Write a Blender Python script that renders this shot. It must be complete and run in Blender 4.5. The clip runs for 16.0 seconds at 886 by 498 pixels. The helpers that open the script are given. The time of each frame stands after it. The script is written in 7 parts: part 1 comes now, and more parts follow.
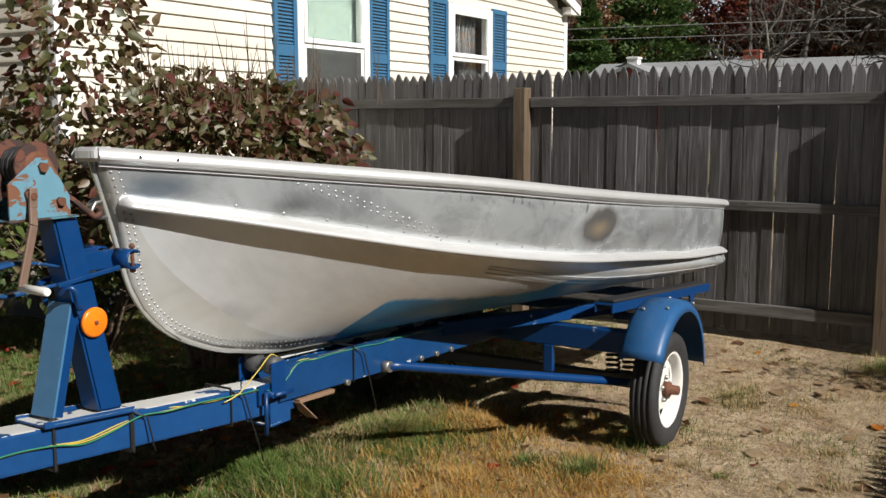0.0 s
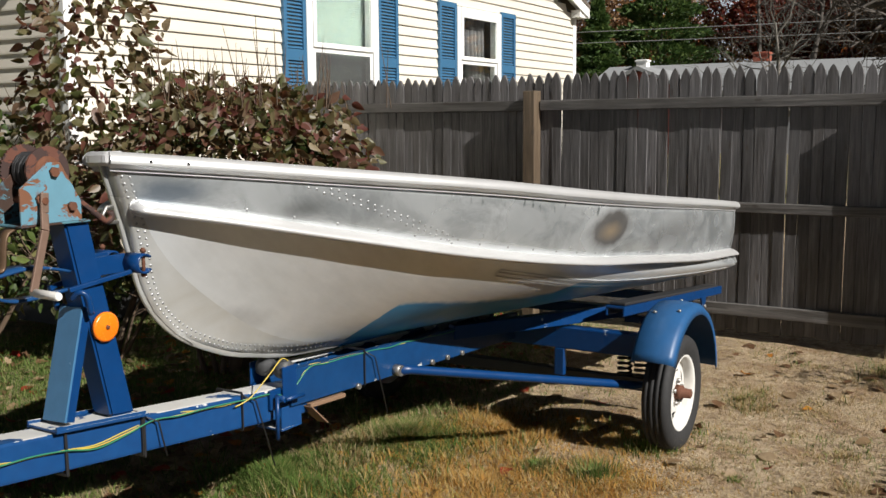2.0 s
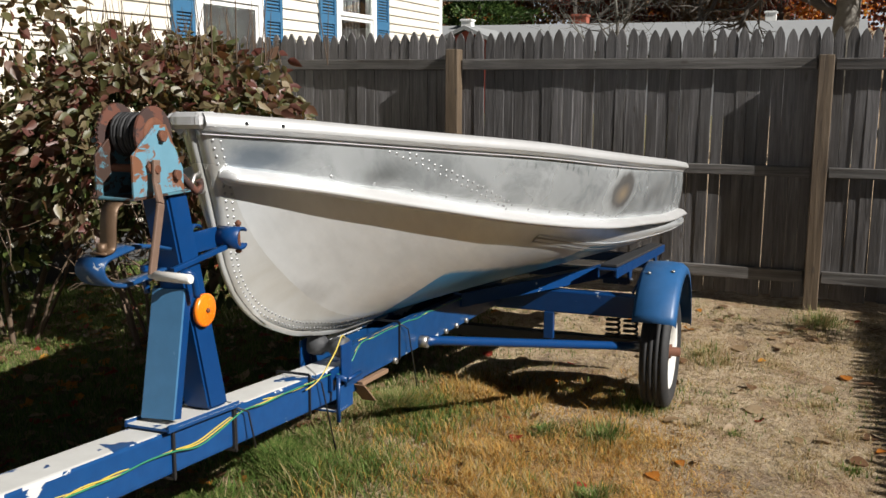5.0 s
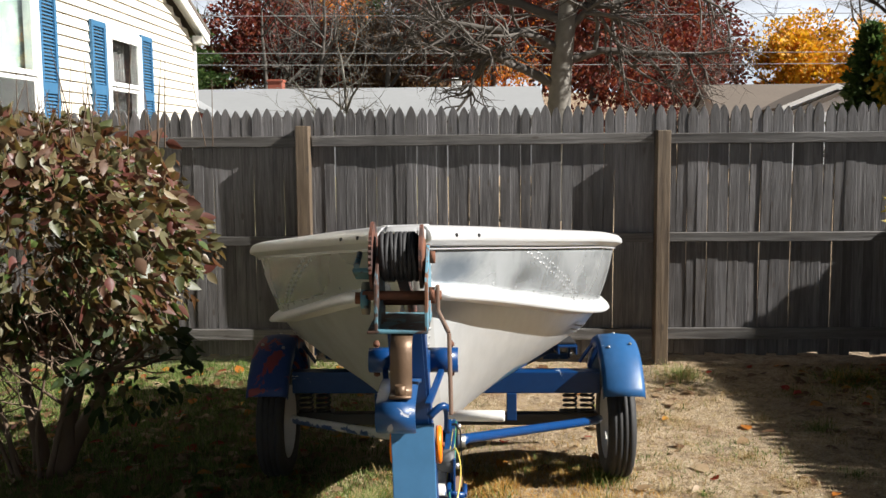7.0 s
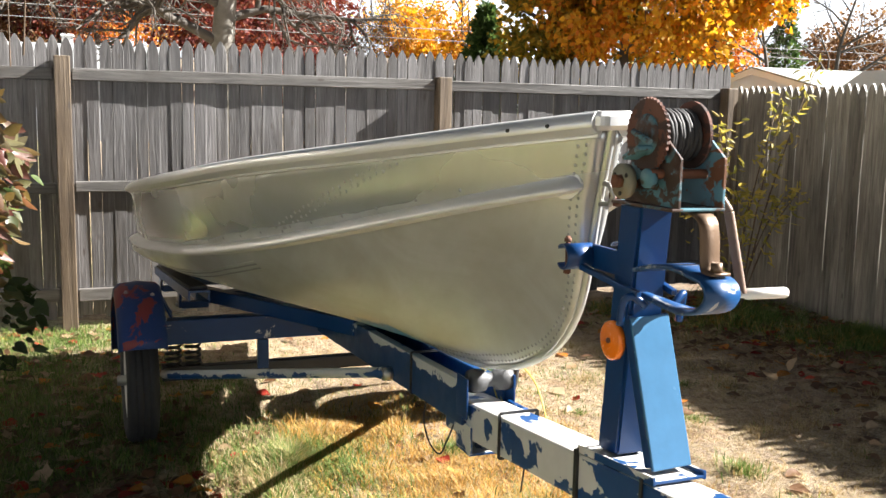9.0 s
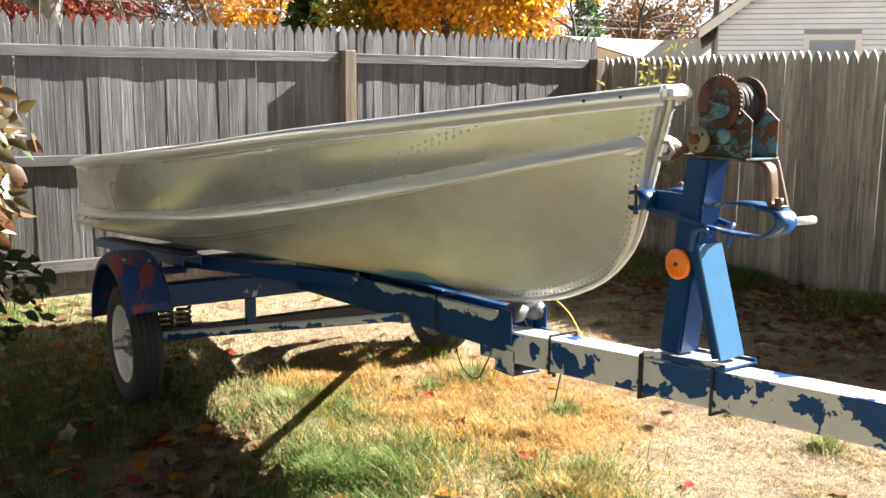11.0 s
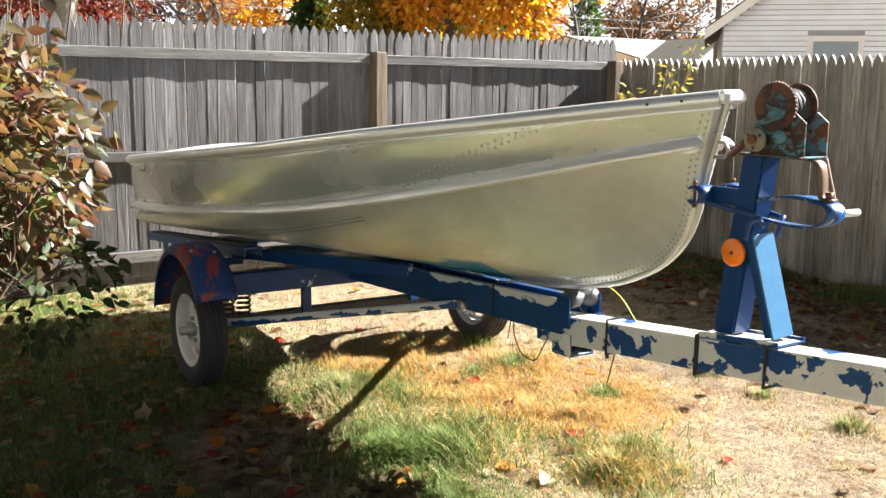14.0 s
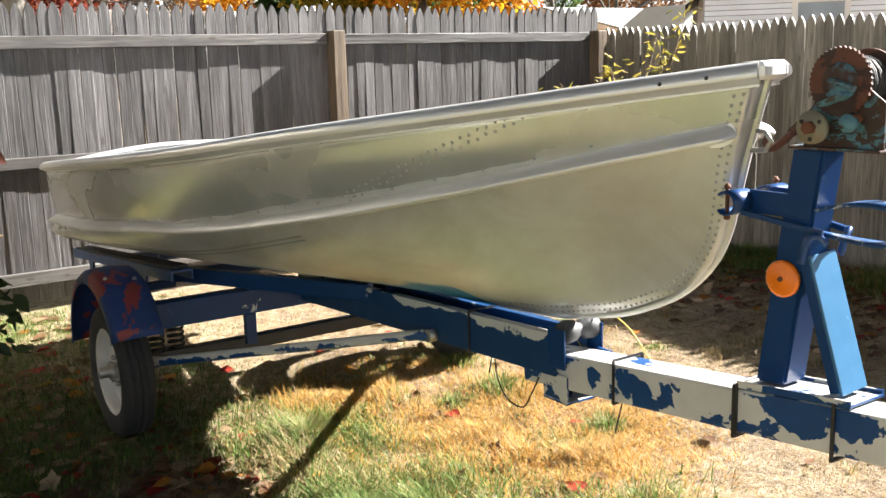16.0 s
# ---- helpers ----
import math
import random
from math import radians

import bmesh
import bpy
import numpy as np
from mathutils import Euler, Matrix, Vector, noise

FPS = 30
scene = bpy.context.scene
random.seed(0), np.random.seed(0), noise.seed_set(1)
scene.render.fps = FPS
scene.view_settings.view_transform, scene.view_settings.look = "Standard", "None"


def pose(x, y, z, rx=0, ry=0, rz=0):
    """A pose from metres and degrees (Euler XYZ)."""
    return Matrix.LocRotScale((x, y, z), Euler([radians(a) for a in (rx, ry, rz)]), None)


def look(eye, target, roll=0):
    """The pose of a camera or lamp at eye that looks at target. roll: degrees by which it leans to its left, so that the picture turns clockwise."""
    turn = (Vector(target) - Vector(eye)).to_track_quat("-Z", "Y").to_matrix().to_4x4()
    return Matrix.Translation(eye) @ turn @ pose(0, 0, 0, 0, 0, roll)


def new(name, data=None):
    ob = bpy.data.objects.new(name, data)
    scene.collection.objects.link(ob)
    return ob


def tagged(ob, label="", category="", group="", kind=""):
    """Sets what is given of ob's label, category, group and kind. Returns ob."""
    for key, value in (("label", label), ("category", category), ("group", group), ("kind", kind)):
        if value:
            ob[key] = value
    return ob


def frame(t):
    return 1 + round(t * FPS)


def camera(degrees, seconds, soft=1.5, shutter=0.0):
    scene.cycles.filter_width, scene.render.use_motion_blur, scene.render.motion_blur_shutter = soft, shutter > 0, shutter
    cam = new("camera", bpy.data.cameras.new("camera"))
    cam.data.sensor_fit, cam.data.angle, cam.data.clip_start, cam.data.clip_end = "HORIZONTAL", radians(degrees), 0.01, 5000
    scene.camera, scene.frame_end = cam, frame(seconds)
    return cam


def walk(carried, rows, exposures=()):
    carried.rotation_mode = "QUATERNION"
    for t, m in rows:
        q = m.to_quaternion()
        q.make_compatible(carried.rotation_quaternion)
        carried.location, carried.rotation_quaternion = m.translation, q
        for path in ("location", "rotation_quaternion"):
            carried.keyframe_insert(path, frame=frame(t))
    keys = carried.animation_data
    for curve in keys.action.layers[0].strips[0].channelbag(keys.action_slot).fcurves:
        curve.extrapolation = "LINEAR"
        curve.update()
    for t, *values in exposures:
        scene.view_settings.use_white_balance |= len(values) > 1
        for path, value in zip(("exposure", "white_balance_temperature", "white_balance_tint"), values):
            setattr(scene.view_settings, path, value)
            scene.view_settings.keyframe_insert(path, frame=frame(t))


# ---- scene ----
cam = camera(49.3, 16.0)
PATH = [
    (0, (2.132, -1.382, 1.454), (1.108, 0.315, 1.188), -0.1),
    (0.5, (2.124, -1.379, 1.454), (1.095, 0.315, 1.192), -0.2),
    (1, (2.122, -1.379, 1.45), (1.085, 0.312, 1.191), -0.2),
    (1.5, (2.128, -1.378, 1.454), (1.086, 0.308, 1.192), -0.4),
    (2, (2.123, -1.377, 1.451), (1.082, 0.311, 1.193), -0.4),
    (2.5, (2.123, -1.375, 1.452), (1.081, 0.312, 1.191), -0.5),
    (3, (2.124, -1.371, 1.453), (1.081, 0.315, 1.194), -0.6),
    (3.5, (2.122, -1.374, 1.453), (1.08, 0.314, 1.196), -0.7),
    (3.7, (2.092, -1.368, 1.442), (1.052, 0.318, 1.169), 0.1),
    (5.8, (0.796, -1.696, 1.507), (0.317, 0.214, 1.155), -1.7),
    (6, (0.684, -1.671, 1.551), (0.234, 0.247, 1.209), -2.0),
    (6.5, (0.422, -1.612, 1.593), (0.105, 0.343, 1.319), -0.2),
    (7, (0.124, -1.696, 1.558), (0.064, 0.291, 1.339), -0.5),
    (7.5, (-0.218, -1.629, 1.462), (-0.143, 0.354, 1.216), 0.5),
    (8, (-0.514, -1.519, 1.423), (-0.278, 0.455, 1.201), 1.3),
    (8.5, (-0.819, -1.481, 1.398), (-0.248, 0.418, 1.136), 0.3),
    (9, (-1.065, -1.359, 1.367), (-0.334, 0.483, 1.093), 1.1),
    (9.2, (-1.165, -1.314, 1.359), (-0.37, 0.501, 1.087), 1.5),
    (11.3, (-1.947, -1.457, 1.373), (-0.87, 0.195, 1.038), 0.4),
    (11.5, (-1.98, -1.459, 1.374), (-0.912, 0.198, 1.036), 0.4),
    (12, (-2.122, -1.516, 1.378), (-1.049, 0.138, 1.039), 1.0),
    (12.5, (-2.203, -1.547, 1.385), (-1.12, 0.102, 1.058), 1.2),
    (13, (-2.222, -1.541, 1.386), (-1.133, 0.103, 1.054), 1.3),
    (13.5, (-2.235, -1.55, 1.387), (-1.147, 0.094, 1.052), 1.2),
    (14, (-2.222, -1.54, 1.385), (-1.144, 0.112, 1.051), 0.7),
    (14.5, (-2.19, -1.502, 1.389), (-1.1, 0.14, 1.05), 0.8),
    (15, (-2.061, -1.353, 1.377), (-0.986, 0.298, 1.032), 0.3),
    (15.5, (-1.925, -1.167, 1.383), (-0.87, 0.495, 1.027), 1.2),
    (16, (-1.763, -0.974, 1.397), (-0.664, 0.653, 1.018), -1.6),
]
EXPOSURE = [(0, 0.60), (5.8, 0.90), (7, 1.40), (8, 2.0), (9, 2.6), (11.3, 2.80), (16, 2.78)]
walk(cam, [(t, look(eye, target, roll)) for t, eye, target, roll in PATH], EXPOSURE)

# ---- world, sun ----
SUN = Vector((5.0, -1.0, 3.50)).normalized()
world = bpy.data.worlds.new("world")
scene.world = world
world.use_nodes = True
wn, wl = world.node_tree.nodes, world.node_tree.links
wn.clear()
sky = wn.new("ShaderNodeTexSky")
sky.sky_type = "NISHITA"
sky.sun_disc = False
sky.sun_elevation = math.asin(SUN.z)
sky.sun_rotation = math.atan2(SUN.x, SUN.y)
sky.air_density, sky.dust_density = 1.0, 0.6
bg = wn.new("ShaderNodeBackground")
bg.inputs["Strength"].default_value = 0.0044
wout = wn.new("ShaderNodeOutputWorld")
# broken white cloud over the blue
wtc = wn.new("ShaderNodeTexCoord")
wmap = wn.new("ShaderNodeMapping")
wmap.inputs["Scale"].default_value = (1.0, 1.0, 3.0)
wns = wn.new("ShaderNodeTexNoise")
wns.inputs["Scale"].default_value = 2.6
wns.inputs["Detail"].default_value = 7
wns.inputs["Roughness"].default_value = 0.55
wrp = wn.new("ShaderNodeValToRGB")
wrp.color_ramp.elements[0].position, wrp.color_ramp.elements[1].position = 0.36, 0.56
wrp.color_ramp.elements[0].color = (0.30, 0.30, 0.30, 1)
wmx = wn.new("ShaderNodeMix")
wmx.data_type = "RGBA"
wmx.inputs["B"].default_value = (90.0, 96.0, 105.0, 1)
wl.new(wtc.outputs["Generated"], wmap.inputs["Vector"])
wl.new(wmap.outputs["Vector"], wns.inputs["Vector"])
wl.new(wns.outputs["Fac"], wrp.inputs["Fac"])
wsep = wn.new("ShaderNodeSeparateXYZ")
wl.new(wtc.outputs["Generated"], wsep.inputs["Vector"])
wfade = wn.new("ShaderNodeMapRange")
wfade.inputs["From Min"].default_value, wfade.inputs["From Max"].default_value = 0.10, 0.30
wfade.inputs["To Min"].default_value, wfade.inputs["To Max"].default_value = 1.0, 0.0
wl.new(wsep.outputs["Z"], wfade.inputs["Value"])
wml = wn.new("ShaderNodeMath")
wml.operation = "MULTIPLY"
wl.new(wrp.outputs["Color"], wml.inputs[0])
wl.new(wfade.outputs["Result"], wml.inputs[1])
wl.new(wml.outputs[0], wmx.inputs["Factor"])
wl.new(sky.outputs["Color"], wmx.inputs["A"])
wl.new(wmx.outputs["Result"], bg.inputs["Color"])
wl.new(bg.outputs["Background"], wout.inputs["Surface"])

sun = new("sun", bpy.data.lights.new("sun", "SUN"))
sun.data.energy, sun.data.angle, sun.data.color = 5.0, radians(0.55), (1.0, 0.96, 0.905)
sun.matrix_world = look(SUN * 40, (0, 0, 0))


# ---- helpers ----
def mesh_of(name, verts, faces, mats, smooth=False):
    me = bpy.data.meshes.new(name)
    me.from_pydata([tuple(v) for v in verts], [], [tuple(f) for f in faces])
    for m in mats if isinstance(mats, (list, tuple)) else [mats]:
        me.materials.append(m)
    if smooth:
        me.polygons.foreach_set("use_smooth", [True] * len(me.polygons))
    me.update()
    return me


def thing(name, at, label, category, group="", kind=""):
    """An Empty at the base of a thing that has parts."""
    e = new(name)
    e.empty_display_size = 0.1
    e.location = at
    return tagged(e, label, category, group, kind)


def attach(ob, parent):
    if parent is not None:
        ob.parent = parent
        if parent.data is None:
            ob.matrix_parent_inverse = parent.matrix_basis.inverted()
    return ob


def part(name, bm, mat, parent, label="", kind="", smooth=False):
    """Links a bmesh (or a finished mesh) as one mesh object under a thing or a part."""
    if isinstance(bm, bmesh.types.BMesh):
        me = bpy.data.meshes.new(name)
        if smooth:
            for f in bm.faces:
                f.smooth = True
        bm.to_mesh(me)
        bm.free()
        me.materials.append(mat)
    else:
        me = bm
    ob = new(name, me)
    attach(ob, parent)
    return tagged(ob, label, kind=kind)


def box(bm, lo, hi, bevel=0.0, m=None):
    """An axis-aligned box from lo to hi, bevelled, then moved by m."""
    lo, hi = Vector(lo), Vector(hi)
    r = bmesh.ops.create_cube(bm, size=1.0)
    vs = r["verts"]
    mm = Matrix.Translation((lo + hi) / 2) @ Matrix.Diagonal((*(hi - lo), 1))
    bmesh.ops.transform(bm, matrix=mm, verts=vs)
    if bevel:
        es = list({e for v in vs for e in v.link_edges})
        g = bmesh.ops.bevel(bm, geom=es, offset=bevel, segments=2, affect="EDGES", profile=0.6)
        vs = list({v for f in g["faces"] for v in f.verts} | {v for v in vs if v.is_valid})
    if m is not None:
        bmesh.ops.transform(bm, matrix=m, verts=vs)
    return vs


def bar(bm, a, b, w, h, bevel=0.003, up=(0, 0, 1)):
    """A bar of section w x h from a to b."""
    a, b = Vector(a), Vector(b)
    d = b - a
    y = d.normalized()
    x = y.cross(Vector(up)).normalized()
    z = x.cross(y)
    m = Matrix((( x.x, y.x, z.x, 0), (x.y, y.y, z.y, 0), (x.z, y.z, z.z, 0), (0, 0, 0, 1)))
    m.translation = (a + b) / 2
    L = d.length
    return box(bm, (-w / 2, -L / 2, -h / 2), (w / 2, L / 2, h / 2), bevel, m)


def tube(bm, pts, r, seg=10, caps=True):
    """A round tube along points; r is one radius or one for each point."""
    pts = [Vector(p) for p in pts]
    n = len(pts)
    rs = [r] * n if isinstance(r, (int, float)) else list(r)
    rings, ref = [], None
    for i, p in enumerate(pts):
        d = (pts[min(i + 1, n - 1)] - pts[max(i - 1, 0)]).normalized()
        if ref is None:
            ref = d.orthogonal().normalized()
        ref = (ref - d * ref.dot(d)).normalized()
        s = d.cross(ref)
        rings.append([bm.verts.new(p + (ref * math.cos(a) + s * math.sin(a)) * rs[i])
                      for a in (2 * math.pi * k / seg for k in range(seg))])
    for i in range(n - 1):
        for k in range(seg):
            f = bm.faces.new((rings[i][k], rings[i][(k + 1) % seg], rings[i + 1][(k + 1) % seg], rings[i + 1][k]))
            f.smooth = True
    if caps:
        bm.faces.new(rings[0][::-1])
        bm.faces.new(rings[-1])


def lathe(bm, prof, axis_at, axis="x", seg=32):
    """A body of revolution round an axis; prof is a list of (along, radius)."""
    c = Vector(axis_at)
    rings = []
    for u, r in prof:
        ring = []
        for k in range(seg):
            a = 2 * math.pi * k / seg
            p, q = r * math.cos(a), r * math.sin(a)
            off = {"x": (u, p, q), "y": (q, u, p), "z": (p, q, u)}[axis]
            ring.append(bm.verts.new(c + Vector(off)))
        rings.append(ring)
    for i in range(len(rings) - 1):
        for k in range(seg):
            f = bm.faces.new((rings[i][k], rings[i][(k + 1) % seg], rings[i + 1][(k + 1) % seg], rings[i + 1][k]))
            f.smooth = True
    return rings


def prism(bm, outline, axis, lo, hi, bevel=0.0):
    """A flat outline (pairs in the two other axes) pushed along an axis from lo to hi."""
    def at(p, u):
        return {"x": (u, p[0], p[1]), "y": (p[0], u, p[1]), "z": (p[0], p[1], u)}[axis]
    a = [bm.verts.new(at(p, lo)) for p in outline]
    b = [bm.verts.new(at(p, hi)) for p in outline]
    n = len(a)
    fs = [bm.faces.new(a[::-1]), bm.faces.new(b)]
    fs += [bm.faces.new((a[i], a[(i + 1) % n], b[(i + 1) % n], b[i])) for i in range(n)]
    bmesh.ops.recalc_face_normals(bm, faces=fs)
    if bevel:
        es = list({e for f in fs for e in f.edges})
        bmesh.ops.bevel(bm, geom=es, offset=bevel, segments=1, affect="EDGES")


def spline(pts, n):
    """n points on a smooth curve through pts."""
    pts = [Vector(p) for p in pts]
    out = []
    for j in range(n):
        u = j / (n - 1) * (len(pts) - 1)
        i = min(int(u), len(pts) - 2)
        t = u - i
        p0, p1, p2, p3 = pts[max(i - 1, 0)], pts[i], pts[i + 1], pts[min(i + 2, len(pts) - 1)]
        out.append(0.5 * (2 * p1 + (p2 - p0) * t + (2 * p0 - 5 * p1 + 4 * p2 - p3) * t * t + (3 * p1 - p0 - 3 * p2 + p3) * t ** 3))
    return out


def curve_at(kn, v, s):
    """A smooth value at s through knots kn with values v."""
    kn, v = np.asarray(kn, float), np.asarray(v, float)
    m = np.gradient(v, kn)
    i = np.clip(np.searchsorted(kn, s, side="right") - 1, 0, len(kn) - 2)
    h = kn[i + 1] - kn[i]
    t = (s - kn[i]) / h
    return ((2 * t ** 3 - 3 * t ** 2 + 1) * v[i] + (t ** 3 - 2 * t ** 2 + t) * h * m[i]
            + (-2 * t ** 3 + 3 * t ** 2) * v[i + 1] + (t ** 3 - t ** 2) * h * m[i + 1])


# ---- materials ----
class Nodes:
    """A small builder for node materials."""

    def __init__(self, name):
        self.mat = bpy.data.materials.new(name)
        self.mat.use_nodes = True
        self.t = self.mat.node_tree
        self.b = self.t.nodes["Principled BSDF"]
        self.tc = self.t.nodes.new("ShaderNodeTexCoord")

    def put(self, kind, **ins):
        n = self.t.nodes.new(kind)
        for k, v in ins.items():
            self.set(n, k, v)
        return n

    def set(self, n, k, v):
        s = n.inputs[k.replace("_", " ")]
        if isinstance(v, bpy.types.NodeSocket):
            self.t.links.new(v, s)
        else:
            s.default_value = v

    def where(self, scale=(1, 1, 1), coords="Object", turn=(0, 0, 0)):
        m = self.put("ShaderNodeMapping", Vector=self.tc.outputs[coords])
        m.inputs["Scale"].default_value = scale
        m.inputs["Rotation"].default_value = turn
        return m.outputs["Vector"]

    def noise(self, scale, detail=4, rough=0.55, vec=None, dist=0.0):
        n = self.put("ShaderNodeTexNoise", Scale=scale, Detail=detail, Roughness=rough, Distortion=dist)
        self.t.links.new(vec if vec is not None else self.tc.outputs["Object"], n.inputs["Vector"])
        return n.outputs["Fac"]

    def ramp(self, fac, stops):
        r = self.put("ShaderNodeValToRGB", Fac=fac)
        e = r.color_ramp.elements
        while len(e) < len(stops):
            e.new(0.5)
        for el, (p, c) in zip(e, stops):
            el.position, el.color = p, (*c, 1) if isinstance(c, tuple) else (c, c, c, 1)
        return r.outputs["Color"]

    def mix(self, fac, a, b, mode="MIX"):
        n = self.t.nodes.new("ShaderNodeMix")
        n.data_type, n.blend_type = "RGBA", mode
        for k, v in (("Factor", fac), ("A", a), ("B", b)):
            s = [i for i in n.inputs if i.name == k and i.enabled][0]
            if isinstance(v, bpy.types.NodeSocket):
                self.t.links.new(v, s)
            else:
                s.default_value = v if k == "Factor" else (*v, 1)
        return [o for o in n.outputs if o.enabled][0]

    def math(self, op, a, b=0.0, clamp=False):
        n = self.t.nodes.new("ShaderNodeMath")
        n.operation, n.use_clamp = op, clamp
        for i, v in enumerate((a, b)):
            if isinstance(v, bpy.types.NodeSocket):
                self.t.links.new(v, n.inputs[i])
            else:
                n.inputs[i].default_value = v
        return n.outputs[0]

    def random(self):
        return self.put("ShaderNodeObjectInfo").outputs["Random"]

    def island(self):
        return self.put("ShaderNodeNewGeometry").outputs["Random Per Island"]

    def bump(self, height, strength=0.3, distance=0.01):
        n = self.put("ShaderNodeBump", Height=height, Strength=strength, Distance=distance)
        self.t.links.new(n.outputs["Normal"], self.b.inputs["Normal"])

    def done(self, **ins):
        for k, v in ins.items():
            self.set(self.b, k, v)
        return self.mat


def plain(name, c, rough=0.5, metal=0.0, var=0.25, scale=14.0, bump=0.15, dirt=None):
    """A surface of one colour with grain, blotches and a little relief."""
    n = Nodes(name)
    a = tuple(x * (1 - var) for x in c)
    col = n.mix(n.noise(scale, 5), a, c)
    big = n.ramp(n.noise(scale * 0.17, 3), [(0.35, 0.0), (0.7, 1.0)])
    col = n.mix(n.math("MULTIPLY", big, 0.5), col, dirt or a)
    n.bump(n.noise(scale * 9, 3), bump, 0.003)
    r = n.math("ADD", n.math("MULTIPLY", n.noise(scale * 2.2, 3), 0.2), rough - 0.1)
    return n.done(Base_Color=col, Roughness=r, Metallic=metal)


def chipped(name, paint, under, amount, rough=0.42, rust=None, scale=9.0, rust_amount=0.68):
    """Paint with flakes gone down to an older coat, and rust here and there."""
    n = Nodes(name)
    vec = n.where((1, 0.7, 1))
    f = n.noise(scale, 6, 0.62, vec, 0.6)
    chip = n.ramp(f, [(amount, 0.0), (amount + 0.02, 1.0)])
    c = n.mix(n.noise(30, 4), tuple(x * 0.75 for x in paint), paint)
    c = n.mix(chip, c, under)
    if rust:
        rr = n.ramp(n.noise(5.0, 7, 0.65), [(rust_amount, 0.0), (rust_amount + 0.07, 1.0)])
        c = n.mix(rr, c, n.mix(n.noise(60, 4), rust, tuple(x * 0.45 for x in rust)))
    n.bump(n.math("SUBTRACT", n.math("MULTIPLY", n.noise(70, 3), 0.3), chip), 0.35, 0.002)
    n.set(n.b, "Specular IOR Level", 0.35)
    return n.done(Base_Color=c, Roughness=n.math("ADD", n.math("MULTIPLY", n.noise(20, 3), 0.25), rough - 0.1))


def wood(name, stops, rough=0.52, grain=26.0, along=2, seed_shift=9.0):
    """Weathered boards: long grain, knots, a tone of its own for each board."""
    n = Nodes(name)
    rnd = n.random()
    sh = n.put("ShaderNodeCombineXYZ", X=n.math("MULTIPLY", rnd, seed_shift), Y=n.math("MULTIPLY", rnd, 5.3), Z=n.math("MULTIPLY", rnd, 11.0))
    add = n.t.nodes.new("ShaderNodeVectorMath")
    n.t.links.new(n.tc.outputs["Object"], add.inputs[0])
    n.t.links.new(sh.outputs[0], add.inputs[1])
    sc = [grain, grain, grain]
    sc[along] = grain * 0.05
    m = n.put("ShaderNodeMapping", Vector=add.outputs[0])
    m.inputs["Scale"].default_value = sc
    g = n.noise(1.6, 6, 0.65, m.outputs["Vector"], 1.2)
    col = n.ramp(g, stops)
    tone = n.math("ADD", n.math("MULTIPLY", rnd, 0.44), 0.66)
    t3 = n.put("ShaderNodeCombineColor", Red=tone, Green=tone, Blue=tone)
    col = n.mix(1.0, col, t3.outputs[0], "MULTIPLY")
    ms = n.put("ShaderNodeMapping", Vector=add.outputs[0])
    st = [7.0, 7.0, 7.0]
    st[along] = 1.3
    ms.inputs["Scale"].default_value = st
    blot = n.ramp(n.noise(1.0, 5, 0.62, ms.outputs["Vector"]), [(0.36, (0.46, 0.43, 0.40)), (0.60, (1.0, 1.0, 1.0))])
    col = n.mix(0.85, col, blot, "MULTIPLY")
    vk = n.put("ShaderNodeMapping", Vector=add.outputs[0])
    sk = [11.0, 11.0, 11.0]
    sk[along] = 4.0
    vk.inputs["Scale"].default_value = sk
    vor = n.put("ShaderNodeTexVoronoi", Scale=1.0)
    n.t.links.new(vk.outputs["Vector"], vor.inputs["Vector"])
    knot = n.ramp(vor.outputs["Distance"], [(0.07, 1.0), (0.13, 0.0)])
    col = n.mix(n.math("MULTIPLY", knot, 0.75), col, (0.045, 0.035, 0.028))
    n.bump(g, 0.8, 0.006)
    n.set(n.b, "Specular IOR Level", 0.65)
    return n.done(Base_Color=col, Roughness=n.math("ADD", n.math("MULTIPLY", g, 0.22), rough - 0.11))


def leaf_mat(name, stops, rough=0.55, gloss=0.35, glow=0.40, warm=0.0):
    """Leaves: a colour of its own for each leaf, thin enough to glow against the light."""
    n = Nodes(name)
    c = n.ramp(n.island(), stops)
    c = n.mix(0.35, c, n.ramp(n.noise(60, 3), [(0.3, (0.35, 0.3, 0.25)), (0.7, (1.0, 1.0, 1.0))]), "MULTIPLY")
    n.bump(n.noise(140, 3), 0.25, 0.002)
    n.done(Base_Color=c, Roughness=rough)
    n.set(n.b, "Specular IOR Level", gloss)
    tr = n.put("ShaderNodeBsdfTranslucent", Color=n.mix(warm, c, (0.62, 0.26, 0.05)))
    mx = n.put("ShaderNodeMixShader", Fac=glow)
    n.t.links.new(n.b.outputs[0], mx.inputs[1])
    n.t.links.new(tr.outputs[0], mx.inputs[2])
    n.t.links.new(mx.outputs[0], n.t.nodes["Material Output"].inputs["Surface"])
    return n.mat


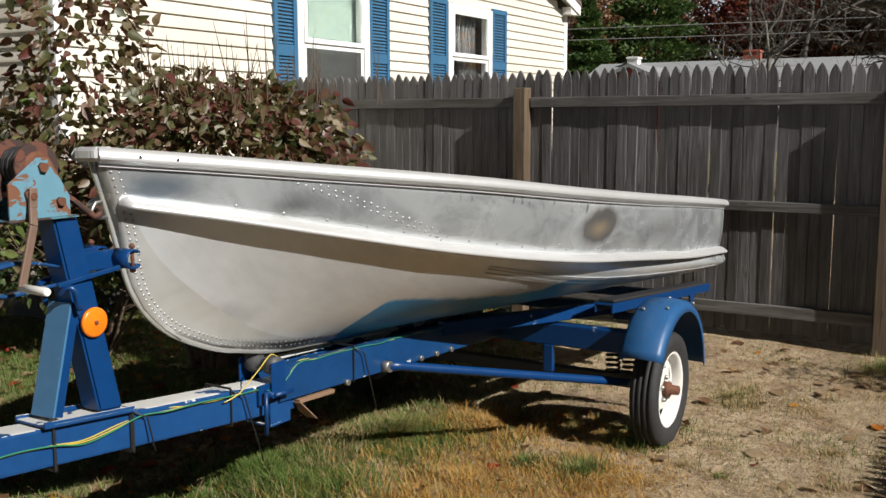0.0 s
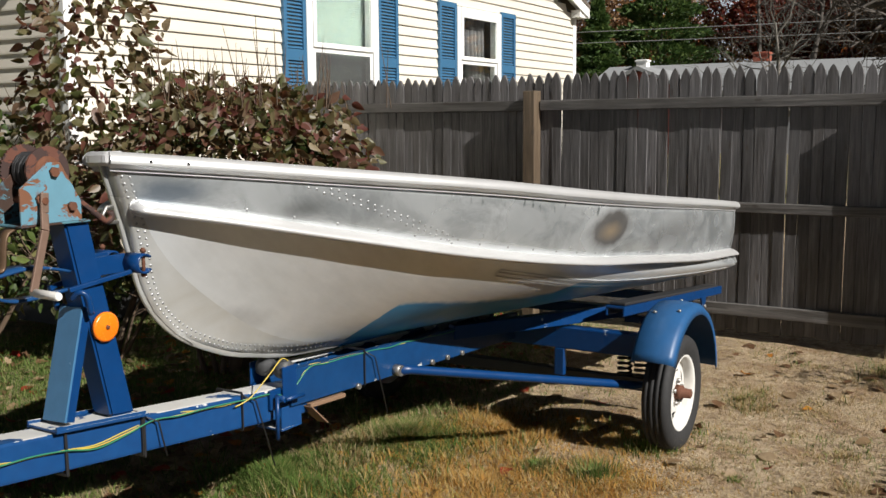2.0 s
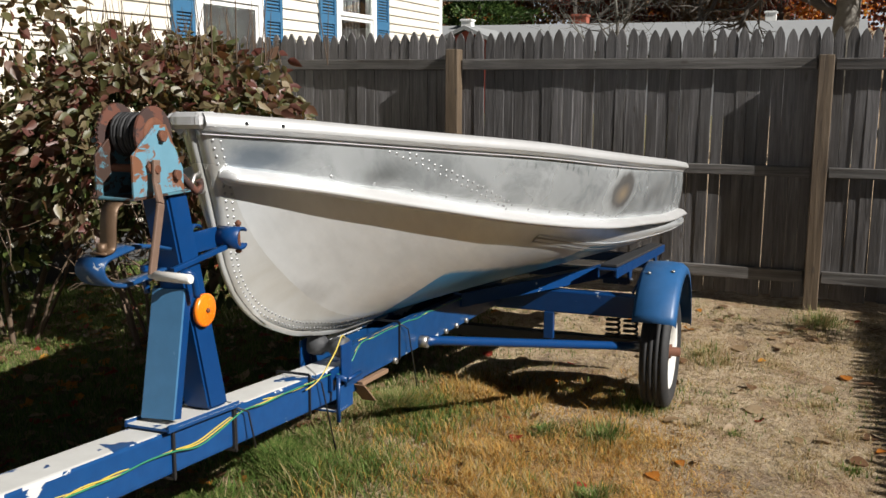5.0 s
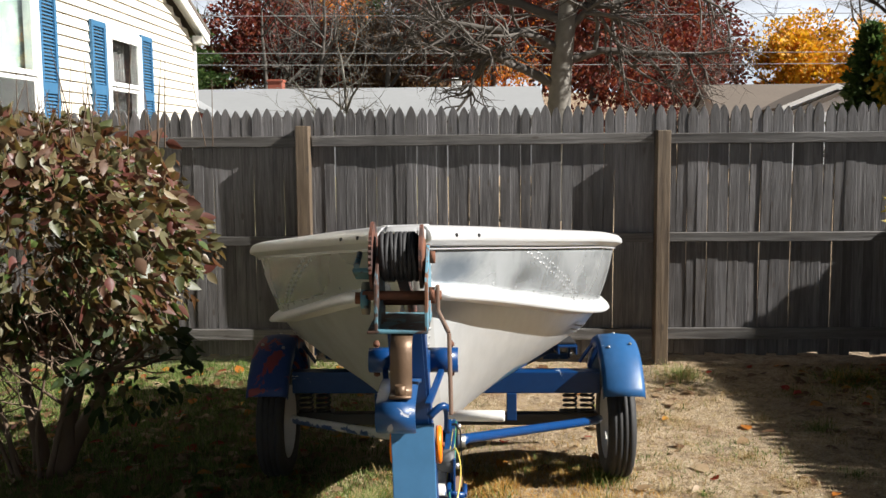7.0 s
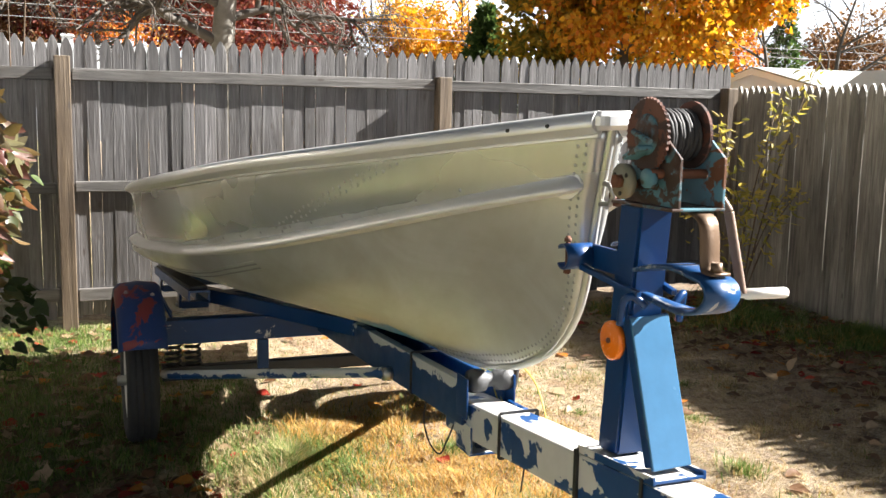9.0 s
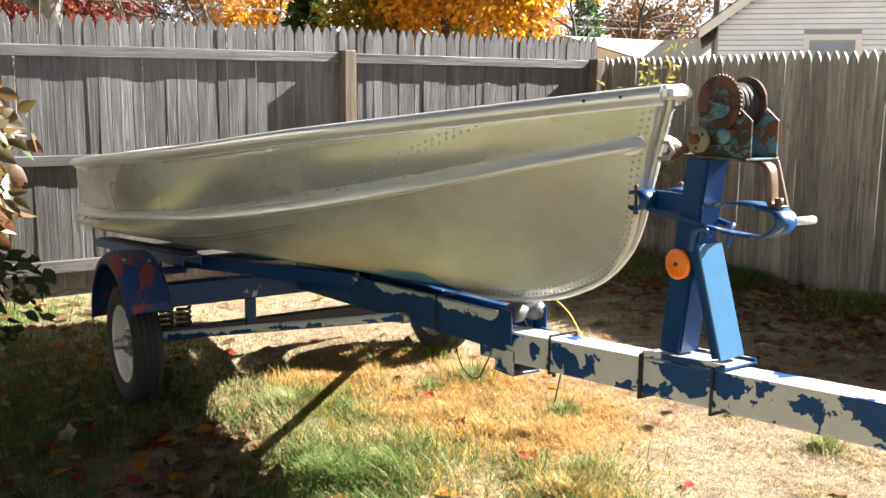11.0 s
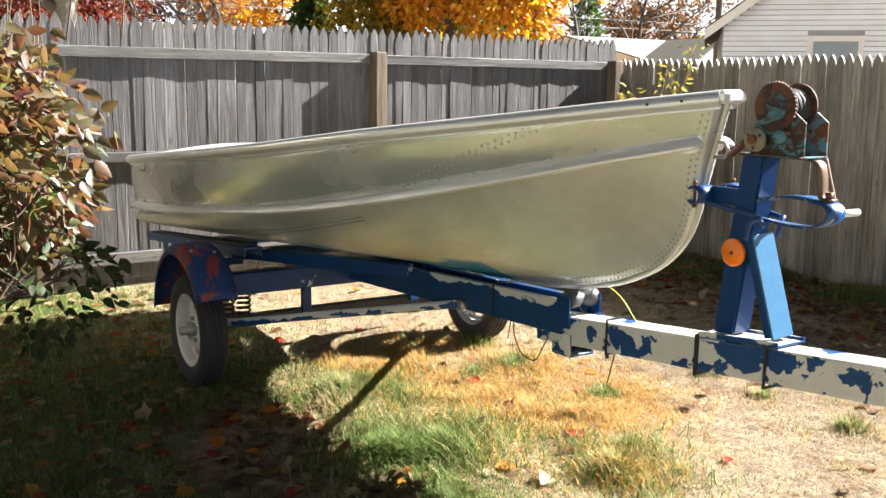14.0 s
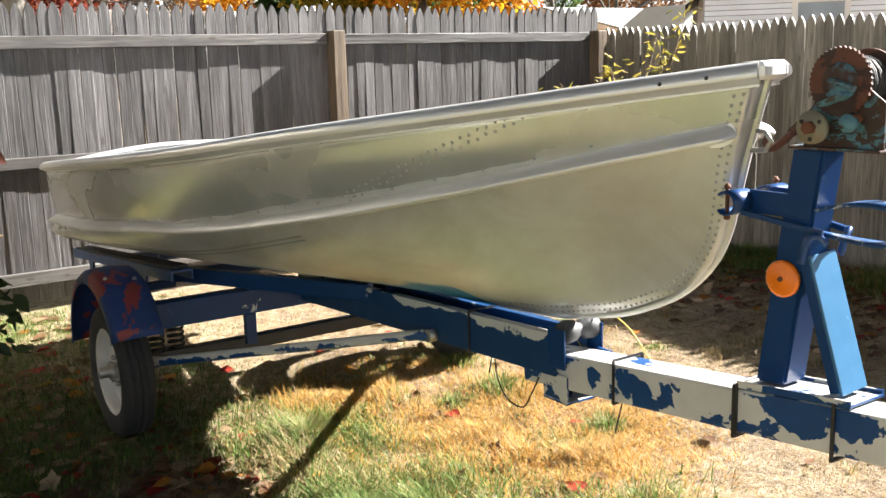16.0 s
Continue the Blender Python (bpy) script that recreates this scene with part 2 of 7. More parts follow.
M_FENCE = wood("weathered_picket", [(0.26, (0.044, 0.042, 0.0425)), (0.5, (0.114, 0.109, 0.111)), (0.74, (0.198, 0.191, 0.194))])
M_FENCE_SIDE = wood("shaded_picket", [(0.28, (0.074, 0.06512, 0.05032)), (0.5, (0.2146, 0.1939, 0.1591)), (0.72, (0.3404, 0.3145, 0.2664))])
M_POST = wood("post_wood", [(0.3, (0.07036, 0.04871, 0.03139)), (0.5, (0.1461, 0.1055, 0.06765)), (0.75, (0.2165, 0.1624, 0.1082))], grain=18)
M_RAIL = wood("rail_wood", [(0.3, (0.0462, 0.04356, 0.04092)), (0.5, (0.1155, 0.1102, 0.1056)), (0.75, (0.198, 0.1881, 0.1815))], grain=20, along=0)
M_BLUE = chipped("trailer_blue", (0.00273, 0.03588, 0.1326), (0.4524, 0.4836, 0.5148), 0.665, rough=0.32, rust=(0.1716, 0.0546, 0.0234), rust_amount=0.78)
# trailer blue paled to paint in the brace's sky sheen; the chips are wear
M_BRACE = chipped("chipped_blue_sky_sheen", (0.050, 0.145, 0.27), (0.52, 0.56, 0.59), 0.645, rough=0.20, scale=11)
M_LOOP = chipped("worn_loop_paint", (0.0096, 0.052, 0.152), (0.24, 0.256, 0.288), 0.585, rough=0.35, scale=22)
M_RUBBER = plain("tyre_rubber", (0.022, 0.022, 0.023), 0.75, var=0.4, scale=25)
M_RIM = plain("white_rim_paint", (0.663, 0.663, 0.646), 0.4, var=0.08, dirt=(0.4675, 0.425, 0.357))
M_RUST = plain("rusty_steel", (0.192, 0.072, 0.036), 0.8, metal=0.2, var=0.6, scale=45, bump=0.4, dirt=(0.072, 0.036, 0.024))
M_STEEL = plain("dull_steel", (0.45, 0.44, 0.42), 0.45, metal=0.9, var=0.3, scale=30)
M_BLACK = plain("black_plastic", (0.015, 0.015, 0.016), 0.5, var=0.3)
M_ORANGE = plain("orange_reflector", (0.8075, 0.187, 0.0085), 0.25, var=0.12, scale=60)
M_WINCH = chipped("winch_paint", (0.1125, 0.2475, 0.3225), (0.15, 0.0675, 0.0375), 0.56, rough=0.5, rust=(0.195, 0.075, 0.0375), scale=16, rust_amount=0.55)
M_WINCH_OLD = chipped("worn_winch_paint", (0.075, 0.185, 0.235), (0.042, 0.026, 0.020), 0.50, rough=0.55, rust=(0.07, 0.034, 0.023), scale=20, rust_amount=0.48)
M_BROWN = chipped("flange_rust", (0.12, 0.048, 0.032), (0.044, 0.0256, 0.0224), 0.48, rough=0.75, scale=24)
M_BRONZE = plain("bronze_strap", (0.1445, 0.08925, 0.0527), 0.48, metal=0.45, var=0.4, scale=20)
M_CRANK = plain("bare_rusty_crank", (0.24, 0.16, 0.12), 0.55, metal=0.3, var=0.5, scale=40, dirt=(0.112, 0.056, 0.036))
M_CORD = plain("black_cord", (0.02, 0.02, 0.022), 0.7, var=0.4, scale=60)
M_WIRE_Y = plain("yellow_wire", (0.46, 0.35, 0.06), 0.45, var=0.15)
M_WIRE_G = plain("green_wire", (0.03, 0.19, 0.10), 0.45, var=0.15)
M_CARD = plain("brown_card", (0.20, 0.12, 0.07), 0.85, var=0.2)


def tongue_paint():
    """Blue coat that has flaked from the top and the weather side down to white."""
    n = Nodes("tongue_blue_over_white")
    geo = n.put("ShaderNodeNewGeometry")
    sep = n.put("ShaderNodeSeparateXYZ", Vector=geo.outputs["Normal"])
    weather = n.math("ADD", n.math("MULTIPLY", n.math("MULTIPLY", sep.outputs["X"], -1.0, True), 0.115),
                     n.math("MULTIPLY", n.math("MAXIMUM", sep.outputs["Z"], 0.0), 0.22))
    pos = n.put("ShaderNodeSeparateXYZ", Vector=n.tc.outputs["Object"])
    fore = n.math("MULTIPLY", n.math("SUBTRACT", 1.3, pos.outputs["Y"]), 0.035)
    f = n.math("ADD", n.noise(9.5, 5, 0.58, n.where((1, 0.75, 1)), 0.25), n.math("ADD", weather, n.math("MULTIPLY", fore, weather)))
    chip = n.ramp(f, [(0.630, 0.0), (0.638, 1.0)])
    blue = n.mix(n.noise(25, 4), (0.004, 0.032, 0.115), (0.007, 0.058, 0.18))
    white = n.mix(n.noise(18, 5), (0.42, 0.42, 0.405), (0.54, 0.54, 0.525))
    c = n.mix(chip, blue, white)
    rr = n.ramp(n.noise(4.0, 7, 0.65), [(0.69, 0.0), (0.75, 1.0)])
    c = n.mix(n.math("MULTIPLY", rr, 0.8), c, n.mix(n.noise(60, 4), (0.28, 0.11, 0.05), (0.12, 0.05, 0.03)))
    n.bump(n.math("SUBTRACT", n.math("MULTIPLY", n.noise(70, 3), 0.3), chip), 0.35, 0.002)
    n.set(n.b, "Specular IOR Level", 0.35)
    return n.done(Base_Color=c, Roughness=n.math("ADD", n.math("MULTIPLY", n.noise(20, 3), 0.25), 0.3))


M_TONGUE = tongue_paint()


def sleeve_paint():
    """Navy coat that flakes to white along the upper edge of the beam."""
    n = Nodes("sleeve_navy")
    pos = n.put("ShaderNodeSeparateXYZ", Vector=n.tc.outputs["Object"])
    top = n.math("SUBTRACT", 0.650, n.math("MULTIPLY", n.math("SUBTRACT", pos.outputs["Y"], 1.0), 0.0512))
    near = n.math("SUBTRACT", 0.055, n.math("SUBTRACT", top, pos.outputs["Z"]), True)
    port = n.math("LESS_THAN", pos.outputs["X"], 0.0)
    f = n.math("ADD", n.noise(8.5, 6, 0.58, n.where((1, 0.7, 1)), 0.3), n.math("MULTIPLY", n.math("MULTIPLY", near, 5.0), n.math("ADD", 0.35, n.math("MULTIPLY", port, 0.65))))
    chip = n.ramp(f, [(0.685, 0.0), (0.70, 1.0)])
    blue = n.mix(n.noise(25, 4), (0.0032, 0.024, 0.082), (0.0055, 0.048, 0.145))
    c = n.mix(chip, blue, n.mix(n.noise(18, 5), (0.38, 0.395, 0.395), (0.48, 0.495, 0.495)))
    n.bump(n.math("SUBTRACT", n.math("MULTIPLY", n.noise(70, 3), 0.3), chip), 0.35, 0.002)
    n.set(n.b, "Specular IOR Level", 0.3)
    return n.done(Base_Color=c, Roughness=n.math("ADD", n.math("MULTIPLY", n.noise(20, 3), 0.25), 0.28))


M_SLEEVE = sleeve_paint()


def siding_mat(name, c):
    n = Nodes(name)
    rnd = n.random()
    col = n.mix(rnd, tuple(x * 0.93 for x in c), c)
    st = n.ramp(n.noise(1.3, 6, 0.6, n.where((1, 0.4, 1.6))), [(0.35, (0.86, 0.84, 0.80)), (0.6, (1.0, 1.0, 1.0))])
    col = n.mix(0.6, col, st, "MULTIPLY")
    n.bump(n.noise(90, 3, 0.5, n.where((1, 0.06, 1))), 0.12, 0.002)
    return n.done(Base_Color=col, Roughness=0.55)


M_CREAM = siding_mat("cream_siding", (0.6232, 0.5863, 0.5084))
M_PALE = siding_mat("pale_siding", (0.80, 0.85, 0.93))
M_WALLGREY = siding_mat("grey_wall", (0.30, 0.31, 0.34))
M_TRIM = plain("white_trim", (0.7216, 0.7216, 0.704), 0.4, var=0.05, scale=6)
M_SHUT = plain("blue_shutter", (0.036, 0.128, 0.24), 0.5, var=0.18, scale=9)
M_ROOF = plain("pale_roof", (0.255, 0.265, 0.272), 0.8, var=0.15, scale=3, bump=0.4)
M_ROOFG = plain("grey_green_roof", (0.24, 0.256, 0.24), 0.85, var=0.2, scale=4, bump=0.4)
M_ROOFB = plain("brown_roof", (0.128, 0.104, 0.084), 0.9, var=0.25, scale=4, bump=0.4)
M_BRICK = plain("red_brick", (0.32, 0.085, 0.05), 0.85, var=0.35, scale=12)
M_REDWALL = plain("red_wall", (0.28, 0.055, 0.04), 0.7, var=0.2, scale=5)
# near-black, so the unlit rooms behind the panes are dark by colour
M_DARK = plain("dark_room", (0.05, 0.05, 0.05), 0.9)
M_SHADE = plain("pale_green_blind", (0.135, 0.174, 0.150), 0.8, var=0.06, scale=4)
M_LINEN = plain("curtain_cloth", (0.07, 0.066, 0.066), 0.9, var=0.15, scale=8)


def glass_mat():
    n = Nodes("window_glass")
    n.done(Base_Color=(0.9, 0.95, 0.93, 1), Roughness=0.02, IOR=1.45)
    n.set(n.b, "Transmission Weight", 1.0)
    return n.mat


M_GLASS = glass_mat()


def screen_mat():
    n = Nodes("insect_screen")
    n.done(Base_Color=(0.06, 0.06, 0.06, 1), Roughness=0.7)
    tr = n.put("ShaderNodeBsdfTransparent")
    mx = n.put("ShaderNodeMixShader", Fac=0.52)
    n.t.links.new(tr.outputs[0], mx.inputs[1])
    n.t.links.new(n.b.outputs[0], mx.inputs[2])
    n.t.links.new(mx.outputs[0], n.t.nodes["Material Output"].inputs["Surface"])
    return n.mat


M_SCREEN = screen_mat()


# ---- ground ----
def green_amount(x, y):
    """How green the turf is at a place: lush on the shaded side, bare and dry on the sunny one."""
    g = 0.42 - 0.36 * max(x + 0.1, -1.1)
    g += 0.75 * noise.noise((x * 0.9, y * 0.9, 3.1)) + 0.55 * noise.noise((x * 2.3, y * 2.3, 7.7))
    if x < -0.25:
        g += 0.22
    if x > 2.4:
        g += (x - 2.4) * 0.75
    if y < 0.9 and x > -1.2:
        g -= 0.25
    g -= 0.75 * max(0.0, 1 - ((x - 0.70) / 0.66) ** 2 - ((y - 1.9) / 1.05) ** 2)
    return min(1.0, max(0.0, g))


def ground_z(x, y):
    z = 0.016 * noise.noise((x * 1.1, y * 1.1, 0.3)) + 0.012 * noise.noise((x * 4.2, y * 4.2, 1.3))
    if -4.5 < x < 5.5 and -3.5 < y < 5.6:
        z += 0.010 * noise.noise((x * 9.5, y * 9.5, 5.1))
    if y > 55:
        z += min(1.0, (y - 55) / 90) ** 1.2 * (9.0 + 5.0 * noise.noise((x * 0.012, 2.0, 0.4)))
    return z


def graded(lo, hi, near_lo, near_hi, step):
    """Coordinates that are close together near the boat and widen to the horizon."""
    mid = list(np.arange(near_lo, near_hi + 1e-6, step))
    a, d = near_lo, step
    left = []
    while a > lo:
        d *= 1.35
        a -= d
        left.append(max(a, lo))
    a, d = near_hi, step
    right = []
    while a < hi:
        d *= 1.35
        a += d
        right.append(min(a, hi))
    return left[::-1] + mid + right


def ground_mat():
    n = Nodes("dry_yard_turf")
    straw = n.ramp(n.noise(55, 7, 0.7, None, 0.8), [(0.28, (0.28, 0.18, 0.095)), (0.46, (0.60, 0.46, 0.295)), (0.68, (0.80, 0.69, 0.53))])
    dirt = n.ramp(n.noise(38, 7, 0.7), [(0.3, (0.15, 0.10, 0.068)), (0.7, (0.38, 0.27, 0.195))])
    green = n.ramp(n.noise(60, 6, 0.7), [(0.3, (0.075, 0.10, 0.032)), (0.6, (0.20, 0.245, 0.075)), (0.8, (0.34, 0.32, 0.13))])
    pos = n.put("ShaderNodeSeparateXYZ", Vector=n.tc.outputs["Object"])
    lush = n.math("ADD", n.math("MULTIPLY", n.math("ADD", pos.outputs["X"], 0.1), -0.34), n.noise(1.3, 5, 0.6))
    gm = n.ramp(lush, [(0.60, 0.0), (0.88, 0.85)])
    bare = n.ramp(n.math("ADD", n.noise(1.7, 6, 0.65, n.where((1, 1, 1), turn=(0, 0, 1))), n.math("MULTIPLY", n.math("SUBTRACT", pos.outputs["X"], 2.0, True), 0.12)), [(0.50, 0.0), (0.64, 1.0)])
    c = n.mix(n.math("MULTIPLY", bare, 0.55), straw, dirt)
    soil = n.ramp(n.noise(1.9, 6, 0.65, n.where((1, 1, 1), turn=(0, 0, 2))), [(0.52, 0.0), (0.60, 1.0)])
    ex = n.math("DIVIDE", n.math("ADD", pos.outputs["X"], 0.80), 0.52)
    ey = n.math("DIVIDE", n.math("SUBTRACT", pos.outputs["Y"], 1.75), 0.62)
    worn = n.math("ADD", n.math("ADD", n.math("MULTIPLY", ex, ex), n.math("MULTIPLY", ey, ey)), n.noise(3.5, 5, 0.6))
    soil = n.math("MAXIMUM", soil, n.ramp(worn, [(0.85, 1.0), (1.0, 0.0)]))
    c = n.mix(gm, c, n.mix(soil, green, n.mix(0.7, dirt, (0.52, 0.36, 0.27))))
    rusty = n.ramp(n.noise(3.1, 5, 0.65, n.where((1, 1, 1), turn=(0, 0, 0.6))), [(0.50, 0.0), (0.66, 0.75)])
    c = n.mix(rusty, c, n.ramp(n.noise(48, 6, 0.7), [(0.3, (0.20, 0.10, 0.05)), (0.7, (0.52, 0.33, 0.18))]))
    ax = n.math("DIVIDE", n.math("SUBTRACT", pos.outputs["X"], 0.50), 0.70)
    ay = n.math("DIVIDE", n.math("SUBTRACT", pos.outputs["Y"], 1.75), 0.88)
    moss = n.math("ADD", n.math("ADD", n.math("MULTIPLY", ax, ax), n.math("MULTIPLY", ay, ay)), n.noise(3.0, 5, 0.65))
    c = n.mix(n.ramp(moss, [(0.85, 0.7), (1.3, 0.0)]), c, n.ramp(n.noise(40, 6, 0.7), [(0.3, (0.30, 0.13, 0.03)), (0.7, (0.74, 0.42, 0.11))]))
    clod = n.ramp(n.noise(13, 6, 0.72, None, 0.4), [(0.34, (0.36, 0.31, 0.27)), (0.52, (1.0, 1.0, 1.0))])
    c = n.mix(0.9, c, clod, "MULTIPLY")
    speck = n.ramp(n.noise(130, 5, 0.8), [(0.36, (0.34, 0.28, 0.22)), (0.48, (0.82, 0.80, 0.77)), (0.66, (1.0, 1.0, 1.0))])
    c = n.mix(0.85, c, speck, "MULTIPLY")
    c = n.mix(1.0, c, (0.86, 0.86, 0.86), "MULTIPLY")
    n.bump(n.math("ADD", n.noise(75, 6, 0.7), n.math("MULTIPLY", n.noise(16, 4, 0.6), 1.2)), 0.9, 0.03)
    return n.done(Base_Color=c, Roughness=0.95, Diffuse_Roughness=1.0)


gx = graded(-420, 420, -4.2, 4.6, 0.05)
gy = graded(-400, 460, -1.9, 5.2, 0.05)
gv = [(x, y, ground_z(x, y)) for y in gy for x in gx]
nx = len(gx)
gf = [(j * nx + i, j * nx + i + 1, (j + 1) * nx + i + 1, (j + 1) * nx + i) for j in range(len(gy) - 1) for i in range(nx - 1)]
M_GROUND = ground_mat()
tagged(new("ground", mesh_of("ground", gv, gf, M_GROUND, True)), "dry tan and green autumn lawn with bare sandy patches", "ground", kind="structure")


# ---- fence ----
def picket_mesh(name, w, h, tip, seed, th=0.018):
    """A pointed fence board with rounded shoulders, a little bowed."""
    r = random.Random(seed)
    half = w / 2
    lean = r.uniform(-0.004, 0.004)
    prof = [(half, 0.0), (half, h * 0.5), (half, h - tip), (half * 0.80, h - tip * 0.55), (half * 0.45, h - tip * 0.22), (half * 0.12, h)]
    left = [(-x, z) for x, z in prof[::-1]]
    out = prof + left
    c = 0.0022
    bm = bmesh.new()
    ring = []
    for yy, k in ((-th / 2, 1 - c / half), (-th / 2 + c, 1.0), (th / 2, 1.0)):
        ring.append([bm.verts.new((x * k + lean * math.sin(z * 2.5), yy + 0.004 * math.sin(z * 1.7 + seed), z)) for x, z in out])
    n = len(out)
    for a, b in zip(ring, ring[1:]):
        for i in range(n):
            bm.faces.new((a[i], a[(i + 1) % n], b[(i + 1) % n], b[i]))
    bm.faces.new(ring[0][::-1])
    bm.faces.new(ring[-1])
    bmesh.ops.recalc_face_normals(bm, faces=bm.faces)
    me = bpy.data.meshes.new(name)
    bm.to_mesh(me)
    bm.free()
    return me


def box_mesh(name, size, mat, bevel=0.004):
    bm = bmesh.new()
    box(bm, (-size[0] / 2, -size[1] / 2, -size[2] / 2), (size[0] / 2, size[1] / 2, size[2] / 2), bevel)
    me = bpy.data.meshes.new(name)
    bm.to_mesh(me)
    bm.free()
    me.materials.append(mat)
    return me


FENCE_Y = 5.06
PICKETS = [picket_mesh("picket", 0.0706, 1.74, 0.082, k) for k in range(7)]
SIDE_PICKETS = [picket_mesh("picket", 0.0706, 1.74, 0.082, k + 20) for k in range(7)]
for me in PICKETS:
    me.materials.append(M_FENCE)
for me in SIDE_PICKETS:
    me.materials.append(M_FENCE_SIDE)


def put(name, me, at, parent, rot=(0, 0, 0), sc=(1, 1, 1)):
    ob = new(name, me)
    ob.location, ob.rotation_euler, ob.scale = at, rot, sc
    return attach(ob, parent)


def build_back_fence():
    fence = thing("picket_fence", (0, FENCE_Y, 0), "weathered grey wooden picket fence with brown posts", "fence")
    r = random.Random(4)
    x, i = -3.52, 0
    while x < 3.9:
        w = r.uniform(0.965, 1.045)
        put("picket", PICKETS[i % 7], (x, FENCE_Y + r.uniform(-0.003, 0.003), 0.06 + r.uniform(-0.012, 0.012)), fence,
            (0, r.uniform(-0.004, 0.004), r.uniform(-0.03, 0.03)), (w, 1, 1))
        x += 0.0717 * r.uniform(0.985, 1.02)
        i += 1
    edges = [-3.56, -1.04, 1.435, 3.83]
    for zc, hh in ((1.570, 0.074), (0.885, 0.066), (0.21, 0.08)):
        for a, b in zip(edges, edges[1:]):
            a2, b2 = a + 0.055, b - 0.055
            me = box_mesh("rail", (b2 - a2, 0.038, hh), M_RAIL, 0.005)
            put("rail", me, ((a2 + b2) / 2, FENCE_Y - 0.031, zc + r.uniform(-0.006, 0.006)), fence, (0, r.uniform(-0.002, 0.002), 0))
    for x, h in ((-1.04, 1.68), (1.435, 1.63), (3.86, 1.62)):
        me = box_mesh("post", (0.092, 0.11, h + 0.05), M_POST, 0.006)
        put("post", me, (x, FENCE_Y - 0.066, (h - 0.05) / 2), fence)
    return fence


def build_side_fence():
    fence = thing("side_fence", (3.98, 2, 0), "shaded grey wooden picket fence along the side of the yard", "fence")
    r = random.Random(8)
    y, i = 5.02, 0
    while y > -3.2:
        if abs(y - 2.42) > 0.0005:
            put("picket", SIDE_PICKETS[i % 7], (3.98 + r.uniform(-0.004, 0.004), y, -0.05 + r.uniform(-0.012, 0.012)), fence,
                (0, r.uniform(-0.004, 0.004), math.pi / 2 + r.uniform(-0.03, 0.03)), (r.uniform(1.0, 1.025), 1, 0.966))
        y -= 0.0717 * r.uniform(0.985, 1.02)
        i += 1
    for zc in (1.38, 0.30):
        for a, b in ((4.9, 2.46), (2.38, -3.2)):
            me = box_mesh("rail", (a - b, 0.038, 0.085), M_RAIL, 0.005)
            put("rail", me, (4.012, (a + b) / 2, zc), fence, (0, 0, math.pi / 2))
    for y in (2.5, 0.05, -2.4):
        me = box_mesh("post", (0.1, 0.1, 1.5), M_POST, 0.006)
        put("post", me, (4.085, y, 0.74), fence)
    return fence


# ---- the house beside the yard ----
WX, Y0, Y1, EAVE, RISE = -3.65, 3.04, 11.6, 3.02, 0.335
YM = (Y0 + Y1) / 2


def roof_z(y):
    return EAVE + RISE * (y - Y0 if y < YM else Y1 - y)


def build_window(house, ya, yb, za, zb, blind):
    """A double-hung window in the wall that faces +x, with a shutter at each side."""
    win = part("window", window_bm(ya, yb, za, zb), M_TRIM, house, "white double-hung window")
    meet = (za + zb) / 2 - 0.02
    for lo, hi, dx in ((za + 0.07, meet, 0.01), (meet, zb - 0.07, 0.03)):
        bm = bmesh.new()
        x = WX + dx
        for a, b in (((x, ya + 0.07, lo), (x + 0.03, ya + 0.115, hi)), ((x, yb - 0.115, lo), (x + 0.03, yb - 0.07, hi)),
                     ((x, ya + 0.115, lo), (x + 0.03, yb - 0.115, lo + 0.045)), ((x, ya + 0.115, hi - 0.045), (x + 0.03, yb - 0.115, hi))):
            box(bm, a, b, 0.004)
        part("sash", bm, M_TRIM, win)
        bm = bmesh.new()
        box(bm, (x + 0.012, ya + 0.112, lo + 0.042), (x + 0.018, yb - 0.112, hi - 0.042))
        p = part("pane", bm, M_GLASS, win, "clear glass pane")
        p.visible_shadow = False
        if blind and dx < 0.02:
            bm = bmesh.new()
            box(bm, (x + 0.026, ya + 0.112, lo + 0.042), (x + 0.028, yb - 0.112, hi - 0.042))
            part("screen", bm, M_SCREEN, win, "grey insect screen")
    bm = bmesh.new()
    if blind:
        box(bm, (WX - 0.10, ya + 0.01, za + 0.05), (WX - 0.09, yb - 0.01, zb - 0.05))
        part("blind", bm, M_SHADE, win, "pale green roller blind drawn down")
    else:
        r = random.Random(3)
        for k in range(5):
            y = ya + 0.5 + k * 0.085
            tube(bm, [(WX - 0.13, y, meet - 0.3), (WX - 0.13 + r.uniform(-0.02, 0.02), y - 0.03, zb - 0.25), (WX - 0.13, y, zb - 0.06)], 0.045, 8)
        part("curtain", bm, M_LINEN, win, "pale gathered curtain")


def window_bm(ya, yb, za, zb):
    bm = bmesh.new()
    x0, x1 = WX - 0.06, WX + 0.055
    t = 0.085
    box(bm, (x0, ya - 0.02, za), (x1, ya + t - 0.02, zb), 0.005)
    box(bm, (x0, yb - t + 0.02, za), (x1, yb + 0.02, zb), 0.005)
    box(bm, (x0, ya + t - 0.02, zb - t), (x1 + 0.008, yb - t + 0.02, zb), 0.005)
    box(bm, (x0, ya - 0.04, za - 0.04), (x1 + 0.03, yb + 0.04, za), 0.005)
    return bm


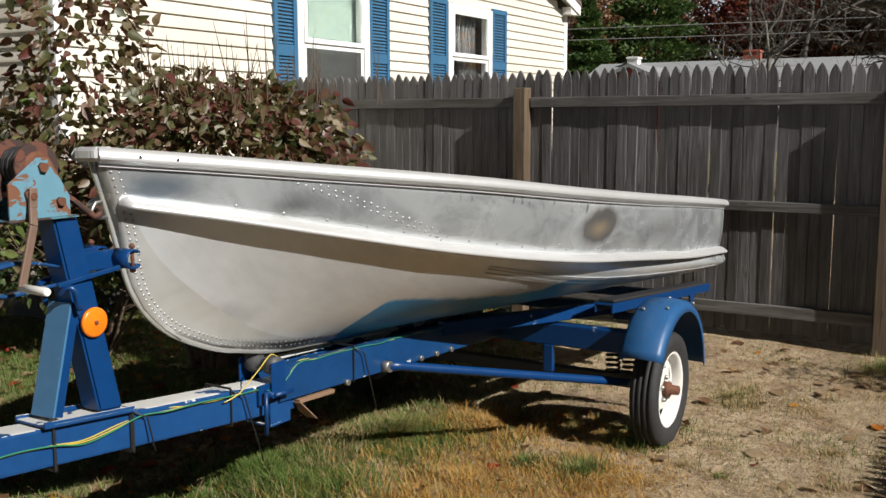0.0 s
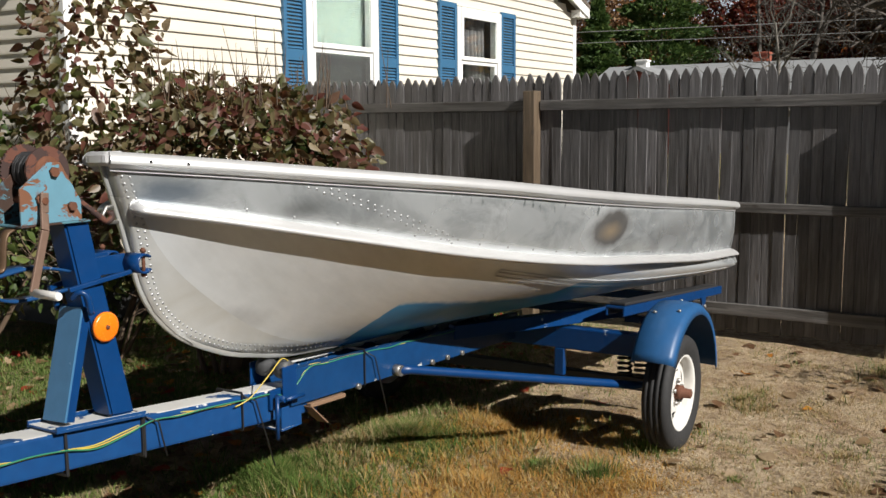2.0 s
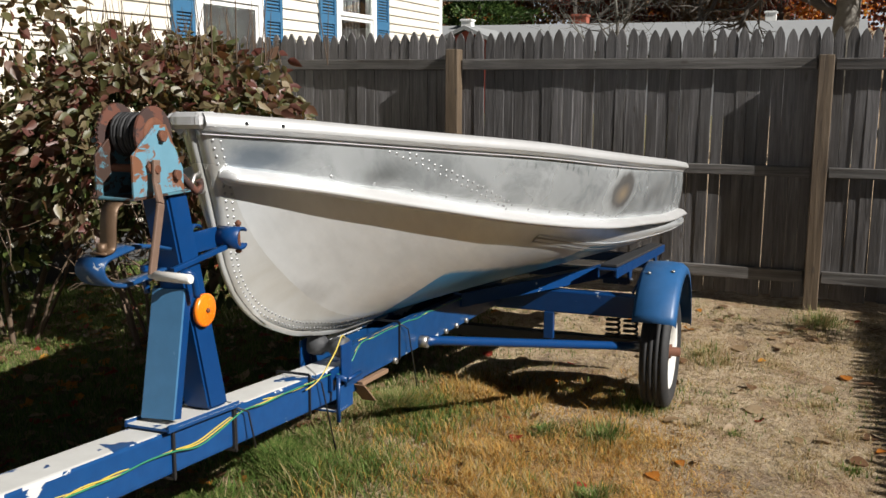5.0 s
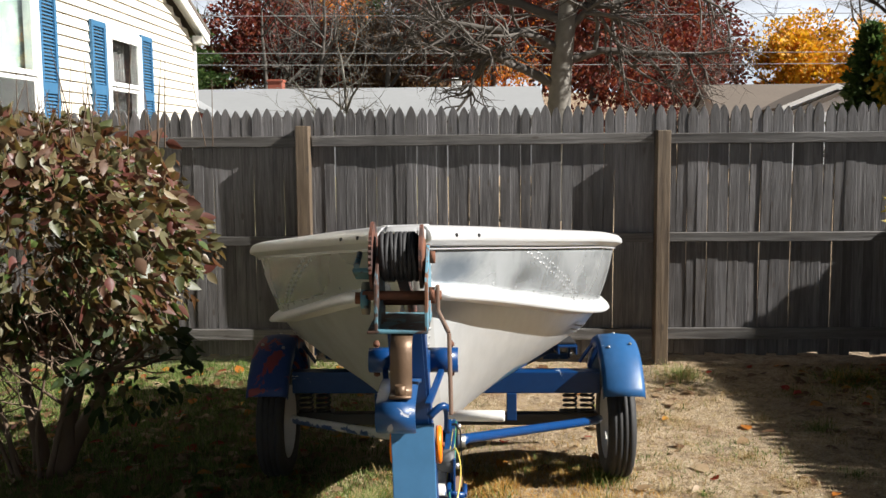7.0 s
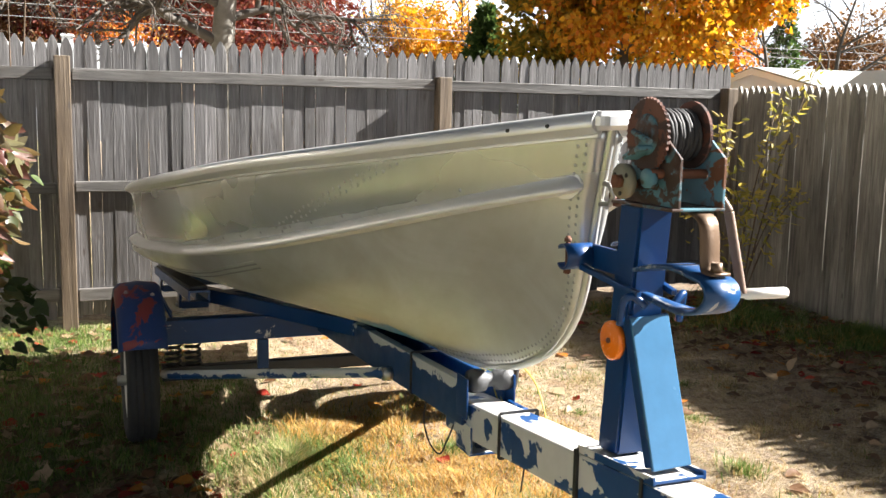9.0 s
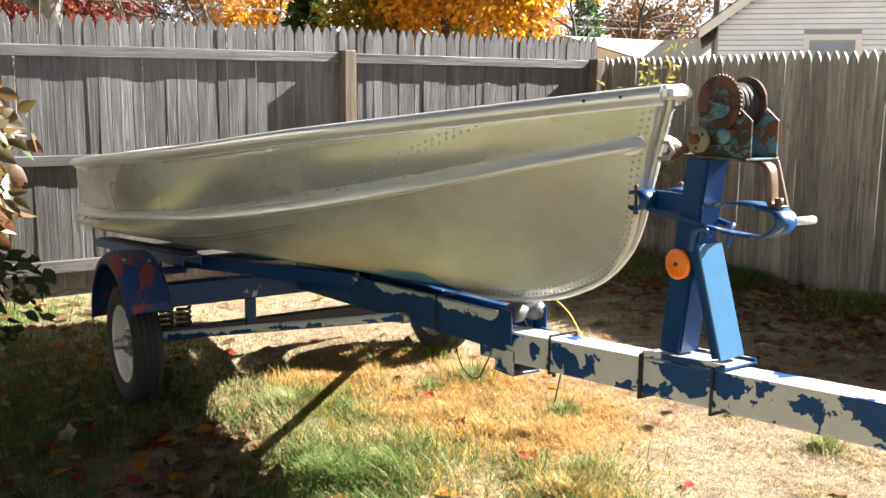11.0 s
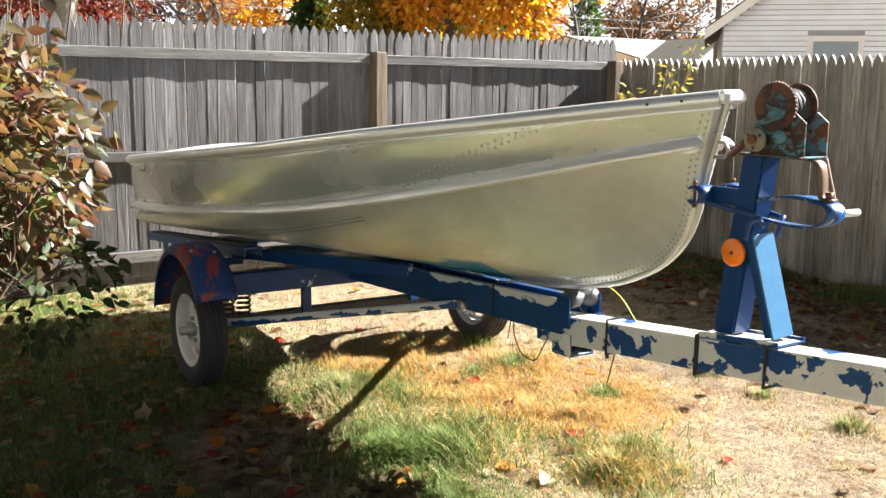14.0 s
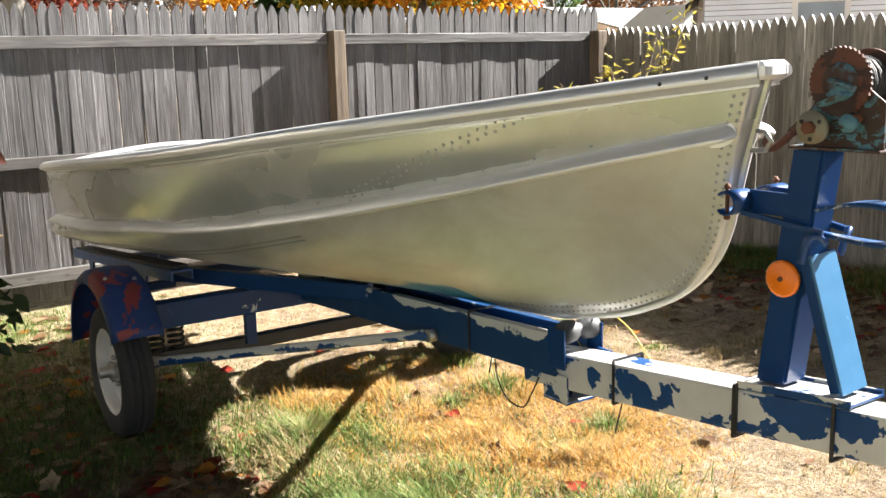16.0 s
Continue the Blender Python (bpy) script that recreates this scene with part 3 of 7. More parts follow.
def shutter(house, ya, yb, za, zb):
    bm = bmesh.new()
    x0, x1 = WX + 0.02, WX + 0.052
    s = 0.045
    zm = za + (zb - za) * 0.44
    for a, b in (((x0, ya, za), (x1, ya + s, zb)), ((x0, yb - s, za), (x1, yb, zb)), ((x0, ya + s, za), (x1 - 0.002, yb - s, za + 0.07)),
                 ((x0, ya + s, zb - 0.06), (x1 - 0.002, yb - s, zb)), ((x0, ya + s, zm - 0.05), (x1 - 0.002, yb - s, zm + 0.05))):
        box(bm, a, b, 0.004)
    sh = part("shutter", bm, M_SHUT, house, "blue louvred shutter")
    L = yb - ya - 2 * s
    me = box_mesh("slat", (0.026, L, 0.006), M_SHUT, 0.001)
    for lo, hi in ((za + 0.07, zm - 0.05), (zm + 0.05, zb - 0.06)):
        n = int((hi - lo) / 0.032)
        for k in range(n):
            put("slat", me, ((x0 + x1) / 2 - 0.004, (ya + yb) / 2, lo + (k + 0.5) * (hi - lo) / n), sh, (0, radians(48), 0))


def build_house():
    house = thing("house", (WX, YM, 0), "cream clapboard house with blue shutters and white trim", "house")
    wins = [(5.60, 6.68, 1.33, 3.02, True), (8.27, 9.28, 1.62, 2.77, False)]
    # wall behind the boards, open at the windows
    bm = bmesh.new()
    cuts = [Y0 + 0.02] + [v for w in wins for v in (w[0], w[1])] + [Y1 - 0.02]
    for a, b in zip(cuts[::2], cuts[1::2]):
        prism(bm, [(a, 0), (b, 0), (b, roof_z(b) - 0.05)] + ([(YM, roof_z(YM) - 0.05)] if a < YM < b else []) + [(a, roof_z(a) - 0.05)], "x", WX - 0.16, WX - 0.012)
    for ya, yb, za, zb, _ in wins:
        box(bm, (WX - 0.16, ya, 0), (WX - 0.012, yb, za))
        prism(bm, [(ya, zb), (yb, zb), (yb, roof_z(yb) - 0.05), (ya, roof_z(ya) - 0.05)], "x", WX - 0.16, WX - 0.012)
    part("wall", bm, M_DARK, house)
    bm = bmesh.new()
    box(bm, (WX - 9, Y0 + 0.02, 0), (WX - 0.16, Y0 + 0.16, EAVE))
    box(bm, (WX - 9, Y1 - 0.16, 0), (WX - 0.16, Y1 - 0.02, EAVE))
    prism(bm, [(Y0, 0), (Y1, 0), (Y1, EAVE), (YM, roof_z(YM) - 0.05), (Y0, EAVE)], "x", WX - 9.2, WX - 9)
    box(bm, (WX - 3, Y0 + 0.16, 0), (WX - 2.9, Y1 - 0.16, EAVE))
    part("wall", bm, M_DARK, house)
    # clapboards, each a board of its own
    expo = 0.102
    k = 0
    z = 0.34
    while z < roof_z(YM) - 0.1:
        zt = z + expo
        a, b = Y0 + 0.06, Y1 - 0.06
        if z > EAVE - 0.1:
            a = max(a, Y0 + (zt - EAVE + 0.03) / RISE)
            b = min(b, Y1 - (zt - EAVE + 0.03) / RISE)
        spans = [(a, b)] if b - a > 0.3 else []
        for ya, yb, za, zb, _ in wins:
            if z < zb and zt > za - 0.04:
                nxt = []
                for p, q in spans:
                    if p < ya < q and p < yb < q:
                        nxt += [(p, ya - 0.02), (yb + 0.02, q)]
                    else:
                        nxt.append((p, q))
                spans = nxt
        for p, q in spans:
            bm = bmesh.new()
            prism(bm, [(WX - 0.012, z), (WX + 0.022, z - 0.006), (WX + 0.022, z + 0.006), (WX + 0.002, zt), (WX - 0.012, zt)], "y", p, q)
            part("clapboard", bm, M_CREAM, house)
        z = zt
    # boards of the wall that faces the yard's front, in shade
    z = 0.34
    while z < EAVE - 0.1:
        bm = bmesh.new()
        prism(bm, [(Y0 + 0.012, z), (Y0 - 0.016, z - 0.004), (Y0 - 0.016, z + 0.008), (Y0 - 0.002, z + expo), (Y0 + 0.012, z + expo)], "x", WX - 5.0, WX - 0.06)
        part("clapboard", bm, M_CREAM, house)
        z += expo
    for y in (Y0, Y1):
        bm = bmesh.new()
        s = 1 if y == Y0 else -1
        box(bm, (WX - 0.05, min(y - s * 0.02, y + s * 0.085), 0.3), (WX + 0.024, max(y - s * 0.02, y + s * 0.085), EAVE - 0.02), 0.004)
        part("corner_trim", bm, M_TRIM, house, "white corner board")
    bm = bmesh.new()
    box(bm, (WX - 9, Y0 + 0.03, 0), (WX - 0.02, Y1 - 0.03, 0.34))
    part("foundation", bm, M_ROOF, house, "grey concrete foundation")
    # roof with overhang, rake boards and a soffit return
    for s in (1, -1):
        ye = Y0 - 0.22 if s == 1 else Y1 + 0.10
        ze = EAVE - RISE * (0.22 if s == 1 else 0.10) + 0.06
        zr = roof_z(YM) + 0.06
        bm = bmesh.new()
        prism(bm, [(ye, ze), (YM, zr), (YM, zr + 0.05), (ye, ze + 0.05)], "x", WX - 9.3, WX + 0.20)
        part("roof", bm, M_ROOFB, house, "brown shingle roof")
        bm = bmesh.new()
        prism(bm, [(ye, ze - 0.13), (YM, zr - 0.13), (YM, zr + 0.004), (ye, ze + 0.004)], "x", WX + 0.165, WX + 0.19)
        prism(bm, [(ye, ze - 0.13), (ye + s * 0.28, ze - 0.13), (ye + s * 0.28, ze - 0.03), (ye, ze - 0.03)], "x", WX + 0.03, WX + 0.164)
        part("rake_board", bm, M_TRIM, house, "white rake board and eave return")
        bm = bmesh.new()
        prism(bm, [(ye + s * 0.02, ze - 0.02), (YM, zr - 0.02), (YM, zr - 0.004), (ye + s * 0.02, ze - 0.004)], "x", WX + 0.02, WX + 0.165)
        part("soffit", bm, M_TRIM, house)
    for w in wins:
        build_window(house, *w)
    for ya, yb, za, zb in ((5.27, 5.575, 1.3, 3.05), (6.71, 7.06, 1.3, 3.05), (7.87, 8.24, 1.58, 2.80), (9.31, 9.69, 1.58, 2.80)):
        shutter(house, ya, yb, za, zb)


# ---- houses beyond the fence ----
def far_house(name, label, x0, x1, y0, y1, eave, ridge, along, wall_mat, roof_mat, over=0.35):
    """A plain house far off, ridge along x or y, with boarded walls and a thick roof."""
    h = thing(name, ((x0 + x1) / 2, (y0 + y1) / 2, 0), label, "house")
    bm = bmesh.new()
    if along == "x":
        ym = (y0 + y1) / 2
        prism(bm, [(y0, 0), (y1, 0), (y1, eave), (ym, ridge), (y0, eave)], "x", x0, x1)
    else:
        xm = (x0 + x1) / 2
        prism(bm, [(x0, 0), (x1, 0), (x1, eave), (xm, ridge), (x0, eave)], "y", y0, y1)
    part("wall", bm, wall_mat, h)
    lo, hi = (y0, y1) if along == "x" else (x0, x1)
    e0, e1 = (x0 - over, x1 + over) if along == "x" else (y0 - over, y1 + over)
    mid = (lo + hi) / 2
    sl = (ridge - eave) / (mid - lo)
    for s in (-1, 1):
        a = lo - over if s < 0 else hi + over
        za = eave - sl * over
        bm = bmesh.new()
        prism(bm, [(a, za + 0.02), (mid, ridge + 0.02), (mid, ridge + 0.16), (a, za + 0.16)], along, e0, e1)
        part("roof", bm, roof_mat, h)
        bm = bmesh.new()
        prism(bm, [(a, za - 0.12), (mid, ridge - 0.12), (mid, ridge + 0.10), (a, za + 0.10)], along, e0 - 0.03, e0 + 0.02)
        part("rake_board", bm, M_TRIM, h)
    return h


def build_far_houses():
    h = far_house("long_house", "long low house with a pale grey roof", -17.0, 3.2, 43, 51, 2.75, 4.15, "x", M_WALLGREY, M_ROOF)
    for x, y, w, zt, m, lab in ((-9.9, 48.4, 0.75, 4.85, M_BRICK, "red brick chimney"), (-15.4, 46.6, 0.55, 4.6, M_TRIM, "pale chimney with a cap"), (-0.6, 47.2, 0.5, 4.75, M_TRIM, "pale chimney with a cap")):
        bm = bmesh.new()
        box(bm, (x - w / 2, y - w / 2, 2.9), (x + w / 2, y + w / 2, zt), 0.02)
        box(bm, (x - w / 2 - 0.05, y - w / 2 - 0.05, zt - 0.12), (x + w / 2 + 0.05, y + w / 2 + 0.05, zt - 0.02), 0.02)
        part("chimney", bm, m, h, lab)
    bm = bmesh.new()
    prism(bm, [(-15.6, 0), (-11.8, 0), (-11.8, 2.9), (-13.7, 3.75), (-15.6, 2.9)], "y", 41.4, 43.2)
    part("porch_gable", bm, M_REDWALL, h, "red gable")
    bm = bmesh.new()
    prism(bm, [(-16.0, 2.78), (-13.7, 3.80), (-11.4, 2.78), (-11.4, 2.96), (-13.7, 3.98), (-16.0, 2.96)], "y", 41.2, 46.0)
    part("porch_roof", bm, M_ROOF, h)
    h = far_house("brown_roof_house", "pale house with a brown shingle roof", 13.6, 32, 50, 59, 2.7, 4.55, "x", M_PALE, M_ROOFB)
    bm = bmesh.new()
    prism(bm, [(16.2, 0), (23.6, 0), (23.6, 2.75), (19.9, 4.25), (16.2, 2.75)], "y", 47.6, 50.4)
    part("front_gable", bm, M_PALE, h, "white gable")
    bm = bmesh.new()
    prism(bm, [(15.7, 2.60), (19.9, 4.30), (24.1, 2.60), (24.1, 2.80), (19.9, 4.52), (15.7, 2.80)], "y", 47.2, 52)
    part("front_gable_roof", bm, M_ROOFB, h)
    bm = bmesh.new()
    box(bm, (22.45, 54.0, 3.6), (22.95, 54.5, 5.2), 0.02)
    part("chimney", bm, M_BRICK, h, "brick chimney")
    bm = bmesh.new()
    box(bm, (22.38, 53.93, 5.2), (23.02, 54.57, 5.3), 0.02)
    box(bm, (22.52, 54.07, 5.3), (22.88, 54.43, 5.55), 0.02)
    part("chimney_cap", bm, M_TRIM, h, "pale chimney cap")
    for s in (-1, 1):
        bm = bmesh.new()
        prism(bm, [(18.36 + s * 3.00, 3.01), (18.36, 4.21), (18.36, 4.33), (18.36 + s * 3.00, 3.13)], "y", 47.6, 52.5)
        part("porch_roof", bm, M_ROOFB, h)
        bm = bmesh.new()
        prism(bm, [(18.36 + s * 3.00, 2.91), (18.36, 4.05), (18.36, 4.31), (18.36 + s * 3.00, 3.11)], "y", 47.5, 47.59)
        part("rake_board", bm, M_TRIM, h)
    bm = bmesh.new()
    prism(bm, [(15.67, 0), (21.06, 0), (21.06, 3.03), (18.36, 4.11), (15.67, 3.03)], "y", 48.0, 51)
    part("porch_wall", bm, M_PALE, h)
    h = far_house("grey_roof_house", "low white house with a grey roof", 23, 31, 24, 32, 2.3, 3.2, "x", M_PALE, M_ROOFG)
    far_house("gable_shed", "small white gabled outbuilding", 22.6, 25.4, 21.5, 23.8, 2.1, 2.95, "y", M_PALE, M_ROOFG, 0.2)
    # pale boarded house on the side of the gate
    h = thing("boarded_house", (17.5, 12, 0), "pale grey clapboard house with white trim", "house")
    x0, x1, y0, y1, ev, rd = 13.5, 20.5, 12.24, 20, 2.72, 5.3
    xm = (x0 + x1) / 2
    bm = bmesh.new()
    prism(bm, [(x0, 0), (x1, 0), (x1, ev), (xm, rd), (x0, ev)], "y", y0, y1)
    # darker grey shows between the boards as painted shade lines under each lip
    part("wall", bm, M_WALLGREY, h)
    z, expo = 0.4, 0.102
    while z < rd - 0.2:
        zt = z + expo
        a, b = x0 + 0.02, x1 - 0.02
        if zt > ev:
            a = x0 + (zt - ev + 0.04) / (rd - ev) * (xm - x0)
            b = x1 - (zt - ev + 0.04) / (rd - ev) * (xm - x0)
        spans = [(a, b)]
        if z < 2.45:
            spans = [(a, 15.14), (16.2, b)]
        for p, q in spans:
            bm = bmesh.new()
            prism(bm, [(y0 + 0.005, z + 0.017), (y0 - 0.03, z + 0.015), (y0 - 0.03, z + 0.027), (y0 - 0.012, zt), (y0 + 0.005, zt)], "x", p, q)
            part("clapboard", bm, M_PALE, h)
        z = zt
    bm = bmesh.new()
    for a, b in (((15.14, y0 - 0.06, 1.0), (15.25, y0, 2.45)), ((16.09, y0 - 0.06, 1.0), (16.2, y0, 2.45)), ((15.25, y0 - 0.06, 2.34), (16.09, y0, 2.45)), ((15.25, y0 - 0.06, 1.0), (16.09, y0, 1.1))):
        box(bm, a, b, 0.006)
    win = part("window", bm, M_TRIM, h, "white window")
    bm = bmesh.new()
    box(bm, (15.25, y0 - 0.03, 1.1), (16.09, y0 - 0.02, 2.34))
    part("pane", bm, M_GLASS, win)
    sl = (rd - ev) / (xm - x0)
    for s in (-1, 1):
        a = x0 - 0.35 if s < 0 else x1 + 0.35
        za = ev - sl * 0.35
        bm = bmesh.new()
        prism(bm, [(a, za + 0.02), (xm, rd + 0.02), (xm, rd + 0.14), (a, za + 0.14)], "y", y0 - 0.3, y1 + 0.3)
        part("roof", bm, M_ROOFB, h)
        bm = bmesh.new()
        prism(bm, [(a, za - 0.10), (xm, rd - 0.10), (xm, rd + 0.10), (a, za + 0.10)], "y", y0 - 0.33, y0 - 0.28)
        part("rake_board", bm, M_TRIM, h)
    # the house stands askew to the yard
    c = Matrix.Translation((x0, y0, 0))
    h.matrix_basis = c @ Matrix.Rotation(radians(-48), 4, "Z") @ c.inverted() @ h.matrix_basis


build_house()
build_far_houses()


# ---- the boat ----
def hull_mat():
    """Bare aluminium, scrubbed dull below the rub rail and brighter above, with old blue bottom paint and scorch marks."""
    n = Nodes("bare_aluminium_hull")
    pos = n.put("ShaderNodeSeparateXYZ", Vector=n.tc.outputs["Object"])
    x, y, z = (pos.outputs[k] for k in "XYZ")
    base = n.ramp(n.noise(3.2, 6, 0.6), [(0.3, (0.57, 0.595, 0.61)), (0.7, (0.70, 0.725, 0.74))])
    brush = n.noise(7, 5, 0.6, n.where((6, 1, 1)))
    base = n.mix(0.18, base, n.ramp(brush, [(0.35, (0.6, 0.6, 0.59)), (0.65, (1, 1, 1))]), "MULTIPLY")
    # brighter plate above the rail
    line = n.math("ADD", n.math("SUBTRACT", z, 0.78), n.math("MULTIPLY", n.math("SUBTRACT", y, 3.0), 0.13))
    line = n.math("ADD", line, n.math("MULTIPLY", n.math("POWER", n.math("SUBTRACT", y, 3.6), 2.0), -0.013))
    upper = n.ramp(n.math("ADD", line, 0.5), [(0.49, 0.0), (0.51, 1.0)])
    patch = n.ramp(n.noise(3.4, 1.5, 0.5, n.where((1, 0.7, 1.5)), 0.5), [(0.30, 0.0), (0.72, 1.0)])
    shiny = n.math("MULTIPLY", upper, n.math("ADD", n.math("MULTIPLY", patch, 0.45), 0.35))
    base = n.mix(n.math("MULTIPLY", shiny, 0.5), base, (0.60, 0.65, 0.66))
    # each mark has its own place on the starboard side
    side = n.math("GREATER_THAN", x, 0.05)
    # dark mottled reflections painted into the starboard upper plate
    reflect_mottle = n.ramp(n.noise(5.5, 6, 0.66, n.where((1, 0.8, 1.3)), 0.7), [(0.44, 0.0), (0.60, 1.0)])
    base = n.mix(n.math("MULTIPLY", n.math("MULTIPLY", n.math("MULTIPLY", reflect_mottle, upper), side), 0.55), base, (0.27, 0.295, 0.305))

    def spot(py, pz, ry, rz, soft, ragged=0.5):
        dy = n.math("DIVIDE", n.math("SUBTRACT", y, py), ry)
        dz = n.math("DIVIDE", n.math("SUBTRACT", z, pz), rz)
        d = n.math("SQRT", n.math("ADD", n.math("MULTIPLY", dy, dy), n.math("MULTIPLY", dz, dz)))
        d = n.math("ADD", d, n.math("MULTIPLY", n.math("SUBTRACT", n.noise(11, 4), 0.5), ragged))
        return n.math("MULTIPLY", n.ramp(d, [(max(0.0, 1 - soft), 1.0), (1.0, 0.0)]), side)

    s1 = spot(2.255, 1.010, 0.215, 0.112, 0.45, 0.35)
    s1b = spot(2.25, 1.000, 0.10, 0.046, 0.9)
    # s2 and s6 paint dark reflections onto the plate near the bow
    s2 = spot(0.50, 1.262, 0.13, 0.050, 0.7, 1.0)
    s6 = spot(0.86, 1.195, 0.11, 0.050, 0.9, 1.3)
    s3 = spot(2.95, 0.93, 0.45, 0.075, 0.9)
    s4 = spot(3.61, 0.923, 0.042, 0.034, 0.25, 0.2)
    s5 = spot(0.72, 0.842, 0.20, 0.062, 0.95, 0.8)
    # port side: painted shade and ground reflection with olive scum, stronger below the rail
    shade_film = n.ramp(n.noise(2.6, 5, 0.6, n.where((1, 0.8, 1.2)), 0.6), [(0.36, 0.25), (0.62, 1.0)])
    shade_film = n.math("MULTIPLY", n.math("MULTIPLY", shade_film, n.math("SUBTRACT", 1.0, side)), n.math("SUBTRACT", 0.50, n.math("MULTIPLY", upper, 0.12)))
    base = n.mix(shade_film, base, (0.33, 0.30, 0.225))
    base = n.mix(n.math("MULTIPLY", s5, 0.6), base, (0.22, 0.21, 0.20))
    base = n.mix(n.math("MULTIPLY", s1, 0.93), base, (0.045, 0.040, 0.036))
    base = n.mix(n.math("MULTIPLY", s1b, 0.75), base, (0.22, 0.17, 0.11))
    base = n.mix(n.math("MULTIPLY", s2, 0.8), base, (0.15, 0.19, 0.24))
    base = n.mix(n.math("MULTIPLY", s6, 0.75), base, (0.20, 0.21, 0.21))
    base = n.mix(n.math("MULTIPLY", s3, 0.5), base, (0.24, 0.24, 0.235))
    base = n.mix(n.math("MULTIPLY", s4, 0.85), base, (0.10, 0.11, 0.12))
    # drips and scuffs under the gunwale
    under = n.math("ADD", n.math("SUBTRACT", z, 1.185), n.math("MULTIPLY", n.math("SUBTRACT", y, 1.45), 0.145))
    band = n.math("MULTIPLY", n.ramp(n.math("ADD", under, 0.5), [(0.475, 0.0), (0.495, 1.0), (0.515, 1.0), (0.53, 0.0)]), side)
    band = n.math("MULTIPLY", band, n.ramp(n.math("MULTIPLY", y, 0.25), [(0.27, 0.0), (0.30, 0.7), (0.38, 1.0), (0.53, 1.0), (0.56, 0.0)]))
    drip = n.ramp(n.noise(1.0, 4, 0.6, n.where((4, 34, 11), turn=(0.35, 0, 0))), [(0.57, 0.0), (0.63, 1.0)])
    base = n.mix(n.math("MULTIPLY", n.math("MULTIPLY", band, drip), 0.85), base, (0.17, 0.19, 0.19))
    # blue bottom paint: its upper edge climbs steeply at the fore end, then follows the chine
    edge = n.ramp(n.math("MULTIPLY", y, 0.25), [(0.305, 0.60), (0.326, 0.70), (0.342, 0.825), (0.382, 0.815), (0.418, 0.785), (0.53, 0.768), (0.55, 0.80), (0.675, 0.738), (0.85, 0.66), (1.0, 0.60)])
    keel = n.math("SUBTRACT", z, n.math("SUBTRACT", edge, n.math("MULTIPLY", n.math("SUBTRACT", 1.0, side), 0.085)))
    keel = n.math("ADD", keel, n.math("MULTIPLY", n.math("SUBTRACT", n.noise(5.0, 6, 0.65), 0.5), 0.06))
    blue = n.ramp(n.math("ADD", keel, 0.5), [(0.485, 1.0), (0.50, 0.0)])
    bc = n.mix(n.noise(6, 5), (0.016, 0.12, 0.26), (0.024, 0.22, 0.42))
    col = n.mix(blue, base, bc)
    dents = n.math("MULTIPLY", n.noise(6.5, 3, 0.55, n.where((1, 0.8, 1.6))), n.math("ADD", 0.04, n.math("MULTIPLY", upper, 0.22)))
    n.bump(n.math("ADD", n.math("ADD", n.noise(2.0, 2, 0.5), dents), n.math("MULTIPLY", n.noise(60, 4, 0.6, n.where((4, 1, 1))), 0.05)), 0.09, 0.03)
    metal = n.math("MULTIPLY", n.math("SUBTRACT", 1.0, blue), n.math("ADD", 0.52, n.math("MULTIPLY", shiny, 0.18)))
    dark = n.math("MAXIMUM", s1, s4)
    metal = n.math("MULTIPLY", metal, n.math("SUBTRACT", 1.0, n.math("MULTIPLY", dark, 0.85)))
    rough = n.math("SUBTRACT", n.math("ADD", 0.30, n.math("MULTIPLY", n.noise(5, 4), 0.10)), n.math("MULTIPLY", upper, n.math("ADD", 0.04, n.math("MULTIPLY", patch, 0.13))))
    rough = n.math("ADD", rough, n.math("MULTIPLY", dark, 0.3))
    return n.done(Base_Color=col, Metallic=metal, Roughness=rough)


M_HULL = hull_mat()
M_CAP = plain("pale_aluminium_trim", (0.7056, 0.7098, 0.714), 0.36, metal=0.50, var=0.14, scale=9, dirt=(0.504, 0.4872, 0.4704))
M_INSIDE = plain("bare_hull_inside", (0.558, 0.567, 0.567), 0.45, metal=0.5, var=0.3, scale=6)
M_RIVET = plain("aluminium_rivet", (0.37, 0.378, 0.385), 0.46, metal=0.7, var=0.2)

BY0, BY1 = 0.355, 4.0
KN = [0, 0.06, 0.15, 0.3, 0.45, 0.6, 0.8, 1.0]
GUN_B = [0.030, 0.158, 0.322, 0.555, 0.685, 0.734, 0.736, 0.712]
GUN_Z = [1.350, 1.323, 1.281, 1.215, 1.147, 1.091, 1.026, 0.960]
RUB_B = [0.028, 0.143, 0.288, 0.488, 0.616, 0.670, 0.690, 0.684]
RUB_Z = [1.228, 1.177, 1.098, 0.978, 0.888, 0.828, 0.752, 0.702]
CHI_B = [0.016, 0.070, 0.180, 0.360, 0.490, 0.570, 0.635, 0.660]
CHI_Z = [1.020, 0.985, 0.905, 0.788, 0.718, 0.674, 0.628, 0.600]
STEM = [(0.355, 1.345), (0.380, 1.263), (0.407, 1.176), (0.428, 1.095), (0.452, 1.004), (0.488, 0.930), (0.548, 0.862),
        (0.633, 0.803), (0.772, 0.742), (0.898, 0.709), (1.10, 0.672), (1.6, 0.640), (2.4, 0.605), (3.2, 0.570), (4.0, 0.535)]


def stem_y(z):
    """How far aft the stem lies at a height."""
    zs = [p[1] for p in STEM][::-1]
    ys = [p[0] for p in STEM][::-1]
    return float(np.interp(z, zs, ys))


def keel_z(y):
    return float(np.interp(y, [p[0] for p in STEM], [p[1] for p in STEM]))


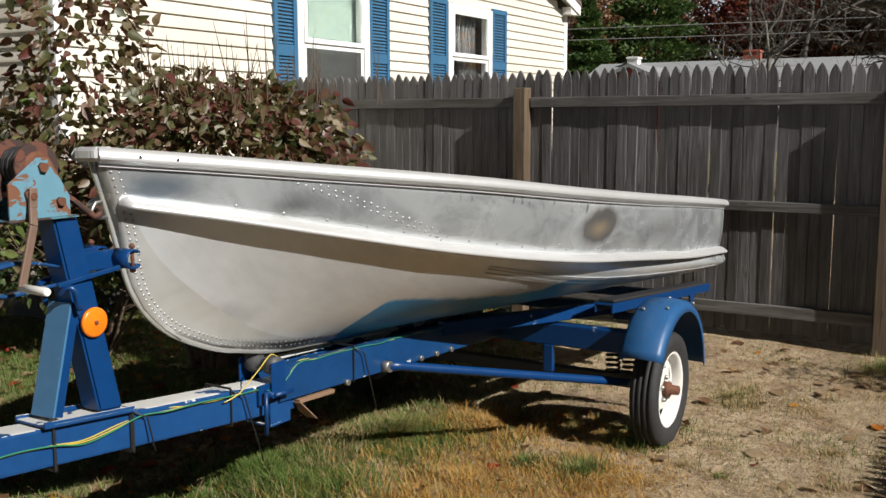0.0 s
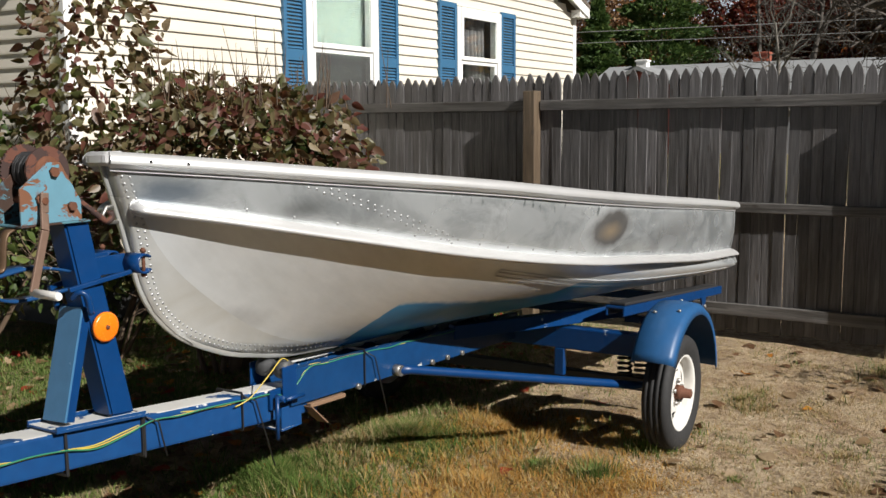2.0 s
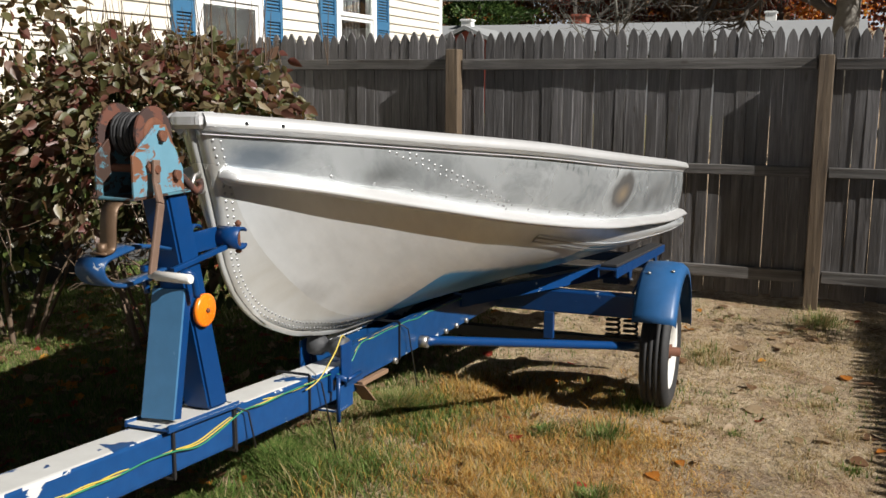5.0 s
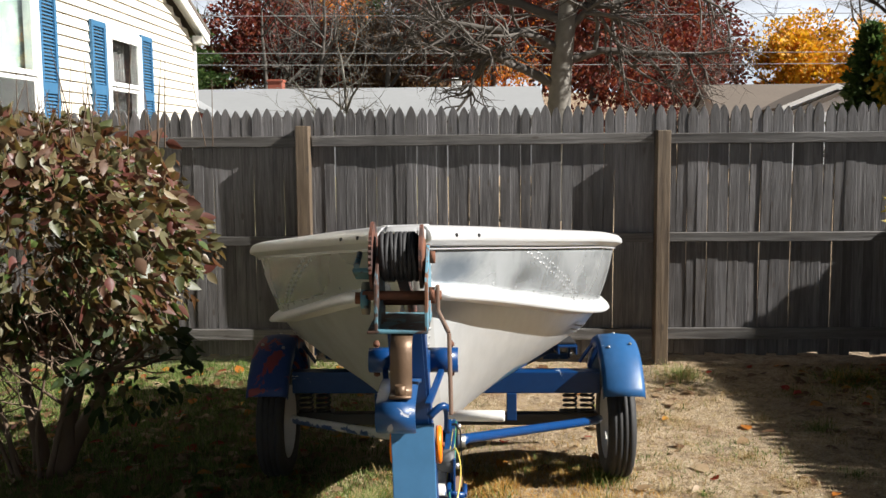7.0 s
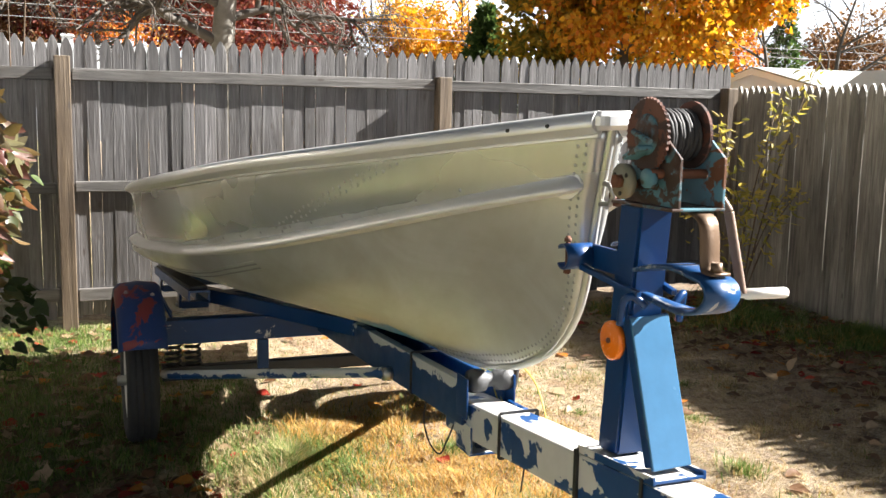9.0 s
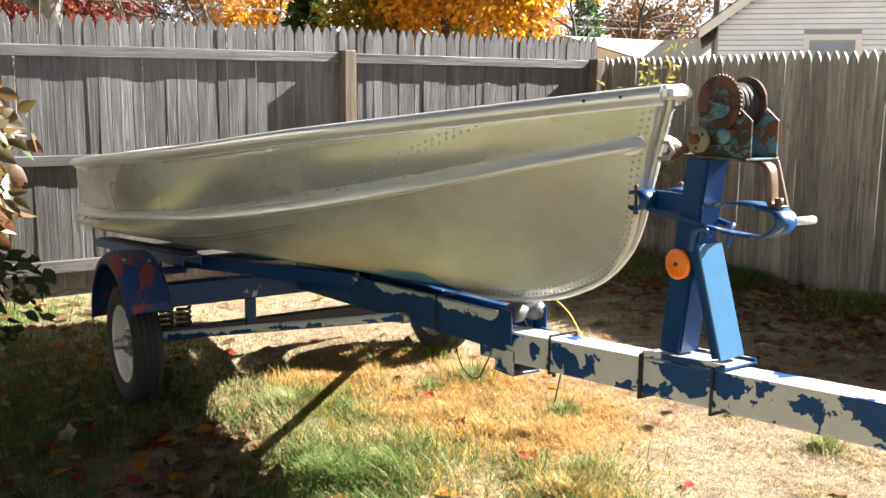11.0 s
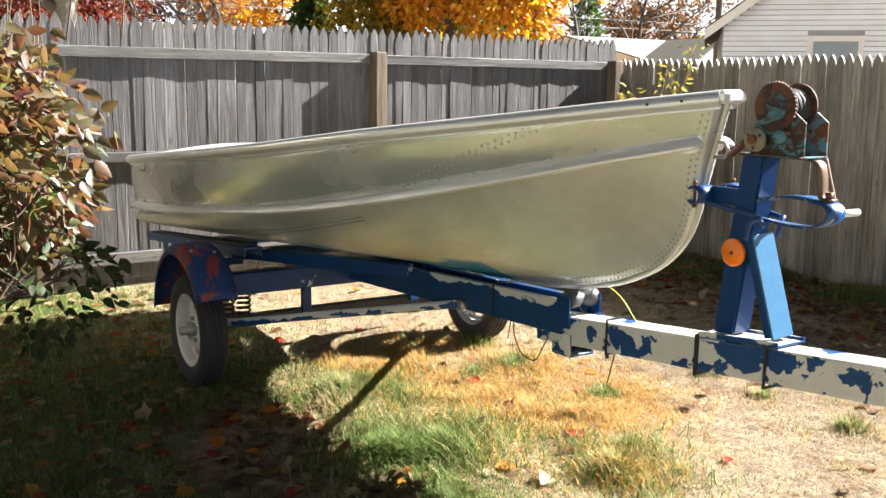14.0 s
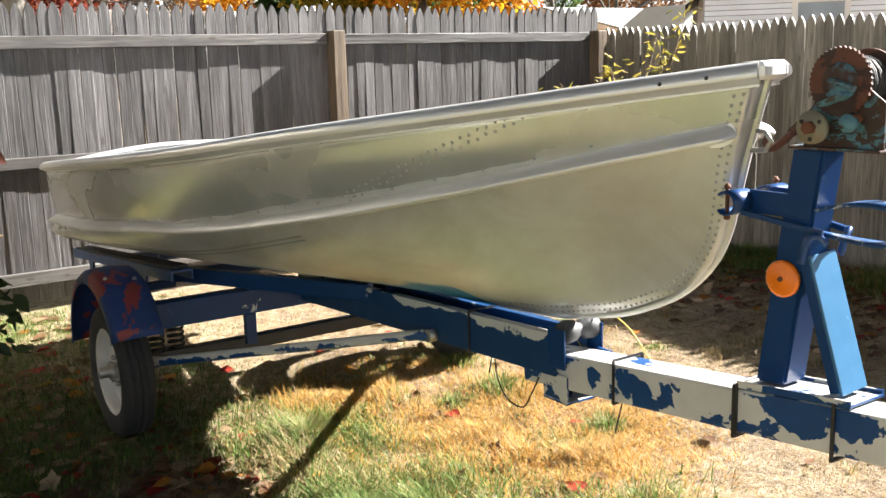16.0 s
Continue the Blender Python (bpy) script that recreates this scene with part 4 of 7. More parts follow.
def rail_point(B, Z, s, out=0.0):
    """A point of the starboard gunwale, rub rail or chine; s runs from bow to stern."""
    b, z = float(curve_at(KN, B, s)), float(curve_at(KN, Z, s))
    y = stem_y(z) + (BY1 - stem_y(z)) * s
    return Vector((b + out, y, z))


def hull_section(s):
    """Half a section from keel to gunwale."""
    g, r, c = rail_point(GUN_B, GUN_Z, s), rail_point(RUB_B, RUB_Z, s), rail_point(CHI_B, CHI_Z, s)
    pts = []
    yk = 0.60 + (BY1 - 0.60) * s ** 1.08
    zk = keel_z(yk)
    k = Vector((0.004, yk, zk))
    for t in np.linspace(0, 1, 11):
        if t < 1:
            tt = float(t)
            # a fair curve from keel to rail that swells round the chine aft
            ctrl = c + (c - (k + r) / 2) * 0.75
            p = k * (1 - tt) ** 2 + ctrl * 2 * tt * (1 - tt) + r * tt ** 2
            pts.append(p)
    pts.append(r)
    for t in np.linspace(0, 1, 7)[1:]:
        p = r.lerp(g, float(t))
        p.x += 0.010 * math.sin(math.pi * t) * min(1, s * 6)
        pts.append(p)
    return pts


def build_boat():
    boat = thing("rowing_boat", (0, 2.2, 0.6), "bare riveted aluminium rowing boat with blue bottom paint on a trailer", "boat")
    ns = 64
    ss = [(i / (ns - 1)) ** 1.25 for i in range(ns)]
    secs = [hull_section(s) for s in ss]
    m = len(secs[0])
    # first section lies on the stem line itself
    zlo = STEM[7][1]
    first = []
    for j in range(m):
        z = zlo + (secs[0][-1].z - zlo) * (j / (m - 1)) ** 0.9
        first.append(Vector((0.012, stem_y(z), z)))
    secs[0] = first
    verts, faces = [], []
    for side in (1, -1):
        o = len(verts)
        for sec in secs:
            for p in sec:
                verts.append((p.x * side, p.y, p.z))
        for i in range(ns - 1):
            for j in range(m - 1):
                a, b, c, d = o + i * m + j, o + i * m + j + 1, o + (i + 1) * m + j + 1, o + (i + 1) * m + j
                faces.append((a, d, c, b) if side == 1 else (a, b, c, d))
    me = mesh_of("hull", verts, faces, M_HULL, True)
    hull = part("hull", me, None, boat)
    so = hull.modifiers.new("thick", "SOLIDIFY")
    so.thickness, so.offset = 0.004, -1
    me.materials.append(M_INSIDE)
    so.material_offset = 1
    # transom
    last = secs[-1]
    top = last[-1]

    def crown(u):
        return Vector((top.x * u, BY1 - 0.009, top.z + 0.004 + 0.062 * max(0.0, 1 - abs((u + 0.2) / (1.2 if u > -0.2 else 0.8)) ** 1.7)))
    arch = [crown(1 - 2 * k / 20) for k in range(1, 20)]
    ring = [(p.x, p.z) for p in last] + [(p.x, p.z) for p in arch] + [(-p.x, p.z) for p in last[::-1]]
    bm = bmesh.new()
    prism(bm, ring, "y", BY1 - 0.03, BY1 + 0.012)
    part("transom", bm, M_HULL, boat)
    bm = bmesh.new()
    cap = [crown(1)] + arch + [crown(-1)]
    prism(bm, [(p.x, p.z + 0.007) for p in cap] + [(p.x, p.z - 0.007) for p in cap[::-1]], "y", BY1 - 0.039, BY1 + 0.021)
    bmesh.ops.recalc_face_normals(bm, faces=bm.faces)
    part("transom_cap", bm, M_CAP, boat, "pale aluminium cap on the arched transom")

    # gunwale cap: a rounded moulding that bulges outboard
    def sweep(B, Z, prof, s0, s1, n, name, label, mat, taper=0.0, sharp=()):
        for side in (1, -1):
            bm = bmesh.new()
            rings = []
            for i in range(n):
                s = s0 + (s1 - s0) * (i / (n - 1)) ** (1.7 if taper else 1.0)
                p = rail_point(B, Z, max(s, 0))
                q = rail_point(B, Z, min(max(s, 0) + 0.004, 1.0)) - rail_point(B, Z, max(min(max(s, 0) + 0.004, 1.0) - 0.008, 0))
                d = Vector((q.x, q.y, 0)).normalized()
                outw = Vector((d.y, -d.x, 0))
                k = 1.0
                if taper:
                    k = math.sqrt(max(0.04, 1 - max(0.0, 1 - (s - s0) / taper) ** 2))
                rings.append([bm.verts.new(((p + outw * u * k).x * side, (p + outw * u * k).y, p.z + v * k)) for u, v in prof])
            c = len(prof)
            for a, b in zip(rings, rings[1:]):
                for j in range(c):
                    f = bm.faces.new((a[j], a[(j + 1) % c], b[(j + 1) % c], b[j]))
                    f.smooth = True
                for j in sharp:
                    bm.edges.get((a[j], b[j])).smooth = False
            bm.faces.new(rings[0])
            bm.faces.new(rings[-1][::-1])
            bmesh.ops.recalc_face_normals(bm, faces=bm.faces)
            part(name, bm, mat, boat, label)

    cap = [(-0.026, 0.006), (-0.028, 0.024), (-0.019, 0.032), (0.004, 0.034), (0.020, 0.030), (0.030, 0.019), (0.033, 0.007), (0.031, 0.001),
           (0.004, -0.013), (0.006, -0.015), (0.006, -0.019), (-0.002, -0.020)]
    sweep(GUN_B, GUN_Z, cap, 0.0, 1.0, 70, "gunwale", "pale aluminium gunwale moulding", M_CAP, sharp=(7, 8, 9, 10))
    rub = [(-0.006, 0.044), (0.0045, 0.042), (0.0060, 0.030), (0.022, 0.027), (0.040, 0.018), (0.053, 0.006), (0.056, -0.001), (0.052, -0.005), (0.001, -0.010), (-0.006, -0.010)]
    sweep(RUB_B, RUB_Z, rub, 0.004, 1.0, 110, "rub_rail", "pale pressed aluminium spray rail", M_CAP, taper=0.008, sharp=(1, 2, 7, 8))
    # riveted oval plate at the front end of each rail
    for side in (1, -1):
        bm = bmesh.new()
        p, q = rail_point(RUB_B, RUB_Z, 0.006), rail_point(RUB_B, RUB_Z, 0.10)
        d = (q - p).normalized()
        o = Vector((d.y, -d.x, 0)).normalized()
        u = o.cross(d)
        if u.z < 0:
            u = -u
        ring = []
        for h in (0.0, 0.006):
            row = []
            for k in range(24):
                a = 2 * math.pi * k / 24
                v = p + d * (0.030 + 0.040 * math.cos(a)) + u * (0.012 + 0.030 * math.sin(a)) + o * h
                row.append(bm.verts.new((v.x * side, v.y, v.z)))
            ring.append(row)
        for k in range(24):
            bm.faces.new((ring[0][k], ring[0][(k + 1) % 24], ring[1][(k + 1) % 24], ring[1][k]))
        bm.faces.new(ring[1])
        bmesh.ops.recalc_face_normals(bm, faces=bm.faces)
        part("rail_end", bm, M_CAP, boat, "rounded rail end plate")
    bm = bmesh.new()
    g0 = rail_point(GUN_B, GUN_Z, 0.0)
    out = []
    for k in range(9):
        a = math.pi * (k / 8)
        c = math.cos(a)
        out.append((0.048 * math.copysign(abs(c) ** 0.5, c) if abs(c) > 1e-6 else 0.0, g0.y - 0.001 - 0.024 * math.sin(a) ** 0.7))
    out = [(0.066, g0.y + 0.035)] + out + [(-0.066, g0.y + 0.035)]
    prism(bm, out, "z", g0.z - 0.006, g0.z + 0.033, 0.010)
    part("bow_cap", bm, M_CAP, boat, "rounded aluminium bow cap")
    for side in (1, -1):
        for s in (0.022, 0.045):
            p = rail_point(GUN_B, GUN_Z, s, 0.0315)
            bm = bmesh.new()
            tube(bm, [((p.x - 0.004) * side, p.y - 0.006, p.z + 0.012), ((p.x + 0.0035) * side, p.y - 0.009, p.z + 0.012)], [0.0055, 0.004], 8)
            part("cap_screw", bm, M_BLACK, boat, "dark screw in the gunwale")
    # stem band
    bm = bmesh.new()
    pts = spline([(0, p[0] - 0.006, p[1]) for p in STEM], 60)
    rings = []
    for i, p in enumerate(pts):
        d = (pts[min(i + 1, 59)] - pts[max(i - 1, 0)]).normalized()
        nrm = Vector((0, d.z, -d.y))
        if nrm.y > 0:
            nrm = -nrm
        rings.append([bm.verts.new(p + Vector((a, 0, 0)) + nrm * b) for a, b in ((-0.009, -0.012), (-0.006, 0.001), (0.0, 0.003), (0.006, 0.001), (0.009, -0.012))])
    for a, b in zip(rings, rings[1:]):
        for j in range(4):
            bm.faces.new((a[j], a[j + 1], b[j + 1], b[j])).smooth = True
    bmesh.ops.recalc_face_normals(bm, faces=bm.faces)
    part("stem_band", bm, M_HULL, boat, "aluminium stem and keel band")
    # overlapping plate edges and rivets
    tri = []
    for i in range(ns - 1):
        for j in range(m - 1):
            a, b, c, d = secs[i][j], secs[i][j + 1], secs[i + 1][j + 1], secs[i + 1][j]
            tri += [(a, b, c), (a, c, d)]
    T = np.array([[list(v) for v in t] for t in tri])
    A, E1, E2 = T[:, 0], T[:, 1] - T[:, 0], T[:, 2] - T[:, 0]
    det = E1[:, 1] * E2[:, 2] - E1[:, 2] * E2[:, 1]
    det = np.where(np.abs(det) < 1e-9, 1e-9, det)

    def skin(y, z):
        """The starboard skin's point and outward way straight abeam of (y, z)."""
        py, pz = y - A[:, 1], z - A[:, 2]
        u = (py * E2[:, 2] - pz * E2[:, 1]) / det
        v = (E1[:, 1] * pz - E1[:, 2] * py) / det
        ok = (u >= -0.01) & (v >= -0.01) & (u + v <= 1.01) & (np.abs(det) > 2e-9)
        if not ok.any():
            return None
        x = np.where(ok, A[:, 0] + u * E1[:, 0] + v * E2[:, 0], -9)
        k = int(np.argmax(x))
        nr = Vector(np.cross(E1[k], E2[k])).normalized()
        return Vector((float(x[k]), y, z)), (nr if nr.x > 0 else -nr)

    def rivets(spots, r, name):
        for side in (1, -1):
            vs, fs = [], []
            for p, nr in spots:
                t = nr.orthogonal().normalized()
                b = nr.cross(t)
                o = len(vs)
                for rr, h in ((r, 0.0), (r * 0.72, r * 0.30)):
                    for k in range(7):
                        a = 2 * math.pi * k / 7
                        v = p + t * (rr * math.cos(a)) + b * (rr * math.sin(a)) + nr * h
                        vs.append((v.x * side, v.y, v.z))
                v = p + nr * r * 0.42
                vs.append((v.x * side, v.y, v.z))
                for k in range(7):
                    k2 = (k + 1) % 7
                    fs.append((o + k, o + k2, o + 7 + k2, o + 7 + k))
                    fs.append((o + 7 + k, o + 7 + k2, o + 14))
            part(name, mesh_of(name, vs, fs, M_RIVET, True), None, boat, "row of round rivet heads", kind="stuff")

    # long lapped seam that runs down and aft from the gunwale
    spots = []
    for k in range(26):
        f = k / 25
        for off in (0.0, 0.020):
            spots.append(skin(0.790 + 0.60 * f + off, 1.290 - 0.248 * f + off * 0.55 - 0.004 * (k % 2)))
    rivets([q for q in spots if q], 0.0050, "seam_rivets")
    # double row that follows stem and forefoot
    spots = []
    path = spline([(0, p[0], p[1]) for p in STEM[:13]], 400)
    run, last = 0.0, 0
    for a, b in zip(path, path[1:]):
        run += (b - a).length
        if run > 0.0185:
            run = 0.0
            last = 1 - last
            if b.y > 1.25:
                break
            d = (b - a).normalized()
            inw = Vector((0, -d.z, d.y))
            if inw.y < 0 or (abs(d.z) < 0.3 and inw.z < 0):
                inw = -inw
            for off in (0.020, 0.036):
                p = b + inw * off + d * (0.009 if off > 0.03 else 0)
                spots.append(skin(p.y, p.z))
    rivets([q for q in spots if q], 0.0043, "stem_rivets")
    spots = []
    for k in range(26):
        p = rail_point(RUB_B, RUB_Z, 0.08 + 0.9 * k / 25)
        spots.append(skin(p.y, p.z + 0.042))
    rivets([q for q in spots if q], 0.0052, "rail_rivets")
    # lapped chine strip that runs down and aft from under the rail
    spots, edge = [], []
    way = spline([(0, 1.67, 0.898), (0, 1.90, 0.850), (0, 2.18, 0.795), (0, 2.60, 0.736), (0, 3.30, 0.672), (0, 3.90, 0.625)], 120)
    for p in way:
        lo, hi = skin(p.y, p.z - 0.016), skin(p.y, p.z + 0.016)
        if lo and hi:
            edge.append((lo[0] + lo[1] * 0.001, lo[0] + lo[1] * 0.004, hi[0] + hi[1] * 0.004, hi[0] + hi[1] * 0.001))
        for off in (-0.007, 0.007):
            spots.append(skin(p.y, p.z + off))
    for side in (1, -1):
        vs = [(v.x * side, v.y, v.z) for q in edge for v in q]
        fs = [(4 * i + j, 4 * i + j + 1, 4 * i + j + 5, 4 * i + j + 4) for i in range(len(edge) - 1) for j in range(3)]
        part("chine_strip", mesh_of("chine_strip", vs, fs, M_HULL), None, boat, "riveted aluminium chine strip")
    rivets([(q[0] + q[1] * 0.004, q[1]) for q in spots if q], 0.0045, "chine_rivets")
    # bow eye
    bm = bmesh.new()
    tube(bm, [(0, 0.392, 1.235), (0, 0.360, 1.232), (0, 0.345, 1.212), (0, 0.360, 1.192), (0, 0.400, 1.190)], 0.006, 8)
    part("bow_eye", bm, M_STEEL, boat, "steel bow eye")
    # she leans a little to port on the bunks
    boat.rotation_euler = (0, radians(-1.5), 0)


build_boat()


# ---- the trailer ----
def build_wheel(trailer, side):
    cx, cy, cz = 0.79 * side, 2.725, 0.258
    bm = bmesh.new()
    prof = [(-0.050, 0.170), (-0.060, 0.195), (-0.063, 0.222), (-0.054, 0.247), (-0.040, 0.2555), (-0.030, 0.2565), (-0.028, 0.2515), (-0.022, 0.2515), (-0.020, 0.2570),
            (-0.004, 0.2575), (-0.003, 0.2520), (0.003, 0.2520), (0.004, 0.2575), (0.020, 0.2570), (0.022, 0.2515), (0.028, 0.2515), (0.030, 0.2565), (0.040, 0.2555),
            (0.054, 0.247), (0.063, 0.222), (0.060, 0.195), (0.050, 0.170)]
    lathe(bm, prof, (cx, cy, cz), "x", 48)
    wheel = part("wheel", bm, M_RUBBER, trailer, "black rubber tyre")
    bm = bmesh.new()
    s = side
    lathe(bm, [(-0.050 * s, 0.172), (0.046 * s, 0.174), (0.052 * s, 0.166), (0.044 * s, 0.156), (0.030 * s, 0.150), (0.006 * s, 0.146), (-0.03 * s, 0.146)], (cx, cy, cz), "x", 48)
    # pressed disc with slots
    n = 60
    rings = []
    for rr, u in ((0.147, 0.006), (0.128, 0.004), (0.092, 0.014), (0.070, 0.022), (0.036, 0.018), (0.0, 0.018)):
        ring = []
        for k in range(n):
            a = 2 * math.pi * k / n
            ring.append(bm.verts.new((cx + u * s, cy + rr * math.cos(a), cz + rr * math.sin(a))))
        rings.append(ring)
    for i in range(5):
        for k in range(n):
            if i == 1 and k % 10 in (2, 3, 4, 5):
                continue
            if i == 4:
                bm.faces.new((rings[4][k], rings[4][(k + 1) % n], rings[5][k])) if k == 0 else bm.faces.new((rings[4][k], rings[4][(k + 1) % n], rings[5][0]))
                continue
            bm.faces.new((rings[i][k], rings[i][(k + 1) % n], rings[i + 1][(k + 1) % n], rings[i + 1][k])).smooth = True
    bmesh.ops.recalc_face_normals(bm, faces=bm.faces)
    rim = part("rim", bm, M_RIM, wheel, "white painted steel rim with slots")
    bm = bmesh.new()
    lathe(bm, [(0.016 * s, 0.0), (0.016 * s, 0.034), (0.048 * s, 0.032), (0.050 * s, 0.022), (0.085 * s, 0.021), (0.088 * s, 0.015), (0.088 * s, 0.0)], (cx, cy, cz), "x", 20)
    part("hub_cap", bm, M_RUST if side > 0 else M_STEEL, rim, "rusty hub with a steel cap" if side > 0 else "grey steel hub")
    for k in range(5):
        a = 2 * math.pi * k / 5 + 0.3
        bm = bmesh.new()
        lathe(bm, [(0.016 * s, 0.0), (0.016 * s, 0.011), (0.034 * s, 0.010), (0.036 * s, 0.0)], (cx, cy + 0.053 * math.cos(a), cz + 0.053 * math.sin(a)), "x", 6)
        part("wheel_nut", bm, M_STEEL, rim)


def build_fender(trailer, side, mat):
    cy, cz, R = 2.76, 0.285, 0.368
    bm = bmesh.new()
    x0, x1 = 0.700, 0.878
    a0, a1, n = radians(153), radians(2), 26
    rows = []
    for k in range(n):
        a = a0 + (a1 - a0) * k / (n - 1)
        c, s = math.cos(a), math.sin(a)
        rows.append([(x0, R * 0.84), (x0, R - 0.012), (x0 + 0.014, R), (x0 + 0.09, R + 0.006), (x1 - 0.020, R), (x1, R - 0.018), (x1 + 0.004, R * 0.87)])
        rows[-1] = [bm.verts.new((u * side, cy + r * c, cz + r * s)) for u, r in rows[-1]]
    for a, b in zip(rows, rows[1:]):
        for j in range(6):
            bm.faces.new((a[j], a[j + 1], b[j + 1], b[j])).smooth = True
    bmesh.ops.recalc_face_normals(bm, faces=bm.faces)
    f = part("fender", bm, mat, trailer, "blue rounded steel fender")
    so = f.modifiers.new("thick", "SOLIDIFY")
    so.thickness, so.offset = 0.003, 0
    for u, ang in ((0.74, 112), (0.84, 108), (0.79, 80)):
        bm = bmesh.new()
        a = radians(ang)
        p = Vector((u * side, cy + (R + 0.004) * math.cos(a), cz + (R + 0.004) * math.sin(a)))
        q = p + Vector((0, math.cos(a), math.sin(a))) * 0.008
        tube(bm, [p, q], [0.009, 0.006], 8)
        part("bolt", bm, M_STEEL, f)


def build_trailer():
    tr = thing("boat_trailer", (0, 2.0, 0), "old blue painted steel boat trailer with flaking paint", "trailer")
    # tongue tube and the sleeve beam behind it
    bm = bmesh.new()
    bar(bm, (0, -1.15, 0.757), (0, 1.16, 0.522), 0.098, 0.104, 0.008)
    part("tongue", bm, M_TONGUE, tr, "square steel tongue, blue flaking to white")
    bm = bmesh.new()
    bar(bm, (0, 1.0, 0.530), (0, 2.62, 0.447), 0.116, 0.008, 0.002)
    sleeve = part("sleeve_beam", bm, M_SLEEVE, tr, "navy steel channel beam with flaking paint")
    for s in (1, -1):
        bm = bmesh.new()
        bar(bm, (0.062 * s, 1.0, 0.586), (0.062 * s, 2.62, 0.503), 0.008, 0.122, 0.002)
        part("beam_side", bm, M_SLEEVE, sleeve)
        bm = bmesh.new()
        bar(bm, (0.047 * s, 1.0, 0.643), (0.047 * s, 2.62, 0.560), 0.022, 0.008, 0.002)
        part("beam_lip", bm, M_SLEEVE, sleeve)
    # cross member, axle
    bm = bmesh.new()
    bar(bm, (-0.70, 2.63, 0.474), (0.70, 2.63, 0.474), 0.075, 0.10, 0.005)
    part("cross_member", bm, M_BLUE, tr, "blue steel cross member")
    bm = bmesh.new()
    bar(bm, (-0.70, 2.725, 0.272), (0.70, 2.725, 0.272), 0.055, 0.055, 0.006)
    part("axle", bm, M_BLACK, tr, "dark axle beam")
    for s in (1, -1):
        build_wheel(tr, s)
        bm = bmesh.new()
        rod = [(0.075 * s, 1.60, 0.515), (0.10 * s, 1.66, 0.506), (0.68 * s, 2.56, 0.310), (0.70 * s, 2.62, 0.300)]
        tube(bm, rod, [0.024, 0.018, 0.018, 0.018], 12)
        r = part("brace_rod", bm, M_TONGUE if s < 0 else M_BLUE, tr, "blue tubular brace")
        bm = bmesh.new()
        tube(bm, [(0.060 * s, 1.60, 0.515), (0.098 * s, 1.60, 0.515)], 0.022, 10)
        part("bolt", bm, M_STEEL, r)
        # coil springs on brackets
        for u in (0.575, 0.655):
            bm = bmesh.new()
            pts = [(u * s + 0.030 * math.cos(a), 2.70 + 0.030 * math.sin(a), 0.305 + 0.118 * a / (2 * math.pi * 5)) for a in np.linspace(0, 2 * math.pi * 5, 70)]
            tube(bm, pts, 0.006, 6)
            part("spring", bm, M_BLACK, tr, "black coil spring")
        bm = bmesh.new()
        box(bm, (min(0.53 * s, 0.70 * s), 2.655, 0.424), (max(0.53 * s, 0.70 * s), 2.745, 0.436), 0.002)
        part("spring_seat", bm, M_BLACK, tr)
        bm = bmesh.new()
        box(bm, (min(0.53 * s, 0.70 * s), 2.685, 0.299), (max(0.53 * s, 0.70 * s), 2.765, 0.307), 0.002)
        part("spring_seat", bm, M_BLACK, tr)
        bm = bmesh.new()
        bar(bm, (0.66 * s, 2.69, 0.52), (0.71 * s, 2.70, 0.63), 0.04, 0.008, 0.001)
        part("fender_bracket", bm, M_BLUE, tr)
        bm = bmesh.new()
        bar(bm, (0.64 * s, 2.90, 0.50), (0.71 * s, 2.90, 0.60), 0.04, 0.008, 0.001)
        part("fender_bracket", bm, M_BLUE, tr)
        # lower tie and upright
        bm = bmesh.new()
        bar(bm, (0.30 * s, 2.60, 0.425), (0.30 * s, 2.60, 0.30), 0.045, 0.03, 0.003, up=(0, 1, 0))
        part("upright", bm, M_BLUE, tr)
        # tilting bunk frame: side rail, brackets and bunk
        bm = bmesh.new()
        bar(bm, (0.05 * s, 2.05, 0.575), (0.50 * s, 3.00, 0.560), 0.05, 0.06, 0.004)
        bar(bm, (0.50 * s, 2.98, 0.560), (0.50 * s, 3.95, 0.485), 0.05, 0.06, 0.004)
        part("side_rail", bm, M_BLUE, tr, "blue steel side rail")
        bm = bmesh.new()
        a, b = Vector((0.555 * s, 2.62, 0.634)), Vector((0.555 * s, 4.17, 0.500))
        bar(bm, a, b, 0.085, 0.010, 0.002)
        bar(bm, a + Vector((0.040 * s, 0, -0.016)), b + Vector((0.040 * s, 0, -0.016)), 0.008, 0.044, 0.002)
        bar(bm, a + Vector((-0.040 * s, 0, -0.016)), b + Vector((-0.040 * s, 0, -0.016)), 0.008, 0.044, 0.002)
        bunk = part("bunk", bm, M_BLUE, tr, "blue steel bunk channel")
        bm = bmesh.new()
        bar(bm, a + Vector((0, 0.03, 0.012)), b + Vector((0, -0.05, 0.012)), 0.075, 0.014, 0.004)
        part("bunk_pad", bm, M_CORD, bunk, "dark worn carpet pad")
        for y in (2.98, 3.82):
            z = 0.634 - (y - 2.62) * 0.0865
            bm = bmesh.new()
            prism(bm, [(y - 0.045, z - 0.03), (y + 0.045, z - 0.03), (y + 0.02, z - 0.10), (y - 0.02, z - 0.10)], "x", min(0.59 * s, 0.60 * s), max(0.59 * s, 0.60 * s))
            box(bm, (min(0.47 * s, 0.59 * s), y - 0.02, z - 0.105), (max(0.47 * s, 0.59 * s), y + 0.02, z - 0.075), 0.003)
            part("bunk_bracket", bm, M_BLUE, bunk)
